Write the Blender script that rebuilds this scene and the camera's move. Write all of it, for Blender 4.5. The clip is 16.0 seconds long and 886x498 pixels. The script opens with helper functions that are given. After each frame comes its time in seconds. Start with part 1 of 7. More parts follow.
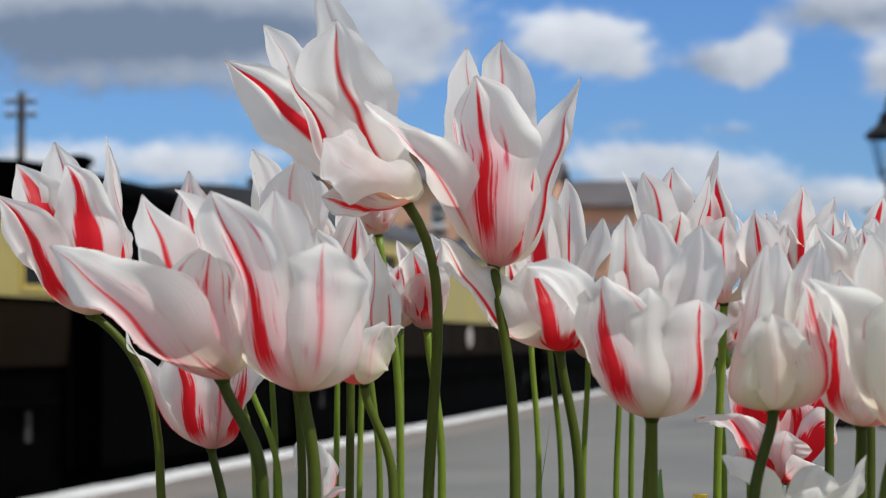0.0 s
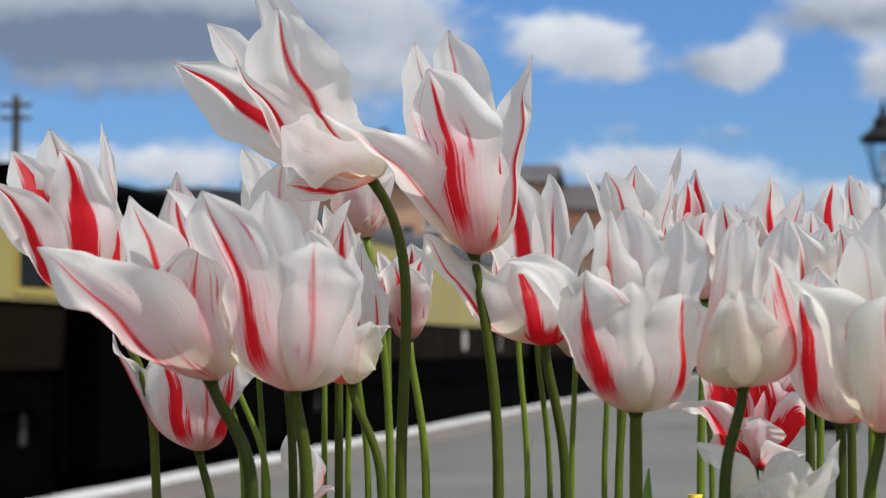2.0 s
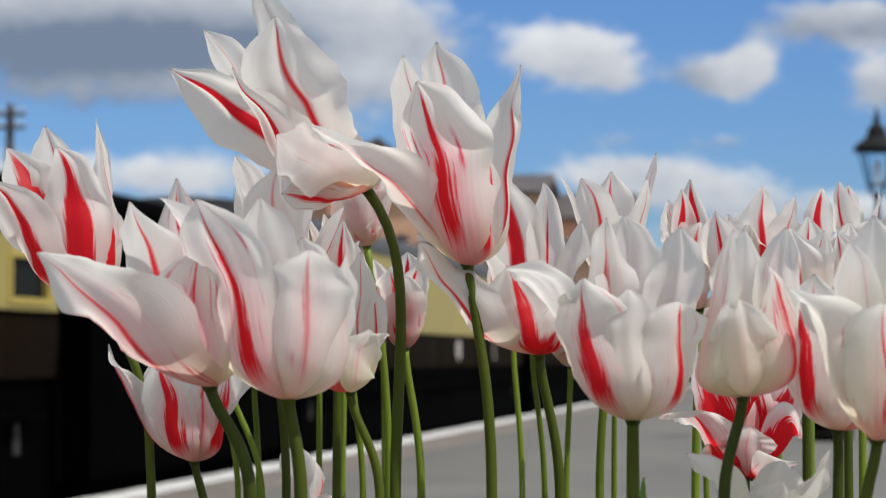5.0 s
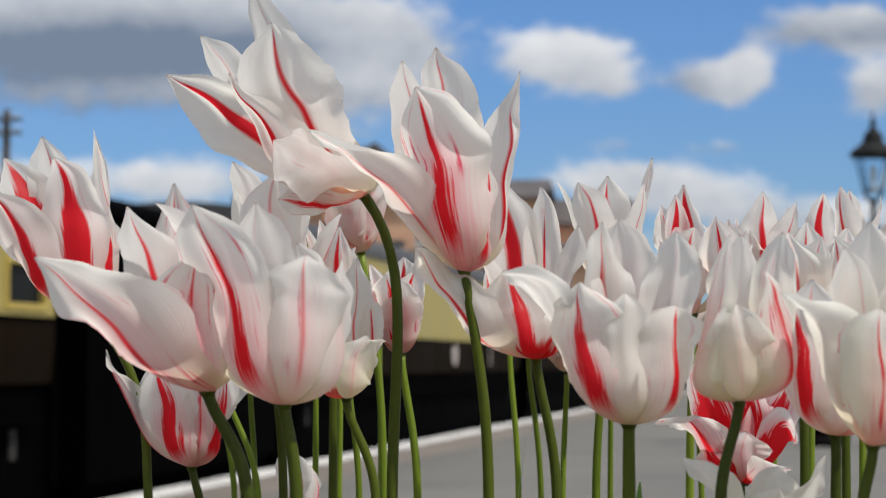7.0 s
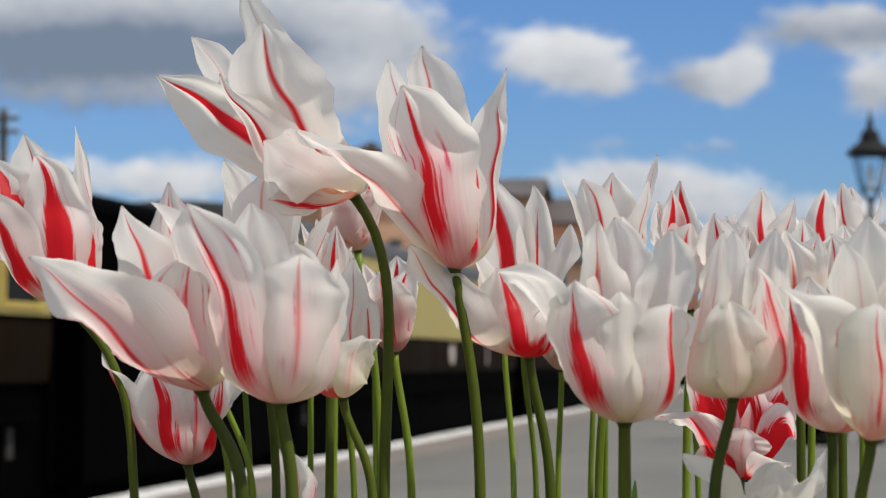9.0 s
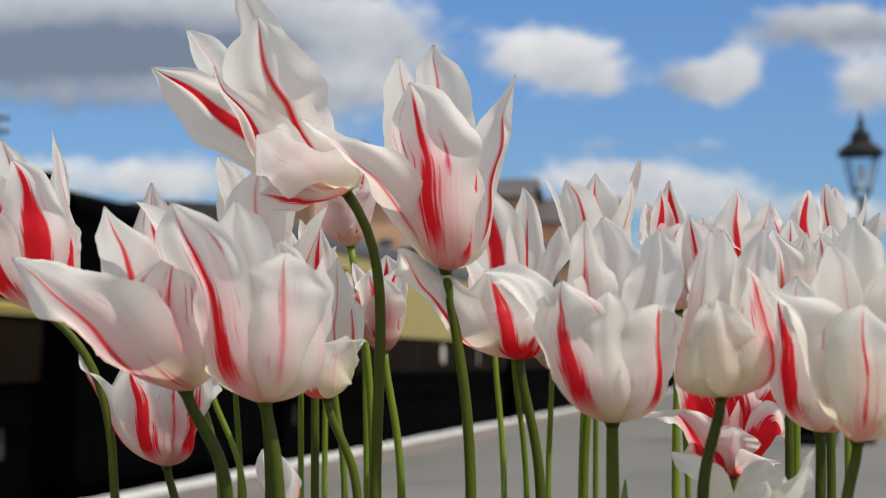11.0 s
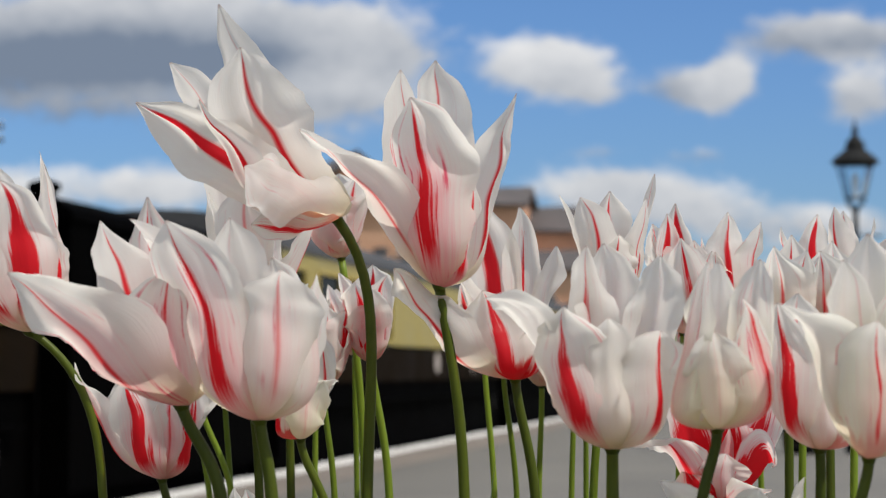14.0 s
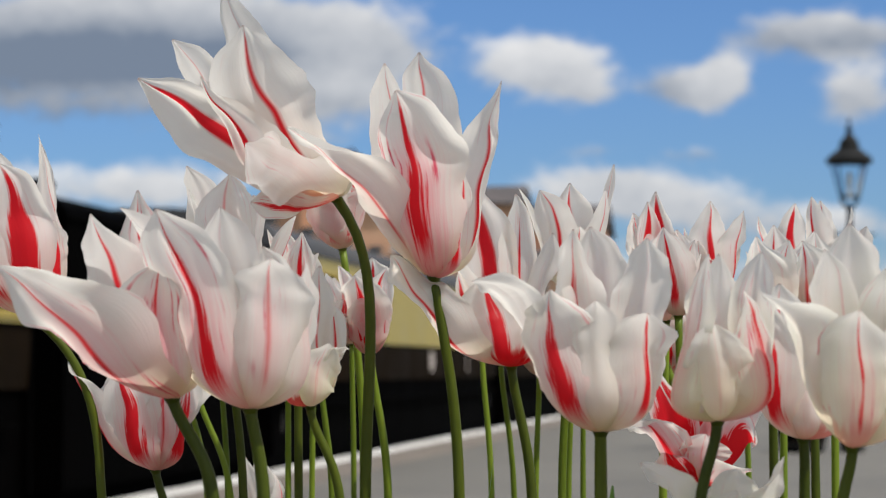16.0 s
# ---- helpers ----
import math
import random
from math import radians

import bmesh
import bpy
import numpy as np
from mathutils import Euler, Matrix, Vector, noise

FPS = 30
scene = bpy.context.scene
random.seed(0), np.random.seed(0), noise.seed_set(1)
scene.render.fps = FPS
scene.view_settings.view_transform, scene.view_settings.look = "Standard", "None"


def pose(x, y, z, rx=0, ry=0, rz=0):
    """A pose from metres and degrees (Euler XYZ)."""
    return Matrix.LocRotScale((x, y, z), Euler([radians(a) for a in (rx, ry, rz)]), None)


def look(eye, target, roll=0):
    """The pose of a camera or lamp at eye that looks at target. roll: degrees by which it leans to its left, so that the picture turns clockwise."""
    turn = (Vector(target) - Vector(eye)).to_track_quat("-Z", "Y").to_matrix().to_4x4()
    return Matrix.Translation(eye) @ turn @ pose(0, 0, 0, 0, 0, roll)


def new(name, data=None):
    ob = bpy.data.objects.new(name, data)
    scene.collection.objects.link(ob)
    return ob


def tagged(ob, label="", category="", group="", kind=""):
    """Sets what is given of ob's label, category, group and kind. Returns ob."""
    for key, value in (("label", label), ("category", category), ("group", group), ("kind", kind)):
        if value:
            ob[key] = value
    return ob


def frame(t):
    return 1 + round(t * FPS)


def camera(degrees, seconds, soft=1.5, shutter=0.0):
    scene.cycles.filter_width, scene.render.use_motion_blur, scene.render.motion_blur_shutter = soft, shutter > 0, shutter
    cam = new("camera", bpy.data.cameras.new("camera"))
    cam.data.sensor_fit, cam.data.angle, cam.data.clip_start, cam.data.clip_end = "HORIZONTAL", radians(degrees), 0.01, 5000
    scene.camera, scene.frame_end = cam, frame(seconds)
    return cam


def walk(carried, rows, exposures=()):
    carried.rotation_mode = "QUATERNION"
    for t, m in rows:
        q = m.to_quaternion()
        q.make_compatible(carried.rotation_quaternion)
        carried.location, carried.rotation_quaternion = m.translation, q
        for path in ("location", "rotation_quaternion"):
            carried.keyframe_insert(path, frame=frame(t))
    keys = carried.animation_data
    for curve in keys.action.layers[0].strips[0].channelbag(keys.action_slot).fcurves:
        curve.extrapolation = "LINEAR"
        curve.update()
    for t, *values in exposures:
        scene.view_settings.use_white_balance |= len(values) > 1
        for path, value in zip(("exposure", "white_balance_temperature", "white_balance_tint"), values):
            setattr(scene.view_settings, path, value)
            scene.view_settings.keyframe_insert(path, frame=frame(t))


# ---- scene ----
# Tulips in a planter on a railway station platform, a train behind them.
cam = camera(22.0, 16.0, soft=1.25)
cam.data.dof.use_dof = True
cam.data.dof.focus_distance = 1.05
cam.data.dof.aperture_fstop = 22.0
walk(cam, [
    (0, pose(0, 0, 1.0509, 92.399, 0, 0.241)),
    (0.5, pose(0, 0, 1.0509, 92.399, 0, 0.241)),
    (1, pose(0, 0, 1.0514, 92.456, 0, 0.213)),
    (1.5, pose(0, 0, 1.0502, 92.499, 0, 0.199)),
    (2, pose(0, 0, 1.0495, 92.484, 0, 0.114)),
    (2.5, pose(0, 0, 1.0488, 92.484, 0, 0.043)),
    (3, pose(0, 0, 1.0495, 92.499, 0, 0.028)),
    (3.5, pose(0, 0, 1.0500, 92.541, 0, 0.000)),
    (4, pose(0, 0, 1.0498, 92.612, 0, 0.000)),
    (6.5, pose(0, 0, 1.0488, 92.825, 0, -0.114)),
    (7, pose(0, 0, 1.0491, 92.854, 0, -0.128)),
    (7.5, pose(0, 0, 1.0486, 92.854, 0, -0.199)),
    (8, pose(0, 0, 1.0491, 92.825, 0, -0.199)),
    (8.5, pose(0, 0, 1.0495, 92.825, 0, -0.199)),
    (9, pose(0, 0, 1.0488, 92.825, 0, -0.199)),
    (9.5, pose(0, 0, 1.0484, 92.811, 0, -0.256)),
    (12, pose(0, 0, 1.0484, 92.896, 0, -0.526)),
    (12.5, pose(0, 0, 1.0488, 92.953, 0, -0.582)),
    (13, pose(0, 0, 1.0500, 92.925, 0, -0.611)),
    (13.5, pose(0, 0, 1.0512, 92.996, 0, -0.611)),
    (14, pose(0, 0, 1.0521, 93.038, 0, -0.568)),
    (14.5, pose(0, 0, 1.0491, 93.010, 0, -0.568)),
    (15, pose(0, 0, 1.0479, 92.996, 0, -0.625)),
    (15.5, pose(0, 0, 1.0488, 92.953, 0, -0.696)),
    (16, pose(0, 0, 1.0479, 93.010, 0, -0.710)),
], [(0, 0.0, 6250, 10), (3, 0.0, 6380, 10), (7, 0.0, 6620, 10), (16, 0.0, 6750, 10)])

# ---- light ----
SUN_TURN, SUN_RISE = 122.0, 53.0          # degrees clockwise from +y, degrees up
sun_way = Vector((math.sin(radians(SUN_TURN)) * math.cos(radians(SUN_RISE)),
                  math.cos(radians(SUN_TURN)) * math.cos(radians(SUN_RISE)), math.sin(radians(SUN_RISE))))
sun = new("sun", bpy.data.lights.new("sun", "SUN"))
sun.data.energy, sun.data.angle, sun.data.color = 3.9, radians(1.0), (1.0, 0.955, 0.89)
sun.matrix_world = look((0, 0, 40), Vector((0, 0, 40)) - sun_way)


class Nodes:
    """Short hand for node trees: each call adds a node and gives its first output."""

    def __init__(self, tree):
        self.tree = tree
        tree.nodes.clear()

    def add(self, kind, *inputs, out=0, operation=""):
        n = self.tree.nodes.new(kind)
        if operation:
            n.operation = operation
        for i, v in enumerate(inputs):
            self.put(n.inputs[i], v)
        return n.outputs[out]

    def put(self, socket, v):
        if isinstance(v, bpy.types.NodeSocket):
            self.tree.links.new(v, socket)
        elif v is not None:
            socket.default_value = v

    def math(self, op, a, b=None, c=None, clamp=False):
        n = self.tree.nodes.new("ShaderNodeMath")
        n.operation, n.use_clamp = op, clamp
        for i, v in enumerate((a, b, c)):
            self.put(n.inputs[i], v)
        return n.outputs[0]

    def named(self, kind, inputs, out=0):
        n = self.tree.nodes.new(kind)
        for k, v in inputs.items():
            self.put(n.inputs[k], v)
        return n.outputs[out] if len(n.outputs) else None

    def own(self, key):
        """A number that the mesh carries."""
        n = self.tree.nodes.new("ShaderNodeAttribute")
        n.attribute_name = key
        return n.outputs[2]

    def smooth(self, v, lo, hi, a=0.0, b=1.0):
        n = self.tree.nodes.new("ShaderNodeMapRange")
        n.interpolation_type = "SMOOTHSTEP"
        for i, w in enumerate((v, lo, hi, a, b)):
            self.put(n.inputs[i], w)
        return n.outputs[0]

    def mix(self, f, a, b, blend="MIX"):
        n = self.tree.nodes.new("ShaderNodeMix")
        n.data_type, n.blend_type = "RGBA", blend
        for i, v in ((0, f), (6, a), (7, b)):
            self.put(n.inputs[i], v)
        return n.outputs[2]

    def noise(self, vec, scale, detail=4.0, rough=0.55, out=0, warp=0.0):
        return self.named("ShaderNodeTexNoise", {"Vector": vec, "Scale": scale, "Detail": detail, "Roughness": rough,
                                                 "Distortion": warp}, out=out)


def make_world():
    w = bpy.data.worlds.new("sky")
    scene.world = w
    w.use_nodes = True
    k = Nodes(w.node_tree)
    way = k.add("ShaderNodeTexCoord", out=0)
    air = k.tree.nodes.new("ShaderNodeTexSky")
    air.sky_type, air.sun_disc, air.altitude = "NISHITA", False, 50.0
    air.sun_elevation, air.sun_rotation = radians(SUN_RISE), radians(SUN_TURN)
    air.air_density, air.dust_density, air.ozone_density = 1.0, 0.6, 2.0
    sky = air.outputs[0]
    sep = k.tree.nodes.new("ShaderNodeSeparateXYZ")
    k.put(sep.inputs[0], way)
    x, y, z = sep.outputs
    ahead = k.math("MAXIMUM", y, 0.05)
    a, b = k.math("DIVIDE", x, ahead), k.math("DIVIDE", z, ahead)
    flat = k.add("ShaderNodeCombineXYZ", a, k.math("MULTIPLY", b, 1.5), 0.0)
    puff = k.noise(flat, 26.0, 7.0, 0.6)
    broad = k.noise(flat, 9.0, 3.0, 0.5)
    wisp = k.noise(flat, 75.0, 5.0, 0.6)
    fuzz = k.math("ADD", k.math("MULTIPLY_ADD", puff, 1.9, -0.95), k.math("MULTIPLY_ADD", wisp, 1.3, -0.65))
    # clouds ahead: sideways, height, half width, half height, weight, greyness
    heaps = [
        (-0.165, 0.146, 0.075, 0.022, 1.5, 1.15), (-0.085, 0.148, 0.050, 0.020, 1.2, 1.0), (-0.13, 0.116, 0.085, 0.011, 0.62, 0.78),
        (-0.022, 0.140, 0.030, 0.020, 1.3, 0.36), (-0.050, 0.120, 0.034, 0.012, 0.9, 0.50), (-0.060, 0.102, 0.030, 0.008, 0.55, 0.6),
        (0.057, 0.134, 0.025, 0.013, 1.7, 0.36), (0.076, 0.123, 0.014, 0.007, 0.7, 0.55),
        (0.138, 0.130, 0.010, 0.010, 1.3, 0.42), (0.128, 0.123, 0.013, 0.009, 1.1, 0.6), (0.113, 0.127, 0.013, 0.009, 0.78, 0.95),
        (0.180, 0.149, 0.034, 0.010, 1.4, 0.80), (0.194, 0.122, 0.018, 0.013, 1.3, 0.44),
        (-0.115, 0.080, 0.040, 0.011, 1.2, 0.32), (-0.190, 0.080, 0.030, 0.010, 1.0, 0.36),
        (0.085, 0.080, 0.034, 0.011, 1.2, 0.38), (0.120, 0.070, 0.040, 0.012, 0.8, 0.45), (0.180, 0.064, 0.040, 0.009, 0.9, 0.53),
        (0.0, 0.040, 0.30, 0.014, 0.9, 0.53), (0.122, 0.0945, 0.014, 0.004, 0.55, 0.95), (0.085, 0.0965, 0.018, 0.004, 0.45, 0.9)]
    cover, grey = 0.0, 0.0
    for ca, cb, ra, rb, weight, dark in heaps:
        u = k.math("MULTIPLY_ADD", a, 1 / ra, -ca / ra)
        v = k.math("MULTIPLY_ADD", b, 1 / rb, -cb / rb)
        r2 = k.math("ADD", k.math("MULTIPLY", u, u), k.math("MULTIPLY", v, v))
        one = k.math("MULTIPLY", k.math("POWER", 2.718, k.math("MULTIPLY", r2, -0.9)), weight)
        low = k.smooth(v, 0.9, -0.7, 0.35, 1.15)
        grey = k.math("ADD", k.math("MULTIPLY", k.math("MULTIPLY", one, dark), low), grey)
        cover = k.math("ADD", one, cover)
    shade = k.math("DIVIDE", grey, k.math("MAXIMUM", cover, 0.05))
    cover = k.math("ADD", cover, k.math("MULTIPLY", fuzz, 0.68))
    near_ahead = k.smooth(y, 0.90, 0.96)
    # the rest of the sky carries scattered clouds of the same sort
    around = k.noise(way, 3.2, 7.0, 0.58)
    spread = k.math("MULTIPLY_ADD", around, 3.4, -0.8)
    cover = k.math("ADD", k.math("MULTIPLY", cover, near_ahead),
                   k.math("MULTIPLY", spread, k.math("SUBTRACT", 1.0, near_ahead)))
    thick = k.smooth(cover, 0.30, 1.05)
    shade = k.math("ADD", k.math("MULTIPLY_ADD", k.math("SUBTRACT", broad, 0.5), 0.5, shade), k.math("MULTIPLY_ADD", puff, -0.9, 0.45), clamp=True)
    cloud = k.mix(shade, (0.79, 0.81, 0.84, 1), (0.185, 0.235, 0.320, 1))
    blue = k.mix(1.0, sky, (0.049, 0.073, 0.112, 1), "MULTIPLY")
    both = k.mix(k.math("MULTIPLY", thick, 0.96), blue, cloud)
    bg = k.named("ShaderNodeBackground", {"Color": both, "Strength": 1.0})
    k.named("ShaderNodeOutputWorld", {"Surface": bg})


make_world()


# ---- materials ----
def material(name, build):
    m = bpy.data.materials.new(name)
    m.use_nodes = True
    k = Nodes(m.node_tree)
    k.named("ShaderNodeOutputMaterial", {"Surface": build(k)})
    return m


def rough_stuff(name, dark, light, scale=6.0, rough=(0.55, 0.85), bump=0.3, fine=60.0, metal=0.0, stretch=(1, 1, 1), spread=0.0, gloss=0.4):
    """A plain surface with stains at one scale and grain at another."""
    def build(k):
        at = k.add("ShaderNodeTexCoord", out=3)
        at = k.add("ShaderNodeVectorMath", at, stretch, operation="MULTIPLY")
        big, small = k.noise(at, scale, 5.0), k.noise(at, fine, 4.0, 0.65)
        f = k.math("ADD", k.math("MULTIPLY", big, 0.65), k.math("MULTIPLY", small, 0.35))
        f = k.smooth(f, 0.32, 0.68)
        if spread:
            r = k.add("ShaderNodeObjectInfo", out=5)
            f = k.math("ADD", f, k.math("MULTIPLY_ADD", r, spread, -spread / 2), clamp=True)
        col = k.mix(f, (*dark, 1), (*light, 1))
        nor = k.named("ShaderNodeBump", {"Strength": bump, "Distance": 0.01, "Height": small})
        return k.named("ShaderNodeBsdfPrincipled", {"Base Color": col, "Metallic": metal, "Normal": nor, "Specular IOR Level": gloss,
                                                    "Roughness": k.smooth(big, 0.3, 0.7, rough[0], rough[1])})
    return material(name, build)


def petal_material():
    def build(k):
        uv = k.add("ShaderNodeTexCoord", out=2)
        sep = k.tree.nodes.new("ShaderNodeSeparateXYZ")
        k.put(sep.inputs[0], uv)
        u, s = sep.outputs[0], sep.outputs[1]
        flame = k.own("red_part")
        foot = k.own("foot")
        blush = k.own("blush")
        seed = k.own("chance")
        side = k.math("MULTIPLY_ADD", u, 2.0, -1.0)
        side = k.math("ADD", side, k.math("MULTIPLY", k.math("SINE", k.math("MULTIPLY", seed, 7.0)), 0.06))
        side = k.math("ADD", side, k.own("shift"))
        across = k.math("ABSOLUTE", side)
        lines = k.noise(k.add("ShaderNodeCombineXYZ", k.math("MULTIPLY", u, 17.0), k.math("MULTIPLY", s, 2.0), seed), 1.0, 4.0, 0.6)
        hair = k.noise(k.add("ShaderNodeCombineXYZ", k.math("MULTIPLY", u, 46.0), k.math("MULTIPLY", s, 2.6), seed), 1.0, 3.0, 0.6)
        wide = k.noise(k.add("ShaderNodeCombineXYZ", k.math("MULTIPLY", u, 3.0), k.math("MULTIPLY", s, 2.2), seed), 1.0, 2.0)
        veins = k.noise(k.add("ShaderNodeCombineXYZ", k.math("MULTIPLY", u, 70.0), k.math("MULTIPLY", s, 3.0), seed), 1.0, 3.0, 0.6)
        # the red flame: broad low on the petal, a thin line along the rib towards the tip
        left = k.math("SUBTRACT", 1.0, s)
        reach = k.math("MULTIPLY_ADD", k.math("POWER", k.math("MAXIMUM", left, 0.0), 1.3), 0.48, k.own("line"))
        reach = k.math("MULTIPLY", reach, flame)
        torn = k.math("ADD", k.math("MULTIPLY", k.math("SUBTRACT", lines, 0.5), k.math("MULTIPLY_ADD", flame, 0.85, 0.06)),
                      k.math("MULTIPLY", k.math("SUBTRACT", hair, 0.5), k.math("MULTIPLY_ADD", flame, 0.45, 0.05)))
        torn = k.math("MULTIPLY", torn, k.own("torn"))
        edge = k.math("SUBTRACT", k.math("ADD", reach, torn), across)
        red = k.smooth(edge, -0.05, 0.07)
        red = k.math("MULTIPLY", red, k.smooth(s, 1.02, 0.90))
        pale_foot = k.math("MAXIMUM", k.smooth(k.math("MULTIPLY_ADD", hair, 0.25, s), 0.20, 0.40), foot)
        red = k.math("MULTIPLY", red, pale_foot)
        red = k.math("MULTIPLY", red, k.smooth(flame, 0.02, 0.10))
        low = k.math("MULTIPLY", k.math("MULTIPLY", k.smooth(s, 0.36, 0.16), foot), k.smooth(k.math("ADD", lines, k.math("MULTIPLY", s, -0.9)), 0.16, 0.30))
        red = k.math("MAXIMUM", red, low)
        # thin dashes of red off the flame, and a soft pink wash round it
        dash = k.math("MULTIPLY", k.smooth(lines, 0.56, 0.68), k.smooth(wide, 0.46, 0.62))
        dash = k.math("MULTIPLY", k.math("MULTIPLY", dash, blush), 0.62)
        wash = k.smooth(k.math("ADD", edge, k.math("MULTIPLY_ADD", hair, 0.55, k.math("MULTIPLY", wide, 0.3))), -0.30, 0.62, 0.0, 0.42)
        wash = k.math("MULTIPLY", k.math("MULTIPLY", wash, blush), k.smooth(s, 0.98, 0.45))
        white = k.mix(wide, (0.80, 0.80, 0.78, 1), (0.86, 0.87, 0.865, 1))
        white = k.mix(k.smooth(veins, 0.42, 0.75, 0.0, 0.15), white, (0.76, 0.68, 0.66, 1))
        white = k.mix(k.smooth(s, 0.30, 0.02, 0.0, 0.75), white, (0.80, 0.78, 0.50, 1))
        # peach low down: pink tinge, with warm light between the petals painted in
        white = k.mix(k.smooth(k.math("MULTIPLY_ADD", wide, 0.35, s), 0.85, 0.25, 0.0, 0.30), white, (0.88, 0.74, 0.65, 1))
        white = k.mix(k.math("MULTIPLY", k.own("cream"), k.smooth(k.math("MULTIPLY_ADD", wide, 0.5, s), 1.25, 0.45)), white, (0.84, 0.85, 0.62, 1))
        tint = k.mix(k.math("MULTIPLY", lines, 0.5), (0.82, 0.018, 0.030, 1), (0.64, 0.009, 0.024, 1))
        col = k.mix(wash, white, (0.86, 0.42, 0.47, 1))
        col = k.mix(dash, col, (0.74, 0.10, 0.17, 1))
        col = k.mix(red, col, tint)
        col = k.mix(k.smooth(s, 0.980, 1.0, 0.0, 0.45), col, (0.30, 0.12, 0.09, 1))
        relief = k.math("ADD", k.math("MULTIPLY", veins, 0.5), k.math("MULTIPLY", wide, 0.8))
        nor = k.named("ShaderNodeBump", {"Strength": 0.17, "Distance": 0.0022, "Height": relief})
        front = k.named("ShaderNodeBsdfPrincipled", {"Base Color": col, "Roughness": 0.46, "Specular IOR Level": 0.35, "Normal": nor})
        glow = k.named("ShaderNodeBsdfTranslucent", {"Color": k.mix(1.0, col, (1.0, 0.978, 0.925, 1), "MULTIPLY"), "Normal": nor})
        return k.named("ShaderNodeMixShader", {0: 0.64, 1: front, 2: glow})
    return material("petal", build)


def stem_material(name, dark, light):
    def build(k):
        at = k.add("ShaderNodeTexCoord", out=3)
        at2 = k.add("ShaderNodeVectorMath", at, (1, 1, 0.12), operation="MULTIPLY")
        streak, blot = k.noise(at2, 900.0, 3.0), k.noise(at, 35.0, 3.0)
        r = k.add("ShaderNodeObjectInfo", out=5)
        f = k.math("ADD", k.math("MULTIPLY", streak, 0.4), k.math("MULTIPLY_ADD", blot, 0.5, k.math("MULTIPLY_ADD", r, 0.5, -0.25)), clamp=True)
        col = k.mix(f, (*dark, 1), (*light, 1))
        nor = k.named("ShaderNodeBump", {"Strength": 0.2, "Distance": 0.0006, "Height": streak})
        a = k.named("ShaderNodeBsdfPrincipled", {"Base Color": col, "Roughness": 0.40, "Specular IOR Level": 0.28, "Normal": nor})
        b = k.named("ShaderNodeBsdfTranslucent", {"Color": col})
        return k.named("ShaderNodeMixShader", {0: 0.28, 1: a, 2: b})
    return material(name, build)


def glass_material():
    def build(k):
        return k.named("ShaderNodeBsdfPrincipled", {"Base Color": (0.010, 0.012, 0.012, 1), "Roughness": 0.10, "IOR": 1.05})
    return material("dark_glass", build)


def clear_material():
    def build(k):
        a = k.named("ShaderNodeBsdfGlass", {"Color": (0.93, 0.96, 0.96, 1), "Roughness": 0.02, "IOR": 1.02})
        return a
    return material("lantern_glass", build)


PETAL = petal_material()
# one stem green twice: shade put into the first, sunlight into the second
STEM_SHADED = stem_material("stem_shaded_green", (0.032, 0.050, 0.005), (0.125, 0.165, 0.014))
STEM_LIT = stem_material("stem_lit_green", (0.085, 0.135, 0.010), (0.27, 0.38, 0.040))
LEAF = stem_material("leaf_green", (0.045, 0.11, 0.022), (0.17, 0.30, 0.06))
ANTHER = rough_stuff("anther_black", (0.006, 0.004, 0.006), (0.03, 0.018, 0.02), 200, fine=900)
PISTIL = rough_stuff("pistil_yellow", (0.45, 0.34, 0.09), (0.62, 0.52, 0.20), 200, fine=900)
DAFF = rough_stuff("flower_yellow", (0.70, 0.50, 0.03), (0.82, 0.66, 0.08), 100, fine=700)
ASPHALT = rough_stuff("platform_asphalt", (0.102, 0.099, 0.090), (0.157, 0.152, 0.137), 0.55, (0.75, 0.92), 0.5, 40.0)
WHITE_EDGE = rough_stuff("white_edge_paint", (0.50, 0.50, 0.48), (0.78, 0.78, 0.76), 1.6, (0.6, 0.85), 0.4, 25.0, spread=0.5)
STONE = rough_stuff("coping_stone", (0.14, 0.122, 0.106), (0.20, 0.174, 0.150), 1.4, (0.7, 0.9), 0.4, 30.0, spread=0.6)
BRICK_DARK = rough_stuff("platform_brick", (0.07, 0.04, 0.03), (0.16, 0.085, 0.06), 1.2, (0.7, 0.95), 0.6, 20.0)
BALLAST = rough_stuff("ballast", (0.035, 0.032, 0.028), (0.12, 0.11, 0.095), 3.0, (0.8, 0.95), 1.0, 14.0)
GRASS = rough_stuff("far_grass", (0.035, 0.055, 0.014), (0.085, 0.11, 0.03), 0.06, (0.8, 0.95), 0.6, 2.0)
STEEL = rough_stuff("rail_steel", (0.10, 0.075, 0.06), (0.22, 0.19, 0.17), 3.0, (0.3, 0.6), 0.2, 30.0, metal=0.8)
CREAM = rough_stuff("cream_paint", (0.265, 0.215, 0.062), (0.33, 0.27, 0.088), 0.8, (0.35, 0.5), 0.05, 9.0, gloss=0.12)
CREAM_TRIM = rough_stuff("yellow_trim_paint", (0.36, 0.27, 0.056), (0.43, 0.33, 0.08), 1.0, (0.35, 0.5), 0.05, 9.0, gloss=0.15)
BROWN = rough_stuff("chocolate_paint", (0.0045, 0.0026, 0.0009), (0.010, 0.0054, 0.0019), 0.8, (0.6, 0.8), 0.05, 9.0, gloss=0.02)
ROOF_DARK = rough_stuff("dark_roof", (0.030, 0.032, 0.036), (0.065, 0.066, 0.070), 0.9, (0.6, 0.85), 0.3, 12.0)
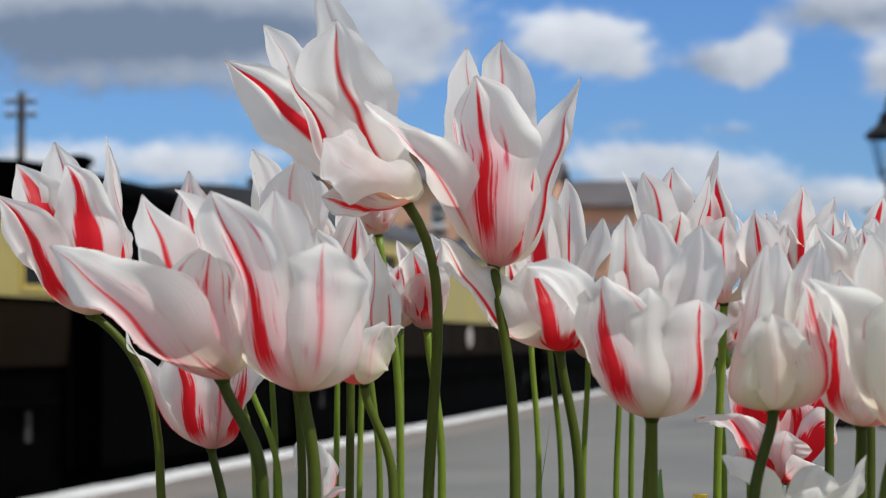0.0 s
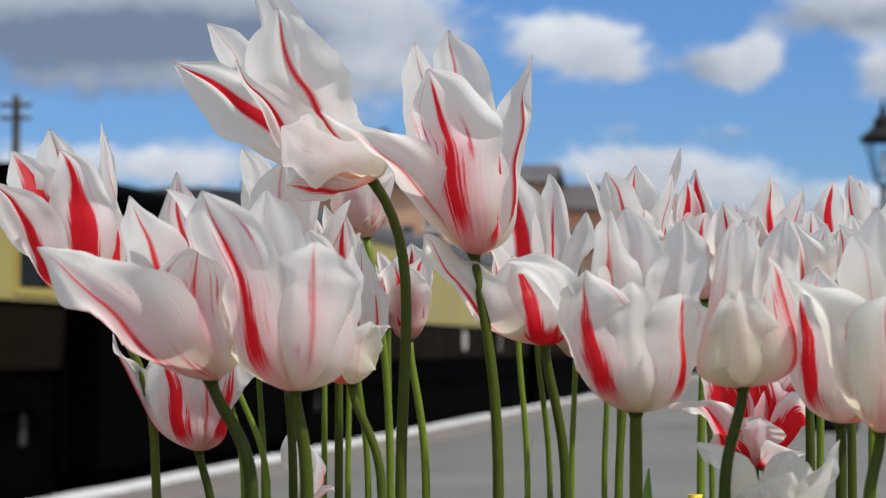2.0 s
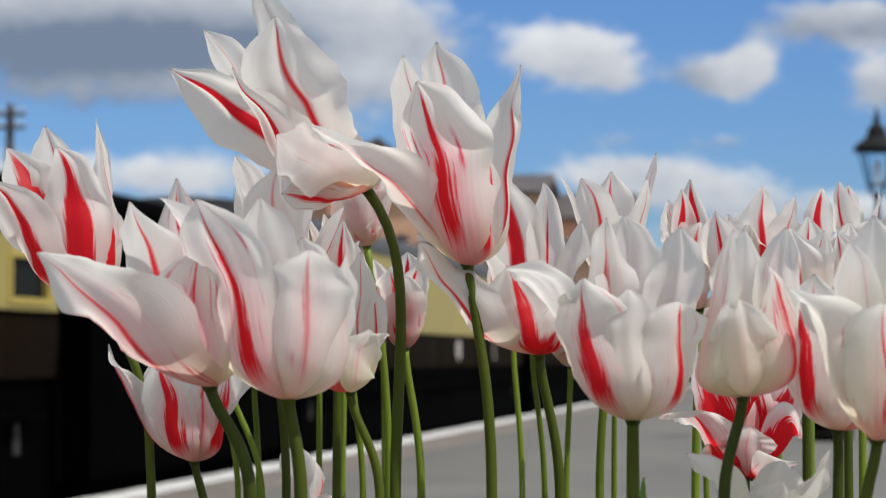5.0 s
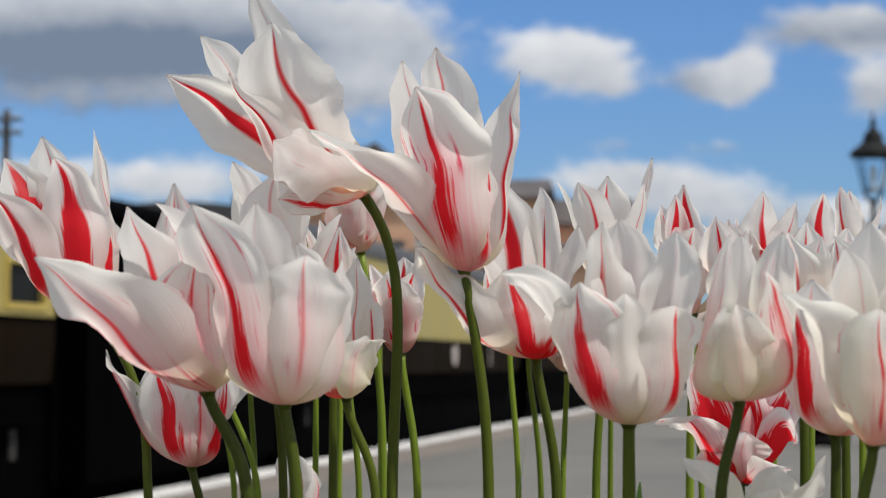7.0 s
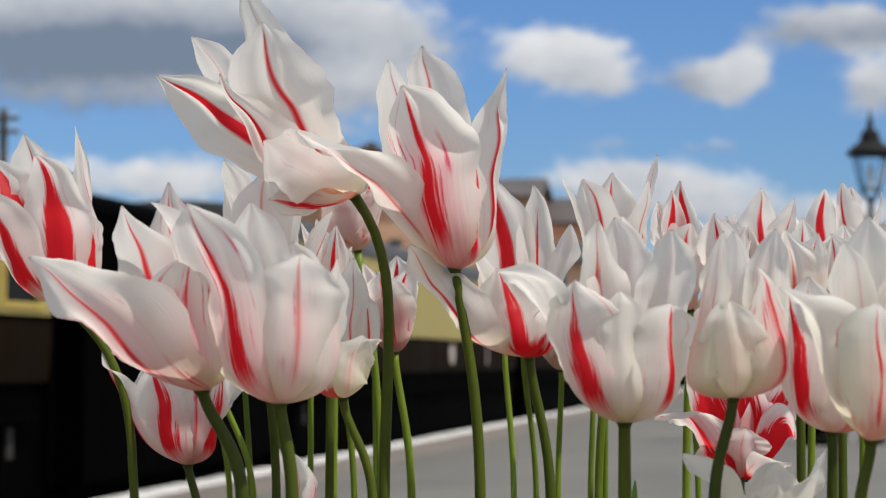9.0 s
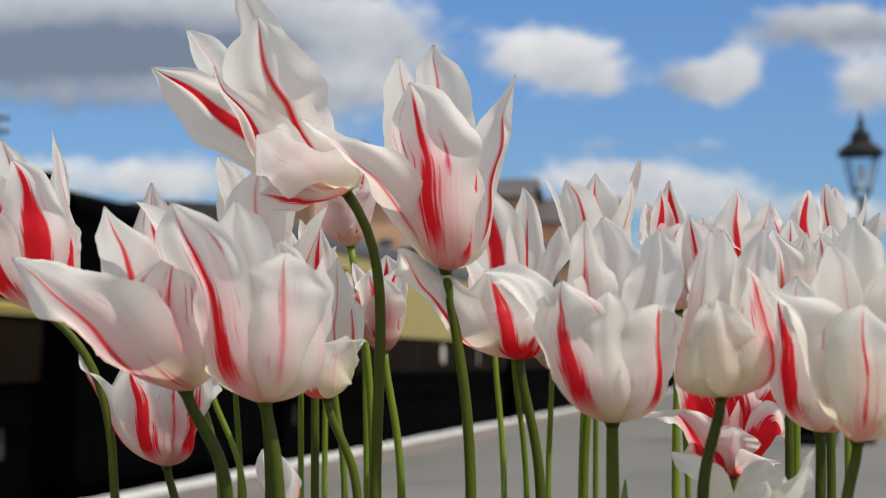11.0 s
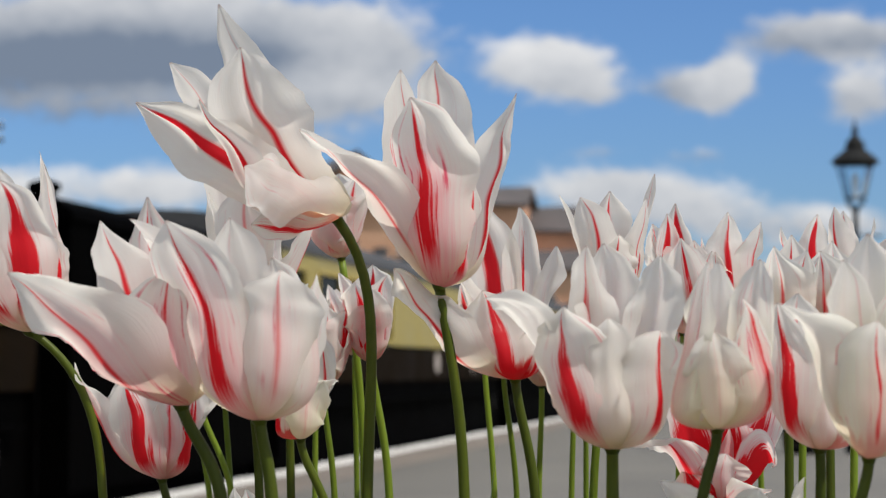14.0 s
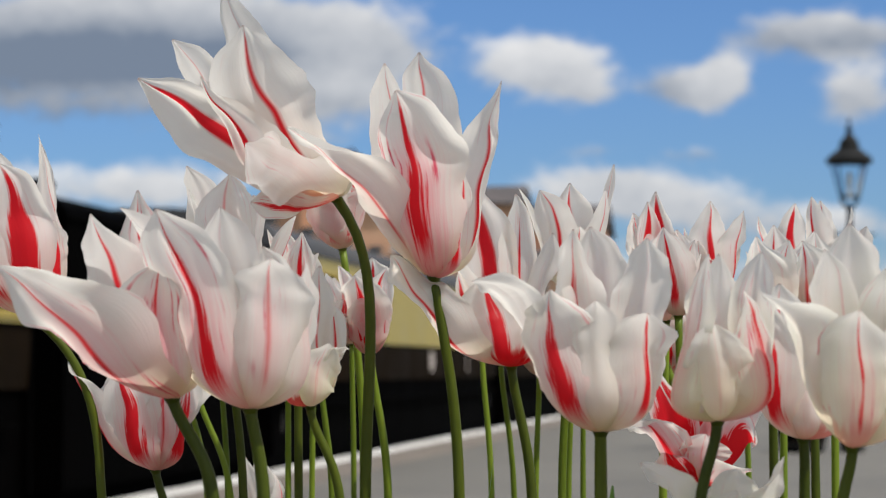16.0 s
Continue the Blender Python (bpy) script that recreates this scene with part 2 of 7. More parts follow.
ROOF_PALE = rough_stuff("pale_roof", (0.55, 0.56, 0.56), (0.72, 0.73, 0.73), 0.7, (0.55, 0.8), 0.2, 12.0)
# near-zero black: paint plus the shade under and between the vehicles
BLACK = rough_stuff("black_paint_and_shade", (0.0002, 0.0002, 0.0002), (0.0007, 0.0006, 0.0006), 1.5, (0.85, 0.95), 0.2, 20.0, gloss=0.01)
IRON = rough_stuff("lamp_iron", (0.006, 0.007, 0.007), (0.020, 0.021, 0.022), 6.0, (0.5, 0.75), 0.2, 60.0, gloss=0.12)
MOULD = rough_stuff("emblem_paint", (0.32, 0.28, 0.26), (0.50, 0.44, 0.40), 9.0, (0.3, 0.5), 0.1, 60.0)
PLATE = rough_stuff("plate_grey", (0.020, 0.018, 0.017), (0.045, 0.042, 0.040), 9.0, (0.5, 0.7), 0.1, 60.0, gloss=0.1)
BRICK = rough_stuff("orange_brick", (0.56, 0.29, 0.18), (0.68, 0.42, 0.29), 0.5, (0.75, 0.95), 0.4, 6.0)
BRICK_BROWN = rough_stuff("brown_brick", (0.42, 0.20, 0.12), (0.54, 0.29, 0.18), 0.5, (0.75, 0.95), 0.4, 6.0)
SLATE = rough_stuff("slate", (0.055, 0.050, 0.052), (0.115, 0.10, 0.10), 0.8, (0.55, 0.8), 0.4, 8.0, stretch=(1, 1, 3))
WOOD = rough_stuff("planter_wood", (0.10, 0.055, 0.028), (0.22, 0.13, 0.07), 5.0, (0.6, 0.85), 0.5, 80.0, stretch=(0.2, 1, 1), spread=0.5)
SOIL = rough_stuff("soil", (0.018, 0.012, 0.008), (0.055, 0.038, 0.026), 9.0, (0.85, 0.98), 1.0, 90.0)
POLE_WOOD = rough_stuff("pole_wood", (0.045, 0.035, 0.027), (0.11, 0.09, 0.072), 2.0, (0.7, 0.9), 0.4, 30.0, stretch=(1, 1, 0.1))
FRAME_WHITE = rough_stuff("window_paint", (0.50, 0.52, 0.55), (0.66, 0.67, 0.69), 3.0, (0.4, 0.6), 0.1, 30.0)
GLASS = glass_material()
CLEAR = clear_material()


# ---- mesh helpers ----
def part(name, bm, mat, parent=None, label="", smooth=False):
    """Links a bmesh (or a ready mesh) as one object under a thing or a part."""
    if isinstance(bm, bmesh.types.BMesh):
        me = bpy.data.meshes.new(name)
        bmesh.ops.recalc_face_normals(bm, faces=bm.faces[:])
        bm.to_mesh(me)
        bm.free()
        me.materials.append(mat)
        if smooth:
            for p in me.polygons:
                p.use_smooth = True
    else:
        me = bm
    ob = new(name, me)
    if parent is not None:
        ob.parent = parent
    if label:
        ob["label"] = label
    return ob


def box(bm, x0, x1, y0, y1, z0, z1, bevel=0.0):
    got = bmesh.ops.create_cube(bm, size=1.0, matrix=Matrix.Translation(((x0 + x1) / 2, (y0 + y1) / 2, (z0 + z1) / 2))
                                @ Matrix.Diagonal((x1 - x0, y1 - y0, z1 - z0, 1)))
    if bevel:
        edges = list({e for v in got["verts"] for e in v.link_edges})
        bmesh.ops.bevel(bm, geom=edges, offset=bevel, segments=2, affect="EDGES", profile=0.6)
    return bm


def boxed(x0, x1, y0, y1, z0, z1, bevel=0.0):
    return box(bmesh.new(), x0, x1, y0, y1, z0, z1, bevel)


def turned(bm, profile, sides=24, at=(0, 0, 0), axis="z"):
    """A surface of revolution through (radius, height) pairs, closed at both ends."""
    turn = {"z": Matrix(), "x": Matrix.Rotation(radians(90), 4, "Y"), "y": Matrix.Rotation(radians(-90), 4, "X")}[axis]
    rings = []
    for r, h in profile:
        rings.append([bm.verts.new(Vector(at) + turn @ Vector((r * math.cos(2 * math.pi * i / sides), r * math.sin(2 * math.pi * i / sides), h)))
                      for i in range(sides)])
    for a, b in zip(rings, rings[1:]):
        for i in range(sides):
            bm.faces.new((a[i], a[(i + 1) % sides], b[(i + 1) % sides], b[i]))
    bm.faces.new(rings[0][::-1])
    bm.faces.new(rings[-1])
    return bm


def tube(bm, points, radii, sides=8):
    """A round bar along points, each with its own radius."""
    rings = []
    for i, p in enumerate(points):
        ahead = (points[min(i + 1, len(points) - 1)] - points[max(i - 1, 0)]).normalized()
        side = ahead.cross(Vector((0, 1, 0.05))).normalized()
        up = side.cross(ahead)
        rings.append([bm.verts.new(p + radii[i] * (math.cos(2 * math.pi * j / sides) * side + math.sin(2 * math.pi * j / sides) * up))
                      for j in range(sides)])
    for a, b in zip(rings, rings[1:]):
        for j in range(sides):
            bm.faces.new((a[j], a[(j + 1) % sides], b[(j + 1) % sides], b[j]))
    bm.faces.new(rings[0][::-1])
    bm.faces.new(rings[-1])
    return bm


# ---- the station: everything follows the line of the track ----
TRACK = pose(0, 0, 0, 0, 0, -9.648)       # local x across, local y along the track
EDGE = -5.45                               # the platform's edge


def along(x, y, z, rz=0):
    return TRACK @ pose(x, y, z, 0, 0, rz)


def build_ground():
    g = part("ground", boxed(-3000, 3000, -3000, 3000, -3.0, -1.15), GRASS)
    tagged(g, "rough grassy ground reaching the horizon", "ground", kind="structure")
    bed = part("track_bed", boxed(EDGE - 3.6, EDGE - 0.02, -40, 400, -1.2, -0.98), BALLAST)
    bed.matrix_basis = TRACK
    tagged(bed, "dark stone ballast under the railway tracks", "track bed", kind="structure")
    for x in (-6.25, -7.685):
        bm = boxed(x - 0.035, x + 0.035, -40, 400, -0.90, -0.86)
        box(bm, x - 0.01, x + 0.01, -40, 400, -0.97, -0.90)
        box(bm, x - 0.06, x + 0.06, -40, 400, -0.98, -0.965)
        rail = part("rail", bm, STEEL)
        rail.matrix_basis = TRACK
        tagged(rail, "worn steel rail on dark ballast", "rail", "rails of the tracks", "structure")
    bm = boxed(EDGE + 0.02, 11.0, -40, 400, -1.2, -0.02)
    wall = part("platform_wall", bm, BRICK_DARK)
    wall.matrix_basis = TRACK
    tagged(wall, "dark brick platform base beside the track", "platform", kind="structure")
    top = part("platform", boxed(EDGE + 1.06, 11.0, -40, 400, -0.02, 0.0), ASPHALT)
    top.matrix_basis = TRACK
    tagged(top, "grey worn asphalt station platform", "platform", kind="structure")


build_ground()


def window_unit(parent, x, y0, y1, z0, z1, out, name="window"):
    """A coach window seen from outside: dark pane with a raised yellow frame."""
    t = 0.045
    bm = bmesh.new()
    for a in ((y0 - t, y1 + t, z0 - t, z0), (y0 - t, y1 + t, z1, z1 + t), (y0 - t, y0, z0, z1), (y1, y1 + t, z0, z1)):
        box(bm, x - 0.012, x + 0.016 * out, a[0], a[1], a[2], a[3])
    w = part(name, bm, CREAM_TRIM, parent, "yellow painted window frame")
    part("pane", boxed(x - 0.035 * out - 0.004, x - 0.035 * out + 0.004, y0, y1, z0, z1), GLASS, w, "dark reflecting glass")
    return w


def wheelset(parent, y):
    for x in (-0.72, 0.72):
        bm = bmesh.new()
        turned(bm, [(0.40, -0.07), (0.47, -0.065), (0.46, 0.06), (0.40, 0.065), (0.36, 0.03), (0.1, 0.03), (0.1, 0.09)], 28, (x, y, -0.40), "x")
        part("wheel", bm, BLACK, parent)


def bogie(parent, y):
    bm = bmesh.new()
    for x in (-0.98, 0.98):
        box(bm, x - 0.05, x + 0.05, y - 1.75, y + 1.75, -0.36, -0.16)
        for d in (-1.25, 1.25):
            box(bm, x - 0.10, x + 0.12, y + d - 0.16, y + d + 0.16, -0.55, -0.22, 0.02)
        for i in range(5):
            box(bm, x - 0.06, x + 0.06, y - 0.45 + i * 0.05, y + 0.45 - i * 0.05, -0.62 + i * 0.035, -0.59 + i * 0.035)
    part("bogie_frame", bm, BLACK, parent)
    for d in (-1.25, 1.25):
        wheelset(parent, y + d)


def coach(y0, y1, windows, doors, roof_mat, label, emblem=None, top=2.37, rise=0.42):
    """A bogie coach in cream and chocolate; windows and doors are (from, to) along it."""
    root = new("railway_coach")
    root.matrix_basis = along(EDGE - 0.15 - 1.37, y0, 0)
    length, half = y1 - y0, 1.37
    waist, sole = 1.37, 0.90
    tagged(root, label, "railway coach", "coaches of the train")
    holes = sorted(windows + [(a + 0.08, b - 0.08) for a, b in doors])
    w0, w1 = 1.47, top - 0.2
    for out in (1, -1):
        x = out * half
        xs = (x - 0.05, x) if out > 0 else (x, x + 0.05)
        lower = bmesh.new()
        prof = [(x - 0.02 * out, sole), (x - 0.008 * out, sole + 0.15), (x, sole + 0.3), (x, waist), (x - 0.05 * out, waist), (x - 0.05 * out, sole + 0.3), (x - 0.07 * out, sole)]
        ends = [[lower.verts.new((px, yy, pz)) for px, pz in prof] for yy in (0.03, length - 0.03)]
        for i in range(7):
            lower.faces.new((ends[0][i], ends[0][(i + 1) % 7], ends[1][(i + 1) % 7], ends[1][i]))
        lower.faces.new(ends[0])
        lower.faces.new(ends[1][::-1])
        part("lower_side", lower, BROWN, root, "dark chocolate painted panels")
        upper = bmesh.new()
        box(upper, *xs, 0.03, length - 0.03, waist, w0)
        box(upper, *xs, 0.03, length - 0.03, w1, top)
        edge = 0.03
        for a, b in holes:
            box(upper, *xs, edge, a, w0, w1)
            edge = b
        box(upper, *xs, edge, length - 0.03, w0, w1)
        part("upper_side", upper, CREAM, root, "cream painted panels")
        for a, b in holes:
            window_unit(root, x, a, b, w0, w1, out)
        bead = bmesh.new()
        box(bead, x - 0.004, x + 0.012 * out, 0.03, length - 0.03, waist - 0.02, waist + 0.012)
        part("waist_moulding", bead, BLACK, root)
        for a, b in doors:
            for q in (a, b):
                part("door_edge", boxed(x - 0.004, x + 0.008 * out, q - 0.012, q + 0.012, 0.95, w0 - 0.05), BLACK, root)
            h = bmesh.new()
            tube(h, [Vector((x + 0.05 * out, b + 0.10, 1.0)), Vector((x + 0.05 * out, b + 0.10, 1.6))], [0.014, 0.014])
            part("grab_handle", h, MOULD, root, "dull brass handle")
    roof = bmesh.new()
    n = 18
    rows = []
    for yy in (-0.06, length + 0.06):
        ring = []
        for i in range(n + 1):
            a = math.pi * i / n
            ring.append(roof.verts.new((-(half + 0.03) * math.cos(a), yy, top + rise * math.sin(a) ** 0.8)))
        rows.append(ring)
    for i in range(n):
        roof.faces.new((rows[0][i], rows[0][i + 1], rows[1][i + 1], rows[1][i]))
    roof.faces.new(rows[0])
    roof.faces.new(rows[1][::-1])
    roof.faces.new((rows[0][0], rows[1][0], rows[1][n], rows[0][n]))
    part("roof", roof, roof_mat, root, smooth=False)
    for i in range(int(length / 2.4)):
        v = bmesh.new()
        turned(v, [(0.05, 0.0), (0.05, 0.10), (0.12, 0.11), (0.12, 0.19), (0.05, 0.21)], 12, (0.45, 1.2 + i * 2.4, top + rise * 0.88))
        part("roof_ventilator", v, roof_mat, root)
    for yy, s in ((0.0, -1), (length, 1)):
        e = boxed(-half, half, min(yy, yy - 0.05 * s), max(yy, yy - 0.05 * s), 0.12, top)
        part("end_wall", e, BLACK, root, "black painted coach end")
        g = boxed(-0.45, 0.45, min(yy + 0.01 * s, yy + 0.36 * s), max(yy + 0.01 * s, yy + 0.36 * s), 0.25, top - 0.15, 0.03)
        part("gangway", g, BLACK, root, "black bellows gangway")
        for x in (-0.87, 0.87):
            b = bmesh.new()
            turned(b, [(0.07, -0.3), (0.07, 0.2), (0.22, 0.22), (0.20, 0.26)] if s > 0 else [(0.20, -0.26), (0.22, -0.22), (0.07, -0.2), (0.07, 0.3)],
                   16, (x, yy + 0.1 * s, 0.10), "y")
            part("buffer", b, BLACK, root)
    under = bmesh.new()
    # black box up to the sole: shade low on the coach put into its colour
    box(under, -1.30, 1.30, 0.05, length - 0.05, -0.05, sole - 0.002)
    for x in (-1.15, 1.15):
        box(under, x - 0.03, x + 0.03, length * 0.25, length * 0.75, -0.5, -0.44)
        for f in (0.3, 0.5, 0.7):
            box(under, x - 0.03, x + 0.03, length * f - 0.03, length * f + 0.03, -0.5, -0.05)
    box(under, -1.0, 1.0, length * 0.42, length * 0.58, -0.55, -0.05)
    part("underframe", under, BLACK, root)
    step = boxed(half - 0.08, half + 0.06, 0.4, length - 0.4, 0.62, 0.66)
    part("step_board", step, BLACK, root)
    for yy in (0.75, length - 0.75):
        part("label_plate", boxed(half - 0.08, half - 0.05, yy - 0.05, yy + 0.05, 0.36, 0.58, 0.004), PLATE, root, "small pale maker's plate")
    bogie(root, 3.0)
    bogie(root, length - 3.0)
    if emblem:
        e = bmesh.new()
        turned(e, [(0.14, 0.0), (0.14, 0.008), (0.10, 0.012), (0.10, 0.008)], 24, (half, emblem - y0, 1.16), "x")
        bmesh.ops.scale(e, vec=(1, 1.5, 1.15), verts=e.verts[:], space=Matrix.Translation((-half, -(emblem - y0), -1.16)))
        part("emblem", e, MOULD, root, "pale round painted emblem")
    return root


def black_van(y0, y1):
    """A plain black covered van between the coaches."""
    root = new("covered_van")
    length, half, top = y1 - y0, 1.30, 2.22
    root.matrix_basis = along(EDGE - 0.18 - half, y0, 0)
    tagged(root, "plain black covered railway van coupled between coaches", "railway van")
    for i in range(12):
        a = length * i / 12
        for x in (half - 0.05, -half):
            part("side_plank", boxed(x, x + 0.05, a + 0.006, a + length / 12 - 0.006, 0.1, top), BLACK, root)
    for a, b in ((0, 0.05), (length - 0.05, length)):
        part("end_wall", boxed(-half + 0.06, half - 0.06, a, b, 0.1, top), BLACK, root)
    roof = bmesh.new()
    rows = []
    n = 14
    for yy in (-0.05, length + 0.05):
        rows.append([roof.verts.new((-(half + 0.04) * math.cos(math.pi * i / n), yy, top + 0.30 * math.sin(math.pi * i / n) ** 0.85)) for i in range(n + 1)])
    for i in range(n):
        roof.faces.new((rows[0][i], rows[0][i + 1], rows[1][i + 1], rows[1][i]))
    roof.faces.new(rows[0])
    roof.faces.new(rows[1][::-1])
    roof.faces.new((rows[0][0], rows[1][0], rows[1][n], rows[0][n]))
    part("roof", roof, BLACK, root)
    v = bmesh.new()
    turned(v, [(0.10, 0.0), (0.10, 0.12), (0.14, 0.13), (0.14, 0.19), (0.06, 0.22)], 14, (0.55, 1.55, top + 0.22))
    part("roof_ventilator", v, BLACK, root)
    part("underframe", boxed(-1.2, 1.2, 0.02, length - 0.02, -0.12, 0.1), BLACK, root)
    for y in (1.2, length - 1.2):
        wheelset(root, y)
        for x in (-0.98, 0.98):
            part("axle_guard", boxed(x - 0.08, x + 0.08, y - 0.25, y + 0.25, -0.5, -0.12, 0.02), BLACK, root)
    for yy, s in ((0.0, -1), (length, 1)):
        for x in (-0.87, 0.87):
            b = bmesh.new()
            turned(b, [(0.07, -0.05), (0.07, 0.25), (0.21, 0.27), (0.19, 0.31)] if s > 0 else [(0.19, -0.31), (0.21, -0.27), (0.07, -0.25), (0.07, 0.05)],
                   16, (x, yy, 0.06), "y")
            part("buffer", b, BLACK, root)


S0 = -2.1
coach(S0, 16.14, [(17.27 - 2.25 * i - 0.62 - 1.3 * (i > 0), 17.27 - 2.25 * i + (0.0 if i == 0 else -0.5)) for i in range(1, 8)] + [(17.20, 17.95)], [],
      ROOF_DARK, "cream and chocolate brown railway coach with a low roof", top=1.95, rise=0.12)
black_van(16.95, 23.1)
coach(23.9, 42.0, [(0.7, 1.3), (2.0, 3.35), (3.75, 4.75), (5.3, 6.7), (14.8, 15.5), (16.6, 17.3)], [(12.6, 13.9)],
      ROOF_DARK, "cream and chocolate brown brake coach with blank luggage panels", emblem=34.5)
coach(43.2, 61.4, [(0.9 + 2.1 * i, 2.2 + 2.1 * i) for i in range(8)], [], ROOF_DARK, "cream and chocolate brown railway coach far along the train")
coach(62.6, 80.8, [(0.9 + 2.1 * i, 2.2 + 2.1 * i) for i in range(8)], [], ROOF_DARK, "cream and chocolate brown railway coach at the far end")
coach(82.0, 100.2, [(0.9 + 2.1 * i, 2.2 + 2.1 * i) for i in range(8)], [], ROOF_DARK, "cream and chocolate brown railway coach at the far end")
coach(101.4, 119.6, [(0.9 + 2.1 * i, 2.2 + 2.1 * i) for i in range(8)], [], ROOF_DARK, "cream and chocolate brown railway coach at the far end")


# ---- station buildings beyond the train ----
def gabled_house(name, at, turn, width, depth, eaves, ridge, mats, windows, label, overhang=0.35, chimney=None):
    """Walls, a pitched roof with its ridge along local y, and windows (side, offset, sill, width, height)."""
    root = new(name)
    root.matrix_basis = pose(*at, 0, 0, turn)
    tagged(root, label, "building")
    wall_mat, roof_mat = mats
    t = 0.3
    hw = width / 2
    for s in (-1, 1):
        part("wall", boxed(min(s * hw, s * (hw - t)), max(s * hw, s * (hw - t)), t, depth - t, 0, eaves), wall_mat, root)
    for y in (0, depth - t):
        bm = bmesh.new()
        pts = [(-hw, 0), (hw, 0), (hw, eaves), (0, ridge), (-hw, eaves)]
        a = [bm.verts.new((px, y, pz)) for px, pz in pts]
        b = [bm.verts.new((px, y + t, pz)) for px, pz in pts]
        bm.faces.new(a)
        bm.faces.new(b[::-1])
        for i in range(5):
            bm.faces.new((a[i], a[(i + 1) % 5], b[(i + 1) % 5], b[i]))
        part("gable_wall", bm, wall_mat, root)
    slope = (ridge - eaves) / hw
    for s in (-1, 1):
        bm = bmesh.new()
        x1 = s * (hw + overhang)
        z1 = eaves - slope * overhang
        c = [(0, ridge + 0.16), (x1, z1 + 0.16), (x1, z1 + 0.02), (0, ridge + 0.02)]
        a = [bm.verts.new((px, -overhang, pz)) for px, pz in c]
        b = [bm.verts.new((px, depth + overhang, pz)) for px, pz in c]
        bm.faces.new(a)
        bm.faces.new(b[::-1])
        for i in range(4):
            bm.faces.new((a[i], a[(i + 1) % 4], b[(i + 1) % 4], b[i]))
        part("roof_slope", bm, roof_mat, root)
        # barge boards under the verge
        bb = bmesh.new()
        c = [(0, ridge + 0.0), (x1, z1 + 0.0), (x1, z1 - 0.16), (0, ridge - 0.18)]
        a = [bb.verts.new((px, -overhang - 0.03, pz)) for px, pz in c]
        b = [bb.verts.new((px, -overhang + 0.02, pz)) for px, pz in c]
        bb.faces.new(a)
        bb.faces.new(b[::-1])
        for i in range(4):
            bb.faces.new((a[i], a[(i + 1) % 4], b[(i + 1) % 4], b[i]))
        part("barge_board", bb, SLATE, root)
    for side, off, sill, w, h in windows:
        m = {"front": pose(off, 0, sill), "left": pose(-hw, off, sill, 0, 0, -90), "right": pose(hw, off, sill, 0, 0, 90)}[side]
        bm = bmesh.new()
        for q in ((-w / 2, w / 2, 0, 0.09), (-w / 2, w / 2, h - 0.09, h), (-w / 2, -w / 2 + 0.08, 0.09, h - 0.09), (w / 2 - 0.08, w / 2, 0.09, h - 0.09),
                  (-0.03, 0.03, 0.09, h - 0.09), (-w / 2 + 0.08, -0.03, h / 2 - 0.03, h / 2 + 0.03), (0.03, w / 2 - 0.08, h / 2 - 0.03, h / 2 + 0.03)):
            box(bm, q[0], q[1], -0.03, 0.05, q[2], q[3])
        box(bm, -w / 2 - 0.1, w / 2 + 0.1, -0.12, 0.02, -0.12, 0.0)
        f = part("window", bm, FRAME_WHITE, root, "pale painted sash window")
        f.matrix_basis = m
        part("pane", boxed(-w / 2 + 0.06, w / 2 - 0.06, -0.012, -0.004, 0.06, h - 0.06), GLASS, f)
    if chimney:
        cx, cy, ch = chimney
        bm = boxed(cx - 0.45, cx + 0.45, cy - 0.35, cy + 0.35, ridge - 1.0, ridge + ch)
        box(bm, cx - 0.52, cx + 0.52, cy - 0.42, cy + 0.42, ridge + ch, ridge + ch + 0.15)
        part("chimney", bm, wall_mat, root)
    return root


gabled_house("station_house", (-3.45, 122.0, -1.15), 14, 5.4, 9.0, 11.7, 13.85, (BRICK_BROWN, SLATE),
             [("front", 0.0, 7.6, 0.9, 1.6), ("front", -2.0, 3.4, 0.9, 1.6), ("front", 2.0, 3.4, 0.9, 1.6)], "tall brown brick station house with a gabled slate roof")
gabled_house("station_house", (5.6, 120.0, -1.15), 80, 5.2, 9.0, 10.75, 11.7, (BRICK, SLATE),
             [("front", 0.3, 8.6, 0.75, 1.15), ("left", 3.0, 8.4, 0.8, 1.2), ("left", 6.0, 8.4, 0.8, 1.2), ("front", 0.0, 4.4, 0.9, 1.5)],
             "orange brick station house with a low slate roof")
gabled_house("station_house", (10.1, 121.5, -1.15), 80, 5.5, 7.0, 9.5, 10.8, (BRICK, SLATE),
             [("left", 2.0, 7.0, 0.8, 1.2), ("left", 4.6, 7.0, 0.8, 1.2), ("front", 0.0, 6.4, 0.8, 1.3)], "orange brick wing with a dark slate roof")
gabled_house("goods_office", (8.2, 116.0, -1.15), 80, 3.6, 5.4, 7.3, 8.15, (BRICK, SLATE),
             [("left", 1.6, 5.4, 0.7, 1.1), ("left", 3.8, 5.4, 0.7, 1.1)], "low orange brick office with a slate roof")

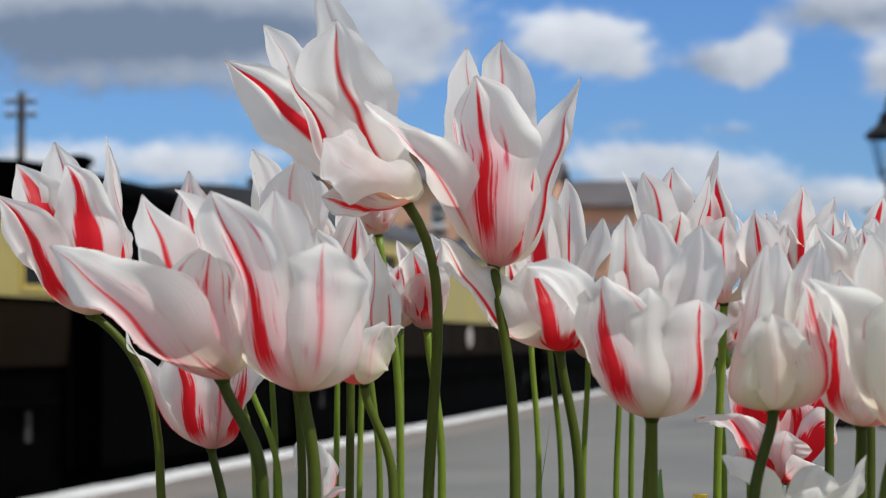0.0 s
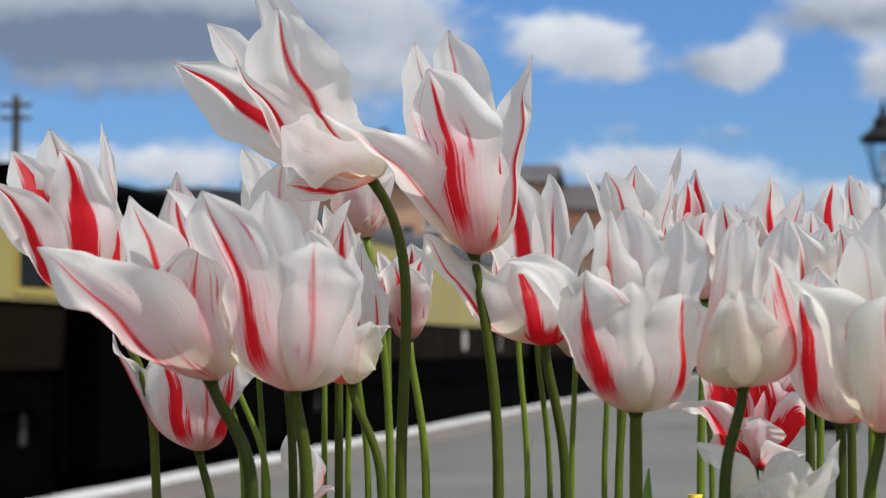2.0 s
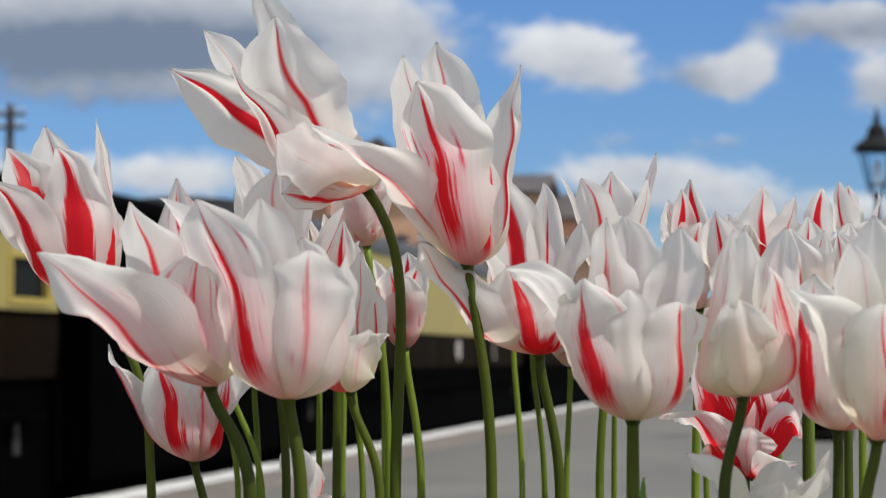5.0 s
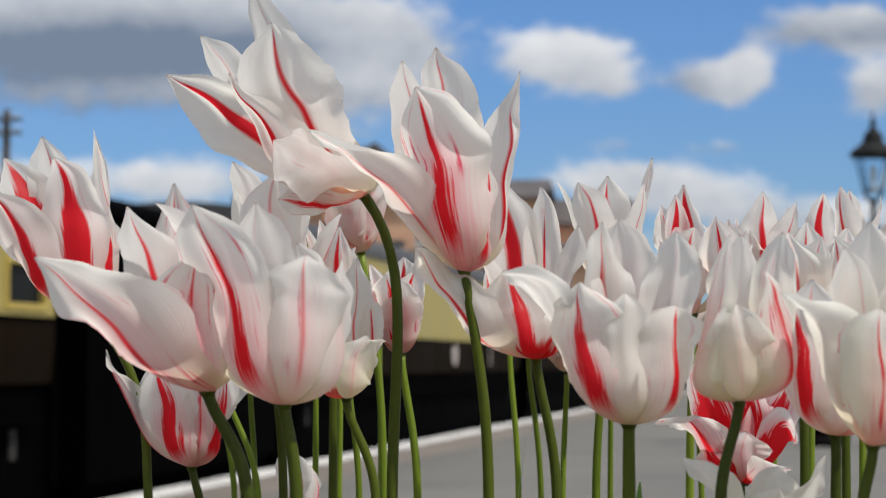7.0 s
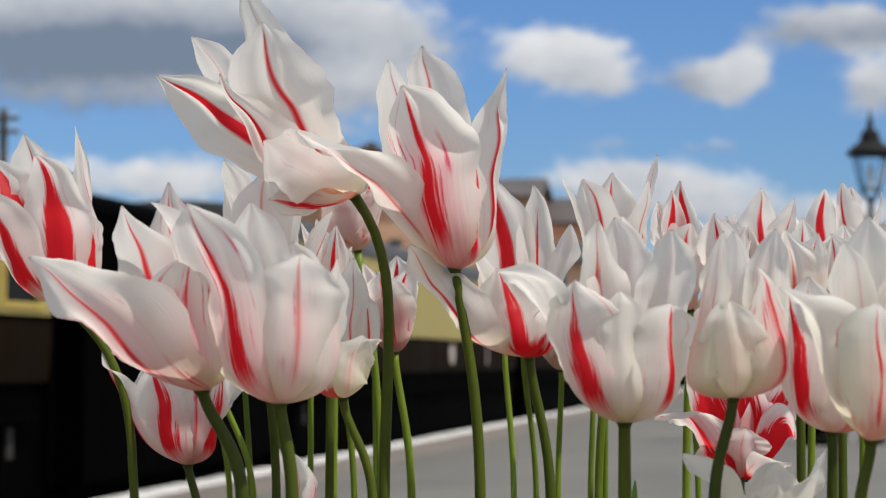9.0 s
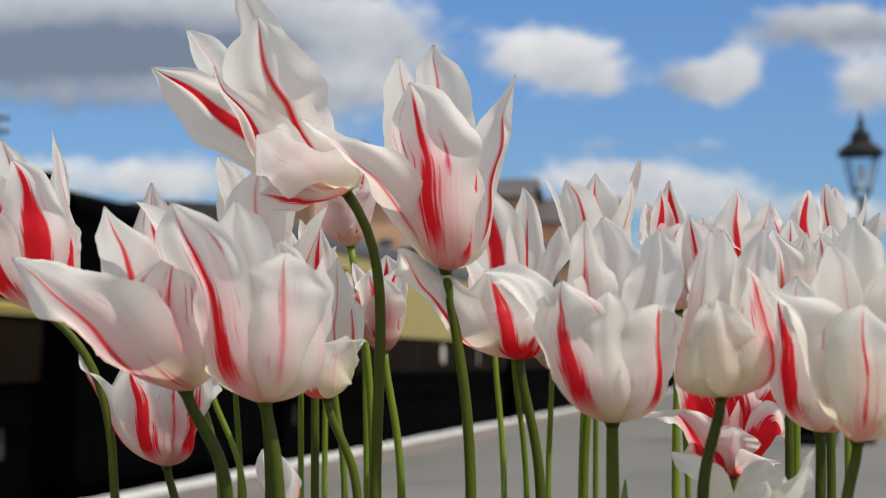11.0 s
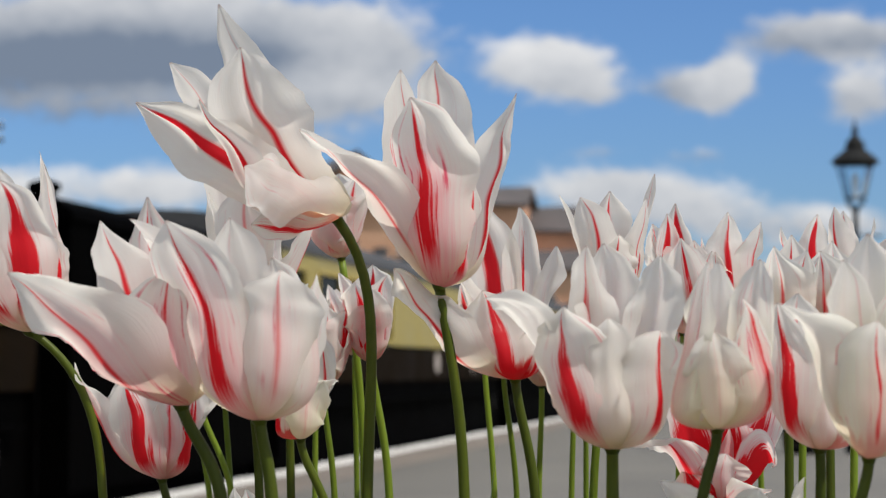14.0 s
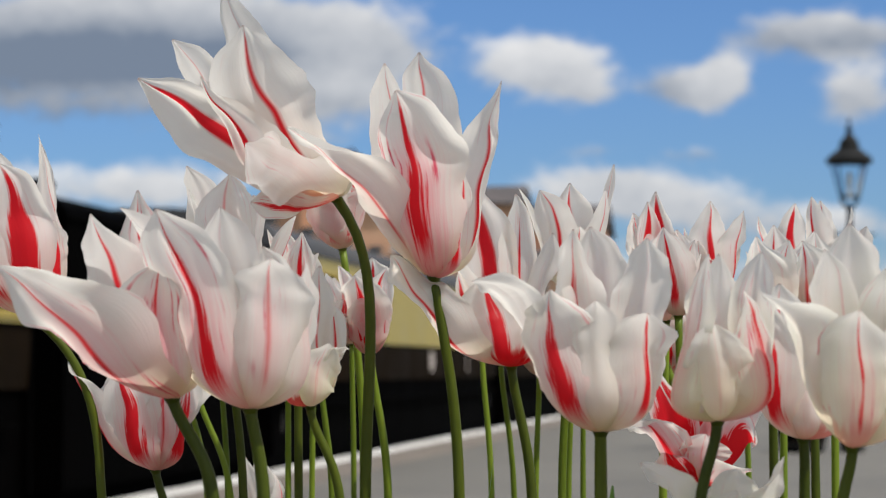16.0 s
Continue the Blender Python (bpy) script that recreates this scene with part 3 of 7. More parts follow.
# ---- lamp, pole, barrel ----
def street_lamp(x, y):
    root = new("platform_lamp")
    root.matrix_basis = pose(x, y, 0)
    tagged(root, "black cast-iron platform lamp with a tapered glass lantern", "lamp")
    bm = bmesh.new()
    turned(bm, [(0.16, 0.0), (0.16, 0.12), (0.12, 0.16), (0.11, 0.7), (0.075, 0.78), (0.05, 0.95), (0.042, 2.2), (0.06, 2.23), (0.042, 2.28),
                (0.035, 3.05), (0.05, 3.09), (0.03, 3.13)], 20)
    part("post", bm, IRON, root)
    bm = bmesh.new()
    tube(bm, [Vector((-0.32, 0, 2.75)), Vector((0.32, 0, 2.75))], [0.014, 0.014])
    part("ladder_bar", bm, IRON, root)
    bm = bmesh.new()
    for i in range(4):
        a = math.pi / 4 + math.pi / 2 * i
        c, s = math.cos(a), math.sin(a)
        tube(bm, [Vector((0.02 * c, 0.02 * s, 3.08)), Vector((0.13 * c, 0.13 * s, 3.16)), Vector((0.14 * c, 0.14 * s, 3.24))], [0.012, 0.012, 0.012])
        tube(bm, [Vector((0.14 * c, 0.14 * s, 3.22)), Vector((0.27 * c, 0.27 * s, 3.66))], [0.013, 0.013])
    for r, z in ((0.14, 3.23), (0.27, 3.66)):
        p = [Vector((r * math.cos(math.pi / 4 + math.pi / 2 * i), r * math.sin(math.pi / 4 + math.pi / 2 * i), z)) for i in range(5)]
        for a, b in zip(p, p[1:]):
            tube(bm, [a, b], [0.014, 0.014])
    part("lantern_frame", bm, IRON, root)
    for i in range(4):
        a, b = math.pi / 4 + math.pi / 2 * i, math.pi / 4 + math.pi / 2 * (i + 1)
        bm = bmesh.new()
        bm.faces.new([bm.verts.new((r * math.cos(q) * 0.97, r * math.sin(q) * 0.97, z)) for r, q, z in
                      ((0.14, a, 3.24), (0.14, b, 3.24), (0.27, b, 3.65), (0.27, a, 3.65))])
        p = part("pane", bm, CLEAR, root, "clear lantern glass")
        p.visible_shadow = False
    bm = bmesh.new()
    turned(bm, [(0.29, 3.655), (0.30, 3.70), (0.24, 3.76), (0.15, 3.83), (0.12, 3.86), (0.13, 3.90), (0.10, 3.96), (0.05, 4.01), (0.03, 4.06), (0.05, 4.09), (0.02, 4.13), (0.008, 4.24)], 24)
    part("lantern_top", bm, IRON, root, "domed black lantern cap with a finial")
    bm = bmesh.new()
    turned(bm, [(0.03, 3.2), (0.03, 3.36), (0.045, 3.42), (0.03, 3.52), (0.01, 3.56)], 12)
    part("bulb", bm, FRAME_WHITE, root)


street_lamp(5.52, 28.8)


def telegraph_pole(x, y, top):
    root = new("telegraph_pole")
    root.matrix_basis = pose(x, y, -1.15)
    tagged(root, "weathered wooden telegraph pole with cross arms", "pole")
    bm = bmesh.new()
    turned(bm, [(0.15, 0), (0.10, top + 1.1), (0.02, top + 1.15)], 14)
    part("post", bm, POLE_WOOD, root)
    for i, z in enumerate((top + 0.85, top + 0.5)):
        arm = part("cross_arm", boxed(-0.42, 0.42, -0.17, -0.08, z - 0.05, z + 0.05), POLE_WOOD, root)
        for a in (-0.36, -0.18, 0.18, 0.36):
            bm = bmesh.new()
            turned(bm, [(0.012, z + 0.05), (0.012, z + 0.10), (0.03, z + 0.11), (0.03, z + 0.16), (0.012, z + 0.18)], 10, (a, -0.125, 0))
            part("insulator", bm, FRAME_WHITE, arm, "white porcelain insulator")


telegraph_pole(-11.4, 60.0, 7.75)


# added black tub: its dark foot stands in for a shadow on the paving
def barrel(x, y):
    root = new("shadow_barrel")
    root.matrix_basis = pose(x, y, 0)
    tagged(root, "black half-barrel added for a dark shadow patch on the platform", "planter")
    for i in range(16):
        a0, a1 = 2 * math.pi * i / 16 + 0.015, 2 * math.pi * (i + 1) / 16 - 0.015
        bm = bmesh.new()
        rows = []
        for z, r in ((0.0, 0.27), (0.18, 0.315), (0.36, 0.335)):
            rows.append([bm.verts.new(((r + d) * math.cos(a), (r + d) * math.sin(a), z)) for d, a in ((0, a0), (0, a1), (-0.03, a1), (-0.03, a0))])
        for p, q in zip(rows, rows[1:]):
            for j in range(4):
                bm.faces.new((p[j], p[(j + 1) % 4], q[(j + 1) % 4], q[j]))
        bm.faces.new(rows[0])
        bm.faces.new(rows[-1])
        part("stave", bm, BLACK, root)
    for z, r in ((0.07, 0.298), (0.29, 0.336)):
        bm = bmesh.new()
        turned(bm, [(r, z), (r + 0.006, z), (r + 0.008, z + 0.04), (r, z + 0.04)], 32)
        part("hoop", bm, IRON, root)
    bm = bmesh.new()
    turned(bm, [(0.30, 0.10), (0.305, 0.30), (0.1, 0.33)], 24)
    part("soil", bm, SOIL, root)


barrel(4.85, 28.6)


# ---- the planter with the tulips ----
SOIL_Z = 0.60


def planter():
    root = new("planter")
    root.matrix_basis = pose(0.0, 1.04, 0)
    tagged(root, "brown wooden plank planter filled with dark soil", "planter")
    hx, hy = 0.46, 0.34
    for i in range(4):
        z0, z1 = 0.04 + i * 0.15, 0.04 + i * 0.15 + 0.144
        for s in (-1, 1):
            part("plank", boxed(-hx, hx, s * hy - 0.015, s * hy + 0.015, z0, z1, 0.004), WOOD, root)
            part("plank", boxed(s * (hx - 0.03) - 0.015, s * (hx - 0.03) + 0.015, -hy + 0.016, hy - 0.016, z0, z1, 0.004), WOOD, root)
    for sx in (-1, 1):
        for sy in (-1, 1):
            part("corner_post", boxed(sx * (hx - 0.075) - 0.028, sx * (hx - 0.075) + 0.028, sy * (hy - 0.045) - 0.028, sy * (hy - 0.045) + 0.028, 0, 0.62, 0.005), WOOD, root)
    bm = bmesh.new()
    n, m = 30, 22
    grid = [[bm.verts.new((-hx + 0.046 + (2 * hx - 0.092) * i / n, -hy + 0.017 + (2 * hy - 0.034) * j / m,
                           SOIL_Z - 0.008 + 0.02 * noise.noise((i * 0.6, j * 0.6, 3)))) for j in range(m + 1)] for i in range(n + 1)]
    for i in range(n):
        for j in range(m):
            bm.faces.new((grid[i][j], grid[i + 1][j], grid[i + 1][j + 1], grid[i][j + 1]))
    part("soil", bm, SOIL, root, "dark crumbly soil")


planter()


def step01(v, a, b):
    t = min(1.0, max(0.0, (v - a) / (b - a)))
    return t * t * (3 - 2 * t)


def petal_data(verts, uvs, ns, nv, values):
    """A sheet of (ns + 1) x (nv + 1) points with the numbers that its colours need."""
    faces = [(a, a + 1, a + nv + 2, a + nv + 1) for i in range(ns) for a in range(i * (nv + 1), i * (nv + 1) + nv)]
    me = bpy.data.meshes.new("petal")
    me.from_pydata(verts, [], faces)
    layer = me.uv_layers.new(name="UVMap")
    idx = np.zeros(len(me.loops), dtype=np.int32)
    me.loops.foreach_get("vertex_index", idx)
    layer.data.foreach_set("uv", np.array(uvs, dtype=np.float32)[idx].ravel())
    for key, value in values.items():
        at = me.attributes.new(key, "FLOAT", "POINT")
        at.data.foreach_set("value", np.full(len(verts), value, dtype=np.float32))
    me.polygons.foreach_set("use_smooth", np.ones(len(faces), dtype=bool))
    me.materials.append(PETAL)
    return me


def rib_petal(tip, mid, width, az, flame=0.3, foot=0.0, blush=0.6, point=2.3, cup=0.95, roll=0.22, wave=0.22, twist=0.0, belly=0.13, flare=0.07,
              wide_at=0.52, cream=0.0, line=0.125, torn=1.0, shift=0.0, seed=0):
    """One petal along a bowed rib: tip and mid are points of the rib off the flower's foot (millimetres to +x, up, and to -y),
    width in millimetres, az the way that its outer face looks (0 to -y, 90 to +x)."""
    rng = random.Random(seed)
    ns, nv = 36, 18
    t_, m_ = (Vector((p[0], -p[2], p[1])) / 1000 for p in (tip, mid))
    ctrl = m_ * 2 - t_ / 2
    length = m_.length + (t_ - m_).length
    w_half = width / 2000
    ph1, ph2, ph3 = (rng.uniform(0, 6.28) for _ in range(3))
    folds, uneven = rng.uniform(1.6, 2.6), rng.uniform(-0.14, 0.14)
    rolls = [roll * rng.uniform(-0.6, 3.2) for _ in range(2)]

    def rib(s):
        o = Vector((math.sin(radians(az)), -math.cos(radians(az)), -0.25))
        p = ctrl * (2 * s * (1 - s)) + t_ * s * s + o * (belly * length * s * (1 - s) ** 4 / 0.082)
        p.y += o.y * flare * length * step01(s, 0.55, 1.0) ** 1.5
        return p + Vector((math.sin(9 * s + ph1), math.sin(8 * s + ph2), 0)) * (0.006 * length * s)

    verts, uvs = [], []
    for i in range(ns + 1):
        s = i / ns
        p = rib(s)
        tan = (rib(s + 0.01) - rib(s - 0.01)).normalized()
        turn = radians(az + twist * s ** 1.5)
        n = Vector((math.cos(turn), math.sin(turn), 0)).cross(tan).normalized()
        side = tan.cross(n).normalized()
        if s < wide_at:
            shape = 0.26 + 0.74 * math.sqrt(max(0.0, 1 - (1 - s / wide_at) ** 2))
        else:
            q = (s - wide_at) / (1 - wide_at)
            shape = max(0.0, 1 - q ** point) ** 0.9 * (1 - 0.30 * step01(q, 0.72, 0.98))
        w = w_half * shape + 0.0004
        ang = cup * (1.0 * (1 - step01(s, 0.2, 1.0)) + 0.42) + 0.02
        rims = [1 + 0.16 * noise.noise((s * 4.5, ph1 * 3 + e, ph2)) + 0.07 * noise.noise((s * 13, ph3 * 3 + e, ph1)) + 0.045 * noise.noise((s * 40, ph2 * 3 + e, ph1)) for e in (0, 9)]
        for j in range(nv + 1):
            v = 2 * j / nv - 1
            th = v * ang
            lat = w * math.sin(th) / ang * (1 + uneven * (1 if v > 0 else -1)) * (1 + (rims[v > 0] - 1) * v * v)
            inn = w * (1 - math.cos(th)) / ang
            inn += wave * w * abs(v) ** 2.2 * math.sin(6.0 * s + ph2 + (1.9 if v > 0 else 0.0)) * step01(s, 0.2, 0.55)
            inn -= rolls[v > 0] * w * abs(v) ** 3 * step01(s, 0.4, 0.9)
            inn += 0.16 * w * noise.noise((s * 7, v * 1.3 + ph2 * 5, ph3)) * (0.25 + abs(v)) * step01(s, 0.2, 0.6)
            inn -= 0.05 * w * math.exp(-(v / 0.16) ** 2) * step01(s, 0.1, 0.4)      # the rib stands out
            inn += 0.15 * w * (abs(v) - 0.45) * step01(s, 0.2, 0.6)      # the blade is folded along the rib
            inn += 0.06 * w * math.cos(folds * math.pi * v + ph1 + 1.2 * s) * step01(s, 0.15, 0.5)
            inn += 0.03 * w * math.sin(27 * s + 5 * ph2 + 2 * v) * abs(v) ** 5
            at = p + side * lat - n * inn
            at += noise.noise_vector(at * 42 + Vector((ph1, ph2, ph3)) * 9) * (0.0036 * step01(s, 0.15, 0.65))
            verts.append(at)
            uvs.append((j / nv, s))
    return petal_data(verts, uvs, ns, nv, dict(red_part=flame, foot=foot, blush=blush, cream=cream, chance=rng.uniform(0, 50),
                                               line=line, torn=torn, shift=shift))


def petal_mesh(az, opening, curl, length, width, flame=0.4, foot=0.0, blush=0.6, tip=2.7, cup=1.0, wave=0.17, twist=0.0, bend=0.5, wide_at=0.47, side=0.0, cream=0.0, belly=74, seed=0):
    """One petal: az is its way round the flower (0 to -y, 90 to +x), opening its lean off the axis at mid length, curl at its tip (degrees)."""
    rng = random.Random(seed)
    ns, nv = 30, 16
    w_half = width / 2
    ph1, ph2, ph3 = rng.uniform(0, 6.28), rng.uniform(0, 6.28), rng.uniform(0, 6.28)
    hook, folds = rng.uniform(-28, 24), rng.uniform(2.2, 3.4)
    twist += rng.uniform(-14, 14)
    uneven, drift = rng.uniform(-0.12, 0.12), rng.uniform(-0.025, 0.025) + side
    verts, uvs = [], []
    r, z = 0.002, 0.0
    prev = None
    ca, sa = math.cos(radians(az)), math.sin(radians(az))
    for i in range(ns + 1):
        s = i / ns
        phi = opening + (belly - opening) * (1 - step01(s, -0.06, 0.28 + 0.005 * (belly - 74))) + (curl - opening) * step01(s, bend, 1.02) ** 1.1
        phi += 3.0 * math.sin(5 * s + ph1) + hook * step01(s, 0.82, 1.0)
        ph = radians(phi)
        if i:
            d = length / ns
            r += math.sin((ph + prev) / 2) * d
            z += math.cos((ph + prev) / 2) * d
        prev = ph
        if s < wide_at:
            shape = 0.30 + 0.70 * math.sqrt(max(0.0, 1 - (1 - s / wide_at) ** 2))
        else:
            q = (s - wide_at) / (1 - wide_at)
            shape = max(0.0, 1 - q ** tip) ** (0.85 if tip > 2.6 else 1.0) * (1 - 0.30 * step01(q, 0.68, 1.0))
        w = w_half * shape + 0.0004
        ang = cup * (0.95 * (1 - step01(s, 0.25, 1.0)) + 0.55) + 0.02
        tw = radians(twist) * s * s
        rims = [1 + 0.14 * noise.noise((s * 5.5, ph1 * 3 + e, ph2)) + 0.08 * noise.noise((s * 17, ph3 * 3 + e, ph1)) for e in (0, 9)]
        for j in range(nv + 1):
            v = 2 * j / nv - 1
            th = v * ang
            lat = w * math.sin(th) / ang * (1 + uneven * (1 if v > 0 else -1)) * (1 + (rims[v > 0] - 1) * v * v) + drift * length * s * s
            inn = w * (1 - math.cos(th)) / ang
            inn += wave * w * abs(v) ** 2.2 * math.sin(6.5 * s + ph2 + (1.9 if v > 0 else 0.0)) * step01(s, 0.15, 0.5)
            inn += 0.05 * w * math.sin(14 * s + ph3 + 3 * v) * abs(v) ** 3
            inn -= 0.045 * w * math.exp(-(v / 0.2) ** 2) * step01(s, 0.1, 0.4)      # the rib stands out
            inn += 0.085 * w * math.cos(folds * math.pi * v + ph1 + 1.5 * s) * step01(s, 0.12, 0.45)
            inn += 0.02 * w * noise.noise((lat * 260 + ph3 * 5, s * length * 130, ph1 * 7)) * step01(s, 0.15, 0.4)
            inn += 0.04 * w * math.sin(31 * s + 5 * ph2 + 2 * v) * abs(v) ** 5
            lat, inn = lat * math.cos(tw) - inn * math.sin(tw), lat * math.sin(tw) + inn * math.cos(tw)
            rr, zz = r - math.cos(ph) * inn, z + math.sin(ph) * inn
            x, y = lat, -rr
            soft = noise.noise_vector((x * 55 + ph1 * 9, y * 55 + ph2 * 9, zz * 40 + ph3 * 9)) * (0.0048 * step01(s, 0.10, 0.6) * min(1.2, length / 0.08) ** 1.6)
            x, y, zz = x + soft.x * 0.6, y + soft.y, zz + soft.z * 0.5
            verts.append((x * ca - y * sa, x * sa + y * ca, zz))
            uvs.append((j / nv, s))
    return petal_data(verts, uvs, ns, nv, dict(red_part=flame, foot=foot, blush=blush, cream=cream, chance=rng.uniform(0, 50), line=0.125, torn=1.0, shift=0.0))


def leaf_blade(parent, base, rise, lean, width, seed):
    """A long folded tulip leaf that rises from the soil."""
    rng = random.Random(seed)
    bm = bmesh.new()
    n, m = 16, 6
    rows = []
    turn = rng.uniform(0, 360) if lean is None else lean
    c, s_ = math.cos(radians(turn)), math.sin(radians(turn))
    for i in range(n + 1):
        s = i / n
        out = 0.008 + 0.030 * s ** 1.8
        w = width / 2 * math.sin(math.pi * min(1, 0.12 + 0.88 * s)) ** 0.7 + 0.0005
        rows.append([bm.verts.new((base[0] + out * c - w * v * s_, base[1] + out * s_ + w * v * c, rise * s + 0.35 * w * abs(v)))
                     for v in (2 * j / m - 1 for j in range(m + 1))])
    for a, b in zip(rows, rows[1:]):
        for j in range(m):
            bm.faces.new((a[j], a[j + 1], b[j + 1], b[j]))
    return part("leaf", bm, LEAF, parent, smooth=True)


TULIPS = {}


def tulip(key, head, foot, low, lean, nod, petals, label, thick=0.0029, stamens=False, leaf=None, stalk=None):
    """head: where the petals meet the stem; low: a point of the stem further down; foot: where it leaves the soil (x, y).
    lean: degrees by which the flower leans to +x; nod: towards -y. petals: rows for rib_petal or, in the back row, petal_mesh."""
    root = new("tulip")
    root.matrix_basis = pose(foot[0], foot[1], SOIL_Z)
    tagged(root, label, "tulip", "tulips in the planter")
    base = Vector((foot[0], foot[1], SOIL_Z))
    h, lo = Vector(head) - base, Vector(low) - base
    axis = Matrix.Rotation(radians(lean), 3, "Y") @ Matrix.Rotation(radians(nod), 3, "X") @ Vector((0, 0, 1))
    pts = []
    d = (h - lo).length
    c1, c2 = h - axis * d * 0.28, lo + (lo * 0.12 + Vector((0, 0, lo.z))).normalized() * d * 0.5
    for i in range(13):
        t = i / 12
        pts.append(h * (1 - t) ** 3 + c1 * 3 * t * (1 - t) ** 2 + c2 * 3 * t * t * (1 - t) + lo * t ** 3)
    e1 = lo - (c2 - lo).normalized() * lo.z * 0.3
    e2 = Vector((0, 0, lo.z * 0.3))
    for i in range(1, 11):
        t = i / 10
        pts.append(lo * (1 - t) ** 3 + e1 * 3 * t * (1 - t) ** 2 + e2 * 3 * t * t * (1 - t) + Vector((0, 0, -0.02)) * t ** 3)
    bm = tube(bmesh.new(), pts, [thick * (1.08 if i < 1 else 0.95 + 0.012 * i) for i in range(len(pts))], 12)
    part("stem", bm, stalk or STEM_SHADED, root, smooth=True)
    bm = bmesh.new()
    turned(bm, [(thick * 0.9, -0.002), (thick * 1.35, 0.0005), (thick * 1.5, 0.0022), (thick * 0.8, 0.005)], 16)
    knob = part("flower_head", bm, STEM_SHADED, root, "lily-shaped white and red flower", smooth=True)
    turned_to = Matrix.Rotation(radians(lean), 3, "Y") @ Matrix.Rotation(radians(nod), 3, "X")
    knob.matrix_basis = Matrix.LocRotScale(h, turned_to.to_quaternion(), None)
    seed = sum(ord(c) * 31 ** i for i, c in enumerate(key)) % 10007
    for i, p in enumerate(petals):
        if isinstance(p[0], tuple):
            me = rib_petal(*p[:4], **p[4], seed=seed * 17 + i)
            me.transform(turned_to.inverted().to_4x4())
        else:
            me = petal_mesh(*p[:5], **p[5], seed=seed * 17 + i)
        part("petal", me, None, knob)
    if stamens:
        bm = bmesh.new()
        turned(bm, [(0.0018, 0.0), (0.0018, 0.014), (0.0026, 0.016), (0.0012, 0.018)], 10)
        part("pistil", bm, PISTIL, knob, "yellow pistil", smooth=True)
        for i in range(6):
            a = radians(60 * i + 20)
            bm = bmesh.new()
            p0, p1, p2 = (Vector((q * math.cos(a), q * math.sin(a), zz)) for q, zz in ((0.003, 0.0), (0.007, 0.010), (0.009, 0.020)))
            tube(bm, [p0, p1, (p1 + p2) / 2, p2], [0.0005, 0.0006, 0.0011, 0.0006], 8)
            part("stamen", bm, ANTHER, knob, "black stamen", smooth=True)
    if leaf:
        for i, (rise, turn, w) in enumerate(leaf):
            leaf_blade(root, (0, 0), rise, turn, w, seed + i)
    TULIPS[key] = (root, knob)
    return root


tulip("F2", (-0.0925, 0.8815, 1.0363), (-0.022, 0.883), (-0.0768, 0.8834, 0.9929), -14, 4, [
    ((-64.8, 50.0, 18), (-29.5, 27.4, 20), 43.6, -26, dict(flame=0.10, line=0.5, torn=0.4, blush=1.6, cup=0.6, point=1.6, belly=0.14, shift=0.16, wide_at=0.44)),
    ((-2.2, 53.2, 14), (-4.7, 26.5, 20), 39.3, 12, dict(flame=0.12, blush=2.6, point=2.8, torn=1.6)),
    ((-35.1, 74.9, -12), (-16.7, 35.7, -8), 27.3, -150, dict(flame=0.22, line=0.3, torn=0.3, point=2.8)),
    ((-19.5, 82.2, -18), (-10.9, 42.6, -15), 26.2, 178, dict(flame=0.3, blush=2.2, point=2.0)),
    ((1.8, 59.9, -8), (6.2, 31.3, -8), 28.4, 120, dict(flame=0.2))],
    "white lily-flowered tulip with red flames, pale pink and open", 0.0024)
tulip("F3", (-0.0609, 0.8816, 1.0321), (-0.038, 0.883), (-0.0559, 0.8834, 0.9929), -7, 4, [
    ((-31.9, 76.0, 26), (-14.6, 36.0, 20), 38.8, -24, dict(flame=0.6, torn=1.1, blush=1.7, line=0.1, point=2.8, belly=0.16)),
    ((-50.3, 76.0, 4), (-25.1, 43.9, 4), 28.4, -105, dict(flame=0.05, blush=0.2, belly=0.16, cup=0.6)),
    ((10.3, 59.0, 16), (7.8, 30.6, 23), 36.0, 18, dict(flame=0.07, line=0.6, blush=1.1, point=2.8, belly=0.16)),
    ((22.5, 56.0, 0), (18.8, 26.5, 6), 27.3, 66, dict(flame=0.03, blush=1.0, belly=0.16)),
    ((-12.7, 82.1, -14), (-8.7, 40.0, -14), 28.4, -170, dict(flame=0.03, blush=0.3)),
    ((2.2, 64.5, -16), (7.9, 31.2, -14), 32.7, 165, dict(flame=0.03, blush=0.3))],
    "white lily-flowered tulip with red flames, broad white petals", 0.0024)
tulip("F4", (-0.0797, 1.0403, 1.0655), (-0.063, 1.044), (-0.0732, 1.0440, 0.9825), -2, 0, [
    ((1.0, 70.5, 10), (2.5, 39.1, 16), 30.9, 6, dict(flame=0.07, line=0.5, blush=0.8, point=2.6)),
    ((-15.8, 64.1, -6), (-9.4, 36.3, -4), 14.2, -95, dict(flame=0.03)),
    ((32.2, 51.5, 0), (18.2, 29.5, 2), 19.3, 70, dict(flame=0.2)),
    ((-19.6, 77.0, -14), (-10.0, 47.1, -12), 19.3, -165, dict(flame=0.03)),
    ((10.9, 62.6, -10), (9.6, 34.0, -10), 20.6, 160, dict(flame=0.2))],
    "white lily-flowered tulip with red flames, mostly white", 0.00185)
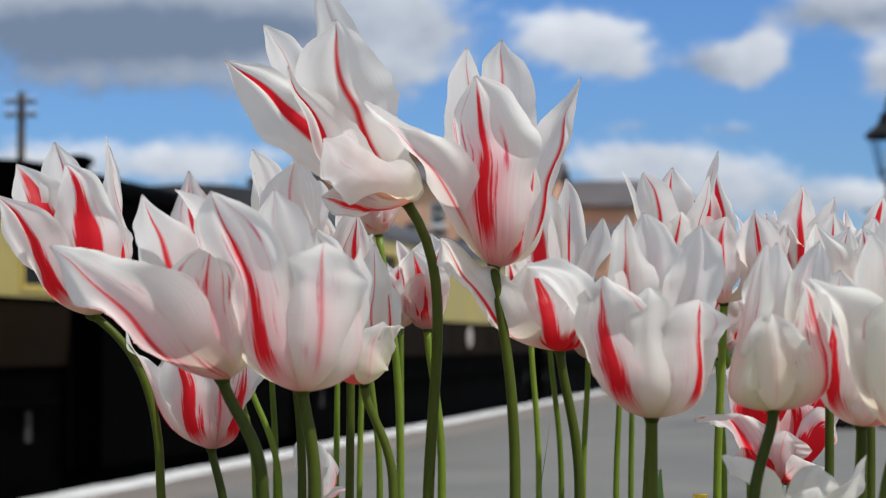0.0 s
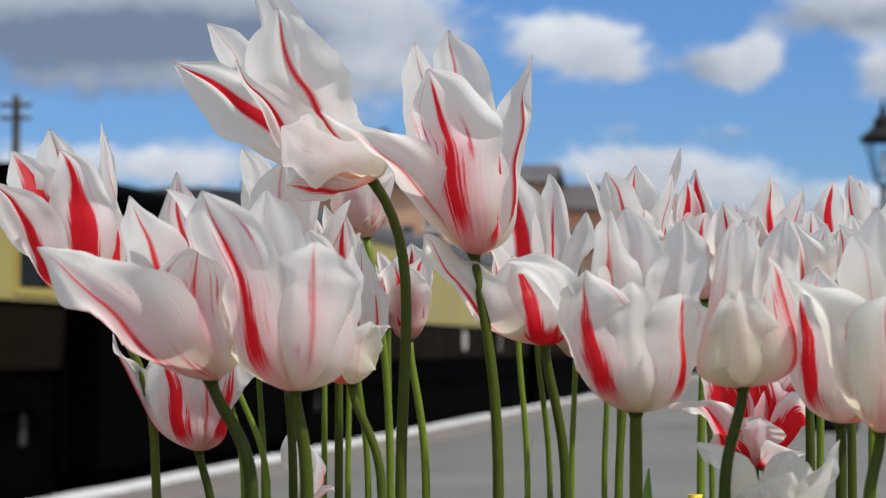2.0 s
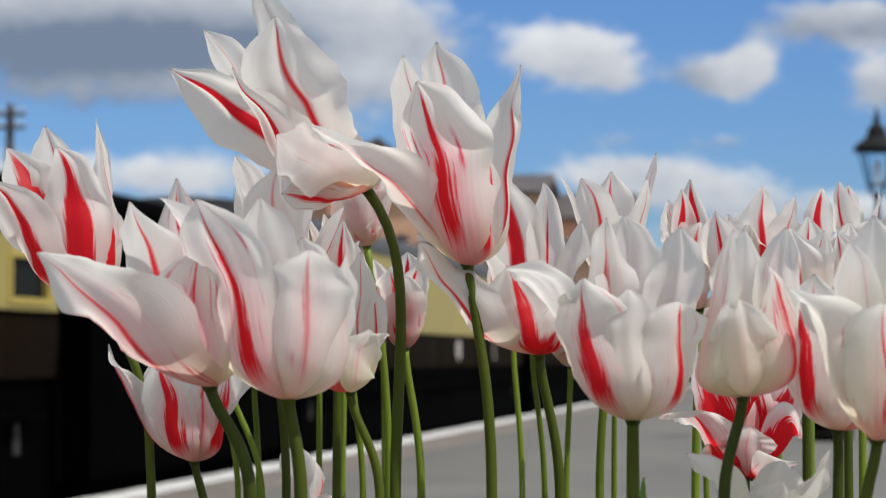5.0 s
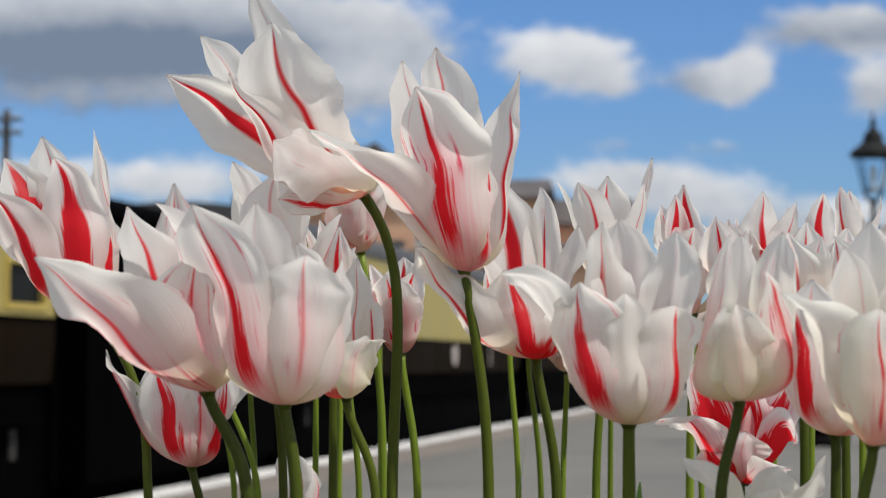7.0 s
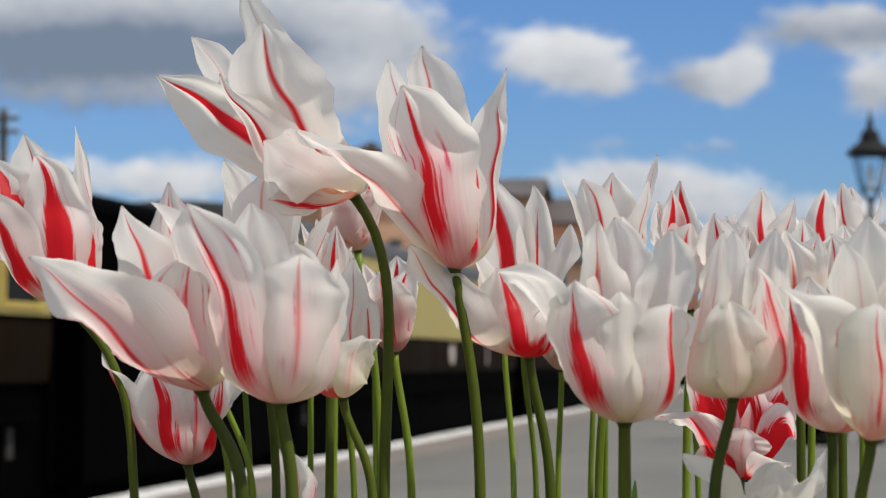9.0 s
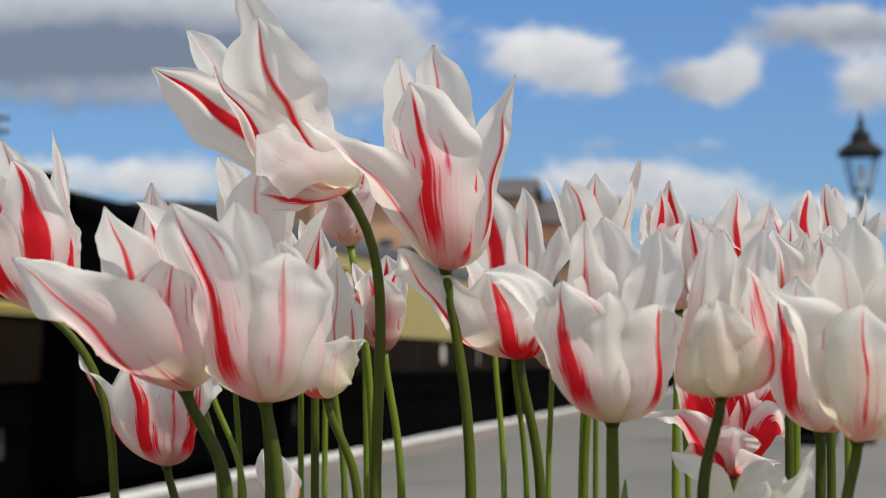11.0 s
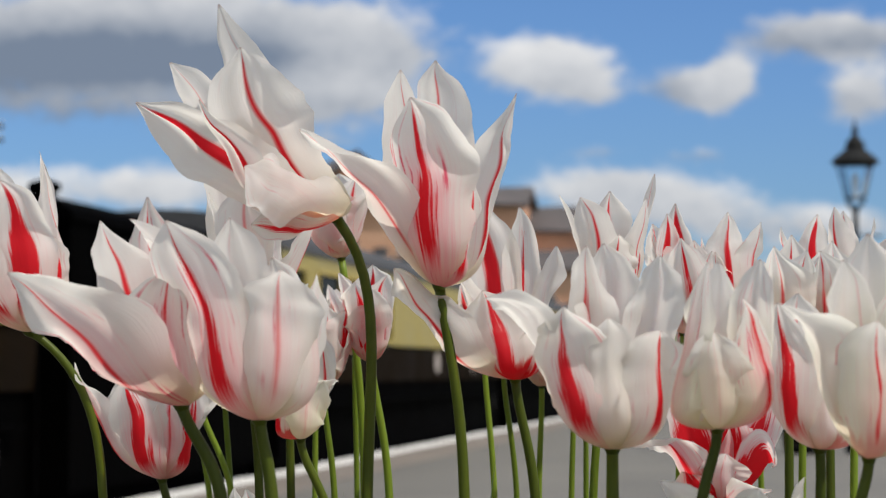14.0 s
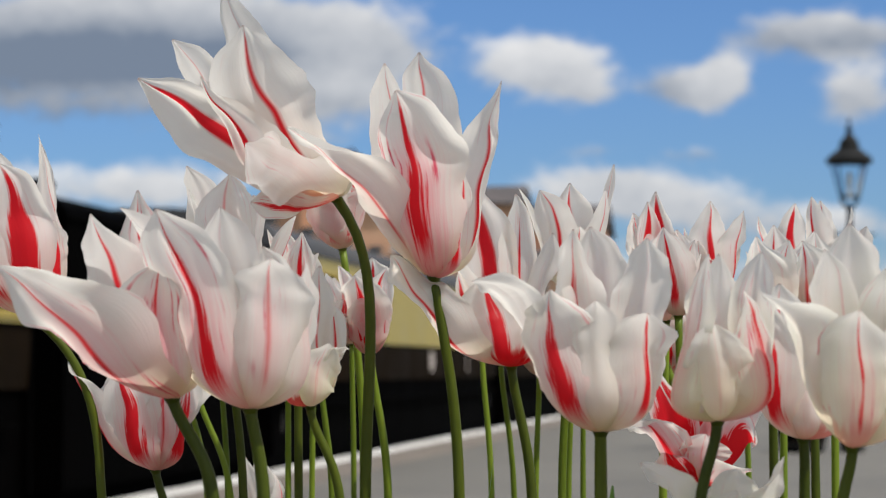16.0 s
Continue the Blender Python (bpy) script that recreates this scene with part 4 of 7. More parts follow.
tulip("F5", (-0.1101, 1.0031, 1.0034), (-0.081, 1.005), (-0.1036, 1.0047, 0.9663), -10, 0, [
    ((-12.4, 44.6, 12), (-7.3, 20.3, 18), 27.8, -14, dict(flame=0.75, torn=1.2, blush=1.6, belly=0.13)),
    ((13.1, 45.3, 2), (9.7, 20.0, 8), 24.8, 58, dict(flame=0.9, blush=1.6, belly=0.13)),
    ((-38.4, 52.1, -8), (-24.6, 26.7, -2), 17.9, -66, dict(flame=0.3, blush=1.4, belly=0.1, cup=1.1)),
    ((4.0, 41.7, 10), (4.6, 21.7, 15), 19.8, 16, dict(flame=0.15, blush=1.8, belly=0.12)),
    ((-11.4, 51.6, -12), (-7.0, 26.5, -13), 33.5, 180, dict(flame=0.4, belly=0.12)),
    ((17.9, 41.6, -8), (9.6, 22.8, -8), 24.8, 125, dict(flame=0.4, belly=0.12))],
    "white lily-flowered tulip with red flames, half-closed, low", 0.00185)
tulip("F1", (-0.1567, 0.9998, 1.0758), (-0.073, 1.004), (-0.1280, 1.0039, 1.0053), -55, 2, [
    ((-9.7, 65.0, 10), (1.2, 31.6, 14), 30.7, 4, dict(flame=1.2, torn=0.45, line=0.12, blush=0.3, point=2.2)),
    ((-38.4, 52.4, 14), (-18.8, 24.3, 14), 32.2, -36, dict(flame=0.95, torn=0.45, line=0.15, blush=0.3, point=2.2)),
    ((-35.7, 68.4, -8), (-18.2, 36.7, -8), 31.0, -160, dict(flame=1.15, torn=0.5, line=0.25, blush=0.5, point=2.0)),
    ((-21.5, 77.5, -12), (-12.2, 42.1, -14), 21.1, 180, dict(flame=0.12, blush=0.2, point=2.6)),
    ((3.1, 80.4, -6), (7.0, 41.5, -6), 22.3, 112, dict(flame=0.12, blush=0.3, point=2.6, cup=0.6)),
    ((11.2, 43.5, 2), (10.3, 22.2, 6), 19.8, 52, dict(flame=1.1, torn=0.5, blush=0.6))],
    "white lily-flowered tulip with red flames, narrow twisted petals", 0.00185)
tulip("F6", (-0.0347, 0.9978, 1.1223), (-0.009, 1.004), (-0.0218, 1.0039, 0.9851), -37, 8, [
    ((-84.8, 51.5, 8), (-44.8, 26.8, 4), 30.2, -16, dict(flame=0.42, line=0.28, torn=0.3, blush=0.0, cup=0.35, point=1.9, wide_at=0.6)),
    ((-74.2, 72.8, -10), (-42.8, 37.5, -8), 22.8, -172, dict(flame=0.08, line=0.3, torn=0.2, blush=0.1, cup=0.5)),
    ((-52.8, 99.0, -14), (-28.8, 48.5, -16), 24.3, 178, dict(flame=0.08, blush=0.1)),
    ((-43.5, 76.0, 2), (-29.9, 38.9, -2), 37.2, 172, dict(flame=0.16, line=0.3, torn=0.2, blush=0.2, point=2.4, cup=0.5, wide_at=0.58)),
    ((-57.5, 51.5, 16), (-32.5, 14.8, 18), 17.4, -35, dict(flame=0.5, line=0.3, torn=0.3, foot=0.3, cup=0.7, blush=0.4)),
    ((-38.3, 23.5, 18), (-18.0, 12.8, 24), 33.5, 8, dict(flame=0.03, blush=0.5, point=3.2, belly=0.2)),
    ((-35.1, -2.5, 8), (-14.3, -4.8, 12), 22.3, -24, dict(flame=1.0, torn=1.4, foot=0.4, blush=1.2, belly=0.16))],
    "white lily-flowered tulip with red flames, wide open, bent over", 0.0023)
tulip("F7", (0.0092, 0.9793, 1.0879), (0.031, 0.984), (0.0199, 0.9838, 0.9864), -8, 3, [
    ((-20.5, 77.0, 14), (-8.3, 38.1, 22), 41.3, -6, dict(flame=0.5, torn=1.2, line=0.1, blush=2.2, point=3.2, shift=0.1)),
    ((-65.5, 58.4, 30), (-30.0, 38.7, 26), 26.2, -22, dict(flame=0.08, shift=0.15, line=0.5, torn=0.2, blush=0.6, cup=0.5, point=2.8, belly=0.06)),
    ((-26.6, 92.8, -8), (-17.1, 45.3, -8), 29.2, -152, dict(flame=0.12, blush=0.3, point=2.4)),
    ((-12.9, 102.0, -14), (-5.3, 50.9, -16), 30.4, 178, dict(flame=0.14, line=0.25, torn=0.3, blush=0.2, point=2.4)),
    ((25.6, 89.9, -8), (13.3, 40.3, -6), 25.5, 128, dict(flame=0.16, line=0.3, torn=0.3, blush=0.3, point=2.0, twist=-25)),
    ((10.1, 47.1, 6), (6.6, 20.9, 12), 23.1, 48, dict(flame=0.4, blush=2.4))],
    "white lily-flowered tulip with red flames, standing tall", 0.0022)
tulip("F8", (0.0412, 1.0010, 1.0505), (0.072, 1.004), (0.0506, 1.0039, 0.9851), -5, 4, [
    ((-15.7, 38.2, 12), (-7.6, 17.0, 18), 33.5, -12, dict(flame=0.62, torn=0.7, foot=1, blush=0.2, belly=0.2)),
    ((-56.2, 48.1, 20), (-30.9, 25.4, 15), 27.8, -38, dict(flame=0.24, torn=0.4, blush=0.5, cup=0.6, belly=0.18, point=2.2, shift=0.15)),
    ((-20.0, 83.2, -6), (-8.0, 44.6, -12), 31.0, -164, dict(flame=0.6, torn=0.4, line=0.2, blush=0.2, point=2.2)),
    ((-28.8, 65.1, 0), (-17.3, 35.5, -2), 16.4, -100, dict(flame=0.03, blush=0.2)),
    ((2.5, 77.2, -12), (4.1, 39.7, -13), 16.4, 172, dict(flame=0.5, blush=0.3, line=0.02)),
    ((19.1, 59.7, -4), (9.6, 31.8, -4), 17.9, 118, dict(flame=0.03, blush=0.2)),
    ((12.0, 29.0, 8), (6.9, 14.2, 12), 23.6, 42, dict(flame=0.3, foot=1, blush=0.2, belly=0.2))],
    "white lily-flowered tulip with red flames, red at the foot, open", 0.0021)
tulip("F9", (0.0716, 0.8820, 1.0245), (0.077, 0.883), (0.0718, 0.8834, 0.9922), 0, 4, [
    ((-21.8, 56.0, 14), (-15.4, 28.7, 19), 36.0, -26, dict(flame=0.62, torn=0.8, line=0.08, blush=0.9, belly=0.2, point=2.6)),
    ((-4.3, 50.8, 16), (-4.4, 25.5, 23), 27.3, 2, dict(flame=0.03, blush=0.1, point=2.4, belly=0.18)),
    ((16.9, 46.2, 10), (13.3, 24.4, 16), 30.5, 36, dict(flame=0.34, torn=0.6, line=0.15, blush=0.5, belly=0.22, point=3.4)),
    ((-52.0, 57.9, 24), (-25.8, 42.7, 10), 20.9, -44, dict(flame=0.02, blush=0.2, cup=0.6, belly=0.12, point=2.6)),
    ((-10.2, 79.5, -10), (-7.7, 47.6, -14), 25.1, -160, dict(flame=0.5, torn=0.4, line=0.02, blush=0.3)),
    ((-1.8, 80.5, -16), (1.6, 47.8, -20), 30.5, 178, dict(flame=0.03, blush=1.0)),
    ((20.3, 76.4, -6), (13.2, 45.3, -10), 26.2, 148, dict(flame=0.03, blush=0.4))],
    "white lily-flowered tulip with red flames, broad open cup", 0.0024)
tulip("F10", (0.1083, 0.8415, 1.0350), (0.077, 0.843), (0.1016, 0.8432, 0.9955), 2, 2, [
    ((-3.2, 35.1, 12), (-1.8, 18.0, 17), 29.2, -2, dict(flame=0.05, blush=0.6, cream=0.55, point=1.7, belly=0.15)),
    ((-2.2, 61.0, 4), (-8.5, 25.3, 8), 24.0, -62, dict(flame=0.05, blush=1.4, cream=0.5, belly=0.2)),
    ((9.0, 50.2, 4), (11.9, 25.3, 10), 26.0, 46, dict(flame=0.35, torn=1.4, blush=2.2, cream=0.4, belly=0.22)),
    ((18.3, 61.6, -8), (13.5, 31.8, -10), 20.8, 158, dict(flame=0.03, cream=0.4)),
    ((1.1, 62.3, -12), (2.5, 31.9, -13), 24.0, -175, dict(flame=0.03, cream=0.4)),
    ((-13.8, 19.5, 4), (-9.7, 8.8, 8), 12.5, -70, dict(flame=0.03, blush=0.8, belly=0.2))],
    "creamy white lily-flowered tulip with faint pink streaks", 0.00205)
tulip("F11", (0.1510, 0.8821, 1.0214), (0.151, 0.884), (0.1514, 0.8836, 0.9890), -5, 2, [
    ((-18.1, 54.8, 10), (-13.9, 28.6, 16), 28.4, -34, dict(flame=0.75, torn=1.4, line=0.06, blush=0.9, belly=0.2)),
    ((-2.3, 33.3, 16), (-2.4, 15.8, 19), 20.7, 2, dict(flame=0.03, blush=0.6, foot=0.2, point=1.8, belly=0.2)),
    ((14.7, 41.6, 2), (8.2, 17.8, 10), 24.0, 44, dict(flame=0.4, foot=0.5, blush=0.8, belly=0.2)),
    ((-5.9, 61.7, -12), (-2.0, 33.0, -14), 26.2, -168, dict(flame=0.2)),
    ((11.8, 59.5, -12), (8.3, 33.0, -12), 24.0, 155, dict(flame=0.2))],
    "white lily-flowered tulip with red flames, pale with a pink-red side", 0.00205)
tulip("F12", (0.1519, 0.8021, 1.0203), (0.129, 0.803), (0.1476, 0.8034, 0.9906), 0, 2, [
    ((-34.4, 54.1, 20), (-15.9, 39.1, 14), 21.4, -46, dict(flame=0.03, blush=0.4, cream=0.3, cup=0.8, belly=0.16, point=2.2)),
    ((0.5, 48.2, 14), (-2.1, 23.9, 21), 29.8, -4, dict(flame=0.2, torn=2.0, foot=0.35, blush=1.3, cream=0.5, belly=0.22, line=0.02)),
    ((19.0, 49.4, 4), (11.8, 25.8, 12), 25.8, 42, dict(flame=0.15, blush=0.6, cream=0.5, belly=0.2)),
    ((3.5, 79.0, -12), (4.1, 41.8, -15), 31.7, 178, dict(flame=0.03, cream=0.5)),
    ((-8.5, 69.7, -8), (-4.5, 37.7, -10), 21.8, -150, dict(flame=0.03, cream=0.4)),
    ((19.5, 67.7, -8), (11.9, 35.7, -10), 21.8, 140, dict(flame=0.03, cream=0.4))],
    "creamy white lily-flowered tulip with a pink base", 0.00205)
tulip("F13", (0.1374, 1.0335, 0.9944), (0.141, 1.035), (0.1382, 1.0352, 0.9561), -4, 32, [
    ((-40.3, 27.8, 18), (-22.0, 25.5, 18), 23.5, -30, dict(flame=0.4, foot=1, blush=2.6, cup=0.6, wave=0.4)),
    ((-19.2, 55.1, -6), (-11.0, 29.4, -6), 21.7, -155, dict(flame=2.4, foot=1, blush=1.6)),
    ((3.4, 46.6, -14), (3.3, 25.9, -13), 31.9, 178, dict(flame=1.6, foot=1, blush=2.6, wave=0.3)),
    ((20.1, 50.0, -8), (16.0, 29.9, -8), 30.6, 152, dict(flame=0.9, foot=1, blush=2.8, wave=0.4)),
    ((26.1, 18.8, 6), (16.7, 18.9, 8), 29.4, 50, dict(flame=2.0, foot=1, blush=2.4, wave=0.4)),
    ((19.7, 7.8, 24), (8.4, 5.1, 20), 19.2, 22, dict(flame=0.8, foot=1, blush=1.4, wave=0.3)),
    ((-18.0, 19.1, 14), (-11.6, 8.4, 15), 21.7, -26, dict(flame=2.2, foot=1, blush=1.6)),
    ((1.1, 23.5, 16), (-1.5, 11.8, 19), 26.8, 4, dict(flame=0.06, foot=0.3, blush=1.4, point=3.0))],
    "fully opened red and white tulip with black stamens", 0.00185, stamens=True)
tulip("F14", (0.1211, 0.8643, 0.9722), (0.131, 0.866), (0.1232, 0.8657, 0.9403), 0, 10, [
    ((-29.0, 41.4, 6), (-14.7, 25.2, 12), 20.3, -52, dict(flame=0.02, blush=0.1, cream=0.5, point=1.6)),
    ((26.1, 42.0, 2), (13.2, 22.9, 8), 22.4, 52, dict(flame=0.03, blush=0.1, cream=0.5, point=1.6)),
    ((11.9, 36.5, -8), (8.5, 21.7, -10), 23.5, 170, dict(flame=0, blush=0.2, cream=0.5)),
    ((-7.6, 28.5, 14), (-6.1, 16.2, 18), 23.5, -8, dict(flame=0.05, blush=0.4, cream=0.5, point=3.0)),
    ((5.2, 29.4, 12), (2.9, 15.9, 14), 21.3, 26, dict(flame=0.05, blush=0.6, cream=0.5, point=3.0))],
    "low white tulip with open petals", 0.00185, leaf=[(0.25, 200, 0.03)])
tulip("F24", (-0.0685, 1.0842, 0.9738), (-0.062, 1.086), (-0.0665, 1.0860, 0.9382), -14, 2, [
    ((-7.7, 34.0, 8), (-3.6, 16.6, 10), 11.8, -24, dict(flame=0.03, blush=0.2, wave=0.4, point=1.6)),
    ((-11.7, 22.4, 4), (-5.3, 10.9, 8), 9.1, -50, dict(flame=0.03, blush=0.2, wave=0.4, point=1.5)),
    ((-2.7, 32.2, -4), (-1.3, 14.5, -3), 12.3, 176, dict(flame=0.1, blush=0.4, wave=0.4, point=1.6)),
    ((5.4, 25.8, -4), (5.9, 12.0, 0), 9.1, 60, dict(flame=0.15, blush=1.8, wave=0.3, point=1.6)),
    ((16.7, 4.7, 2), (9.3, 6.9, 4), 8.0, 50, dict(flame=0.15, blush=2.0, wave=0.3, point=1.6))],
    "small faded white tulip with ragged petals", 0.00185, leaf=[(0.28, 100, 0.03), (0.25, 260, 0.03)])
tulip("F15", (0.0830, 1.0794, 1.0874), (0.067, 1.084), (0.0760, 1.0842, 0.9799), 0, 0, [
    ((-24.3, 47.5, -2), (-12.7, 21.5, -2), 12.3, -98, dict(flame=0.03, blush=0.1)),
    ((-14.4, 47.0, 8), (-9.1, 23.1, 8), 19.8, -38, dict(flame=0.2, line=0.2, torn=0.3, blush=0.1, shift=-0.25)),
    ((-0.5, 51.5, -8), (1.7, 25.9, -8), 20.4, 172, dict(flame=0.35, line=0.18, torn=0.3, blush=0.1)),
    ((21.0, 56.5, -4), (12.1, 24.3, -4), 15.5, 128, dict(flame=0.14, line=0.2, torn=0.3, blush=0.1)),
    ((15.3, 45.9, 2), (9.7, 21.1, 6), 16.6, 52, dict(flame=0.16, line=0.25, torn=0.3, blush=0.1)),
    ((0.8, 28.8, 10), (0.1, 12.8, 12), 21.4, 4, dict(flame=0.3, blush=0.2))],
    "white lily-flowered tulip with red flames, back row", 0.00185, stalk=STEM_LIT)
tulip("F16", (0.1227, 1.1001, 1.0718), (0.119, 1.104), (0.1211, 1.1043, 0.9786), 0, 0, [
    ((1.5, 41.0, 8), (-3.1, 18.6, 13), 23.5, -14, dict(flame=0.55, torn=0.5, line=0.08, blush=0.2, foot=0.3, belly=0.18)),
    ((4.7, 42.4, 2), (10.2, 21.6, 6), 18.0, 58, dict(flame=0.2, blush=0.2, belly=0.16)),
    ((-11.0, 38.4, -4), (-8.0, 19.1, -2), 16.4, -100, dict(flame=0.2)),
    ((-3.8, 62.7, -8), (-2.3, 30.4, -9), 15.8, 172, dict(flame=0.9, torn=0.4, line=0.25)),
    ((-7.6, 59.3, -6), (-6.4, 30.3, -7), 13.6, -160, dict(flame=0.7, torn=0.4, line=0.25)),
    ((-14.3, 52.4, -10), (-8.4, 27.6, -8), 16.4, -130, dict(flame=0.2, line=0.2))],
    "white lily-flowered tulip with red flames, closed cup in the back row", 0.00185, stalk=STEM_LIT)
tulip("F17", (0.1600, 1.1395, 1.0867), (0.157, 1.144), (0.1586, 1.1444, 0.9760), 0, 0, [
    ((-0.8, 50.5, 4), (-1.7, 25.0, 8), 20.4, 4, dict(flame=0.5, line=0.12, torn=0.3, blush=0.2)),
    ((15.8, 42.4, 0), (8.7, 21.1, 2), 18.7, 70, dict(flame=0.3, line=0.15, torn=0.3)),
    ((-14.1, 35.3, 0), (-7.9, 18.4, 0), 17.0, -75, dict(flame=0.3)),
    ((10.8, 33.7, -6), (6.8, 17.3, -8), 19.8, 160, dict(flame=0.3)),
    ((-8.1, 29.2, 8), (-5.2, 13.7, 9), 17.0, -30, dict(flame=0.15, blush=0.4))],
    "white lily-flowered tulip with red flames, back row", 0.00185, stalk=STEM_LIT)
tulip("F18", (0.1887, 1.1596, 1.0845), (0.189, 1.164), (0.1887, 1.1645, 0.9747), 0, 0, [
    ((4.6, 51.0, 2), (1.7, 25.5, 7), 17.3, 8, dict(flame=0.75, line=0.2, torn=0.3, blush=0.2)),
    ((-9.5, 44.8, -4), (-5.4, 21.6, -2), 19.0, -80, dict(flame=0.25, line=0.2, torn=0.3)),
    ((14.4, 33.0, 0), (7.7, 17.1, 2), 17.3, 70, dict(flame=0.2)),
    ((1.3, 32.1, -8), (1.5, 17.6, -9), 20.1, 178, dict(flame=0.2)),
    ((-5.6, 28.3, 8), (-3.7, 14.0, 9), 17.3, -20, dict(flame=0.03, blush=0.5))],
    "white lily-flowered tulip with red flames, back row", 0.00185, stalk=STEM_LIT)
tulip("F19", (0.2072, 1.1195, 1.0861), (0.208, 1.124), (0.2077, 1.1243, 0.9773), 0, 0, [
    ((-11.4, 48.3, 0), (-7.7, 24.7, 4), 16.7, -40, dict(flame=0.3, line=0.2, torn=0.3, blush=0.1)),
    ((-6.1, 49.8, -6), (-2.2, 25.3, -6), 17.2, -170, dict(flame=0.3, line=0.2, torn=0.3, blush=0.1)),
    ((8.7, 44.5, -2), (5.0, 23.6, 0), 16.7, 80, dict(flame=0.3, line=0.2)),
    ((-8.1, 28.7, 8), (-5.2, 14.8, 10), 17.8, -20, dict(flame=0.25, line=0.2, torn=0.3)),
    ((17.5, 36.3, -4), (9.5, 19.6, -3), 16.7, 120, dict(flame=0.3)),
    ((2.7, 30.0, 8), (1.1, 16.2, 9), 17.8, 20, dict(flame=0.03))],
    "white lily-flowered tulip with red flames, back row", 0.00185, stalk=STEM_LIT)
tulip("F25", (0.1211, 1.1595, 1.0874), (0.173, 1.164), (0.1450, 1.1645, 0.9747), -2, 0, [
    (-27, 9.1, 34.3, 0.0451, 0.0221, dict(flame=0.4, tip=1.9)),
    (27, 3.4, 28.1, 0.0361, 0.0238, dict(flame=0.3, tip=1.9)),
    (177, 11.2, 32, 0.0365, 0.0238, dict(flame=0.3, tip=1.9)),
    (91, 3.8, 32, 0.0314, 0.0204, dict(flame=0.3, tip=1.9))],
    "white lily-flowered tulip with red flames, back row", 0.00185, stalk=STEM_LIT)
tulip("F20", (-0.0423, 1.1587, 1.1052), (-0.017, 1.164), (-0.0299, 1.1645, 0.9747), -10, 0, [
    (-15, 12.4, 21.1, 0.0438, 0.038, dict(flame=0.6)),
    (49, 17.4, 21.8, 0.0433, 0.038, dict(flame=0.3)),
    (165, 12.3, 28.8, 0.0494, 0.036, dict(flame=0.4)),
    (-79, 6.9, 14.3, 0.0427, 0.034, dict(flame=0.4)),
    (92, 25.5, 22.4, 0.0404, 0.034, dict(flame=0.3))],
    "white lily-flowered tulip with red flames, small, half closed", 0.00185, stalk=STEM_LIT)
tulip("F21", (-0.0208, 1.1210, 1.0533), (0.003, 1.124), (-0.0122, 1.1243, 0.9773), -4, 0, [
    (-17, 13.4, 24.9, 0.0424, 0.032, dict(blush=1.2, flame=0.5)),
    (69, -4.5, 33.6, 0.0452, 0.026, dict(blush=1.4, flame=0.6)),
    (169, 12.5, 28.2, 0.053, 0.03, dict(flame=0.5)),
    (-78, 1.1, 19.6, 0.048, 0.028, dict(blush=1, flame=0.6)),
    (21, 12.3, 32.4, 0.033, 0.03, dict(blush=1.4, flame=0.7))],
    "white lily-flowered tulip with red flames, small, behind the others", 0.00185, leaf=[(0.412, -5, 0.024), (0.39, 185, 0.02)], stalk=STEM_LIT)
tulip("F22", (-0.0418, 0.9717, 1.0329), (0.014, 0.974), (-0.0289, 0.9737, 0.9871), -4, 2, [
    ((7.6, 25.1, 10), (3.4, 12.3, 14), 22.1, 6, dict(flame=0.06, blush=0.9, cream=0.7, point=3.4, belly=0.22)),
    ((18.9, 21.8, 8), (10.4, 17.5, 8), 14.4, 52, dict(flame=0.05, blush=0.2, cream=0.7, point=1.6, belly=0.2)),
    ((4.1, 61.1, -6), (2.1, 30.4, -8), 15.9, 168, dict(flame=0.12, blush=0.3, cream=0.2)),
    ((8.9, 45.6, -8), (7.0, 21.9, -7), 14.4, 135, dict(flame=0.2, line=0.25, torn=0.3, cream=0.2)),
    ((-6.0, 31.5, 0), (-6.1, 12.3, 3), 16.8, -62, dict(flame=0.9, foot=0.8, cream=0.3, belly=0.2))],
    "creamy fading tulip with a dried tip", 0.00185)
tulip("H1", (0.0360, 1.2008, 1.0589), (0.049, 1.205), (0.0411, 1.2046, 0.9721), 0, 0, [
    (-9.03049, 8.173, 0.853607, 0.0409536, 0.0333116, dict(flame=0.495023)),
    (71.1055, 10.3795, 3.48855, 0.0421614, 0.0339229, dict(flame=0.369975)),
    (123.943, 12.637, 0.41055, 0.0430962, 0.0335439, dict(flame=0.452071)),
    (189.881, 8.56176, -0.842442, 0.0422132, 0.0305795, dict(flame=0.585007)),
    (245.366, 11.6085, 0.0175315, 0.0430312, 0.034128, dict(flame=0.466794)),
    (302.515, 11.1756, 10.8949, 0.0416233, 0.0324232, dict(flame=0.516618))],
    "white lily-flowered tulip with red flames, low in the back row", 0.00148, stalk=STEM_LIT)
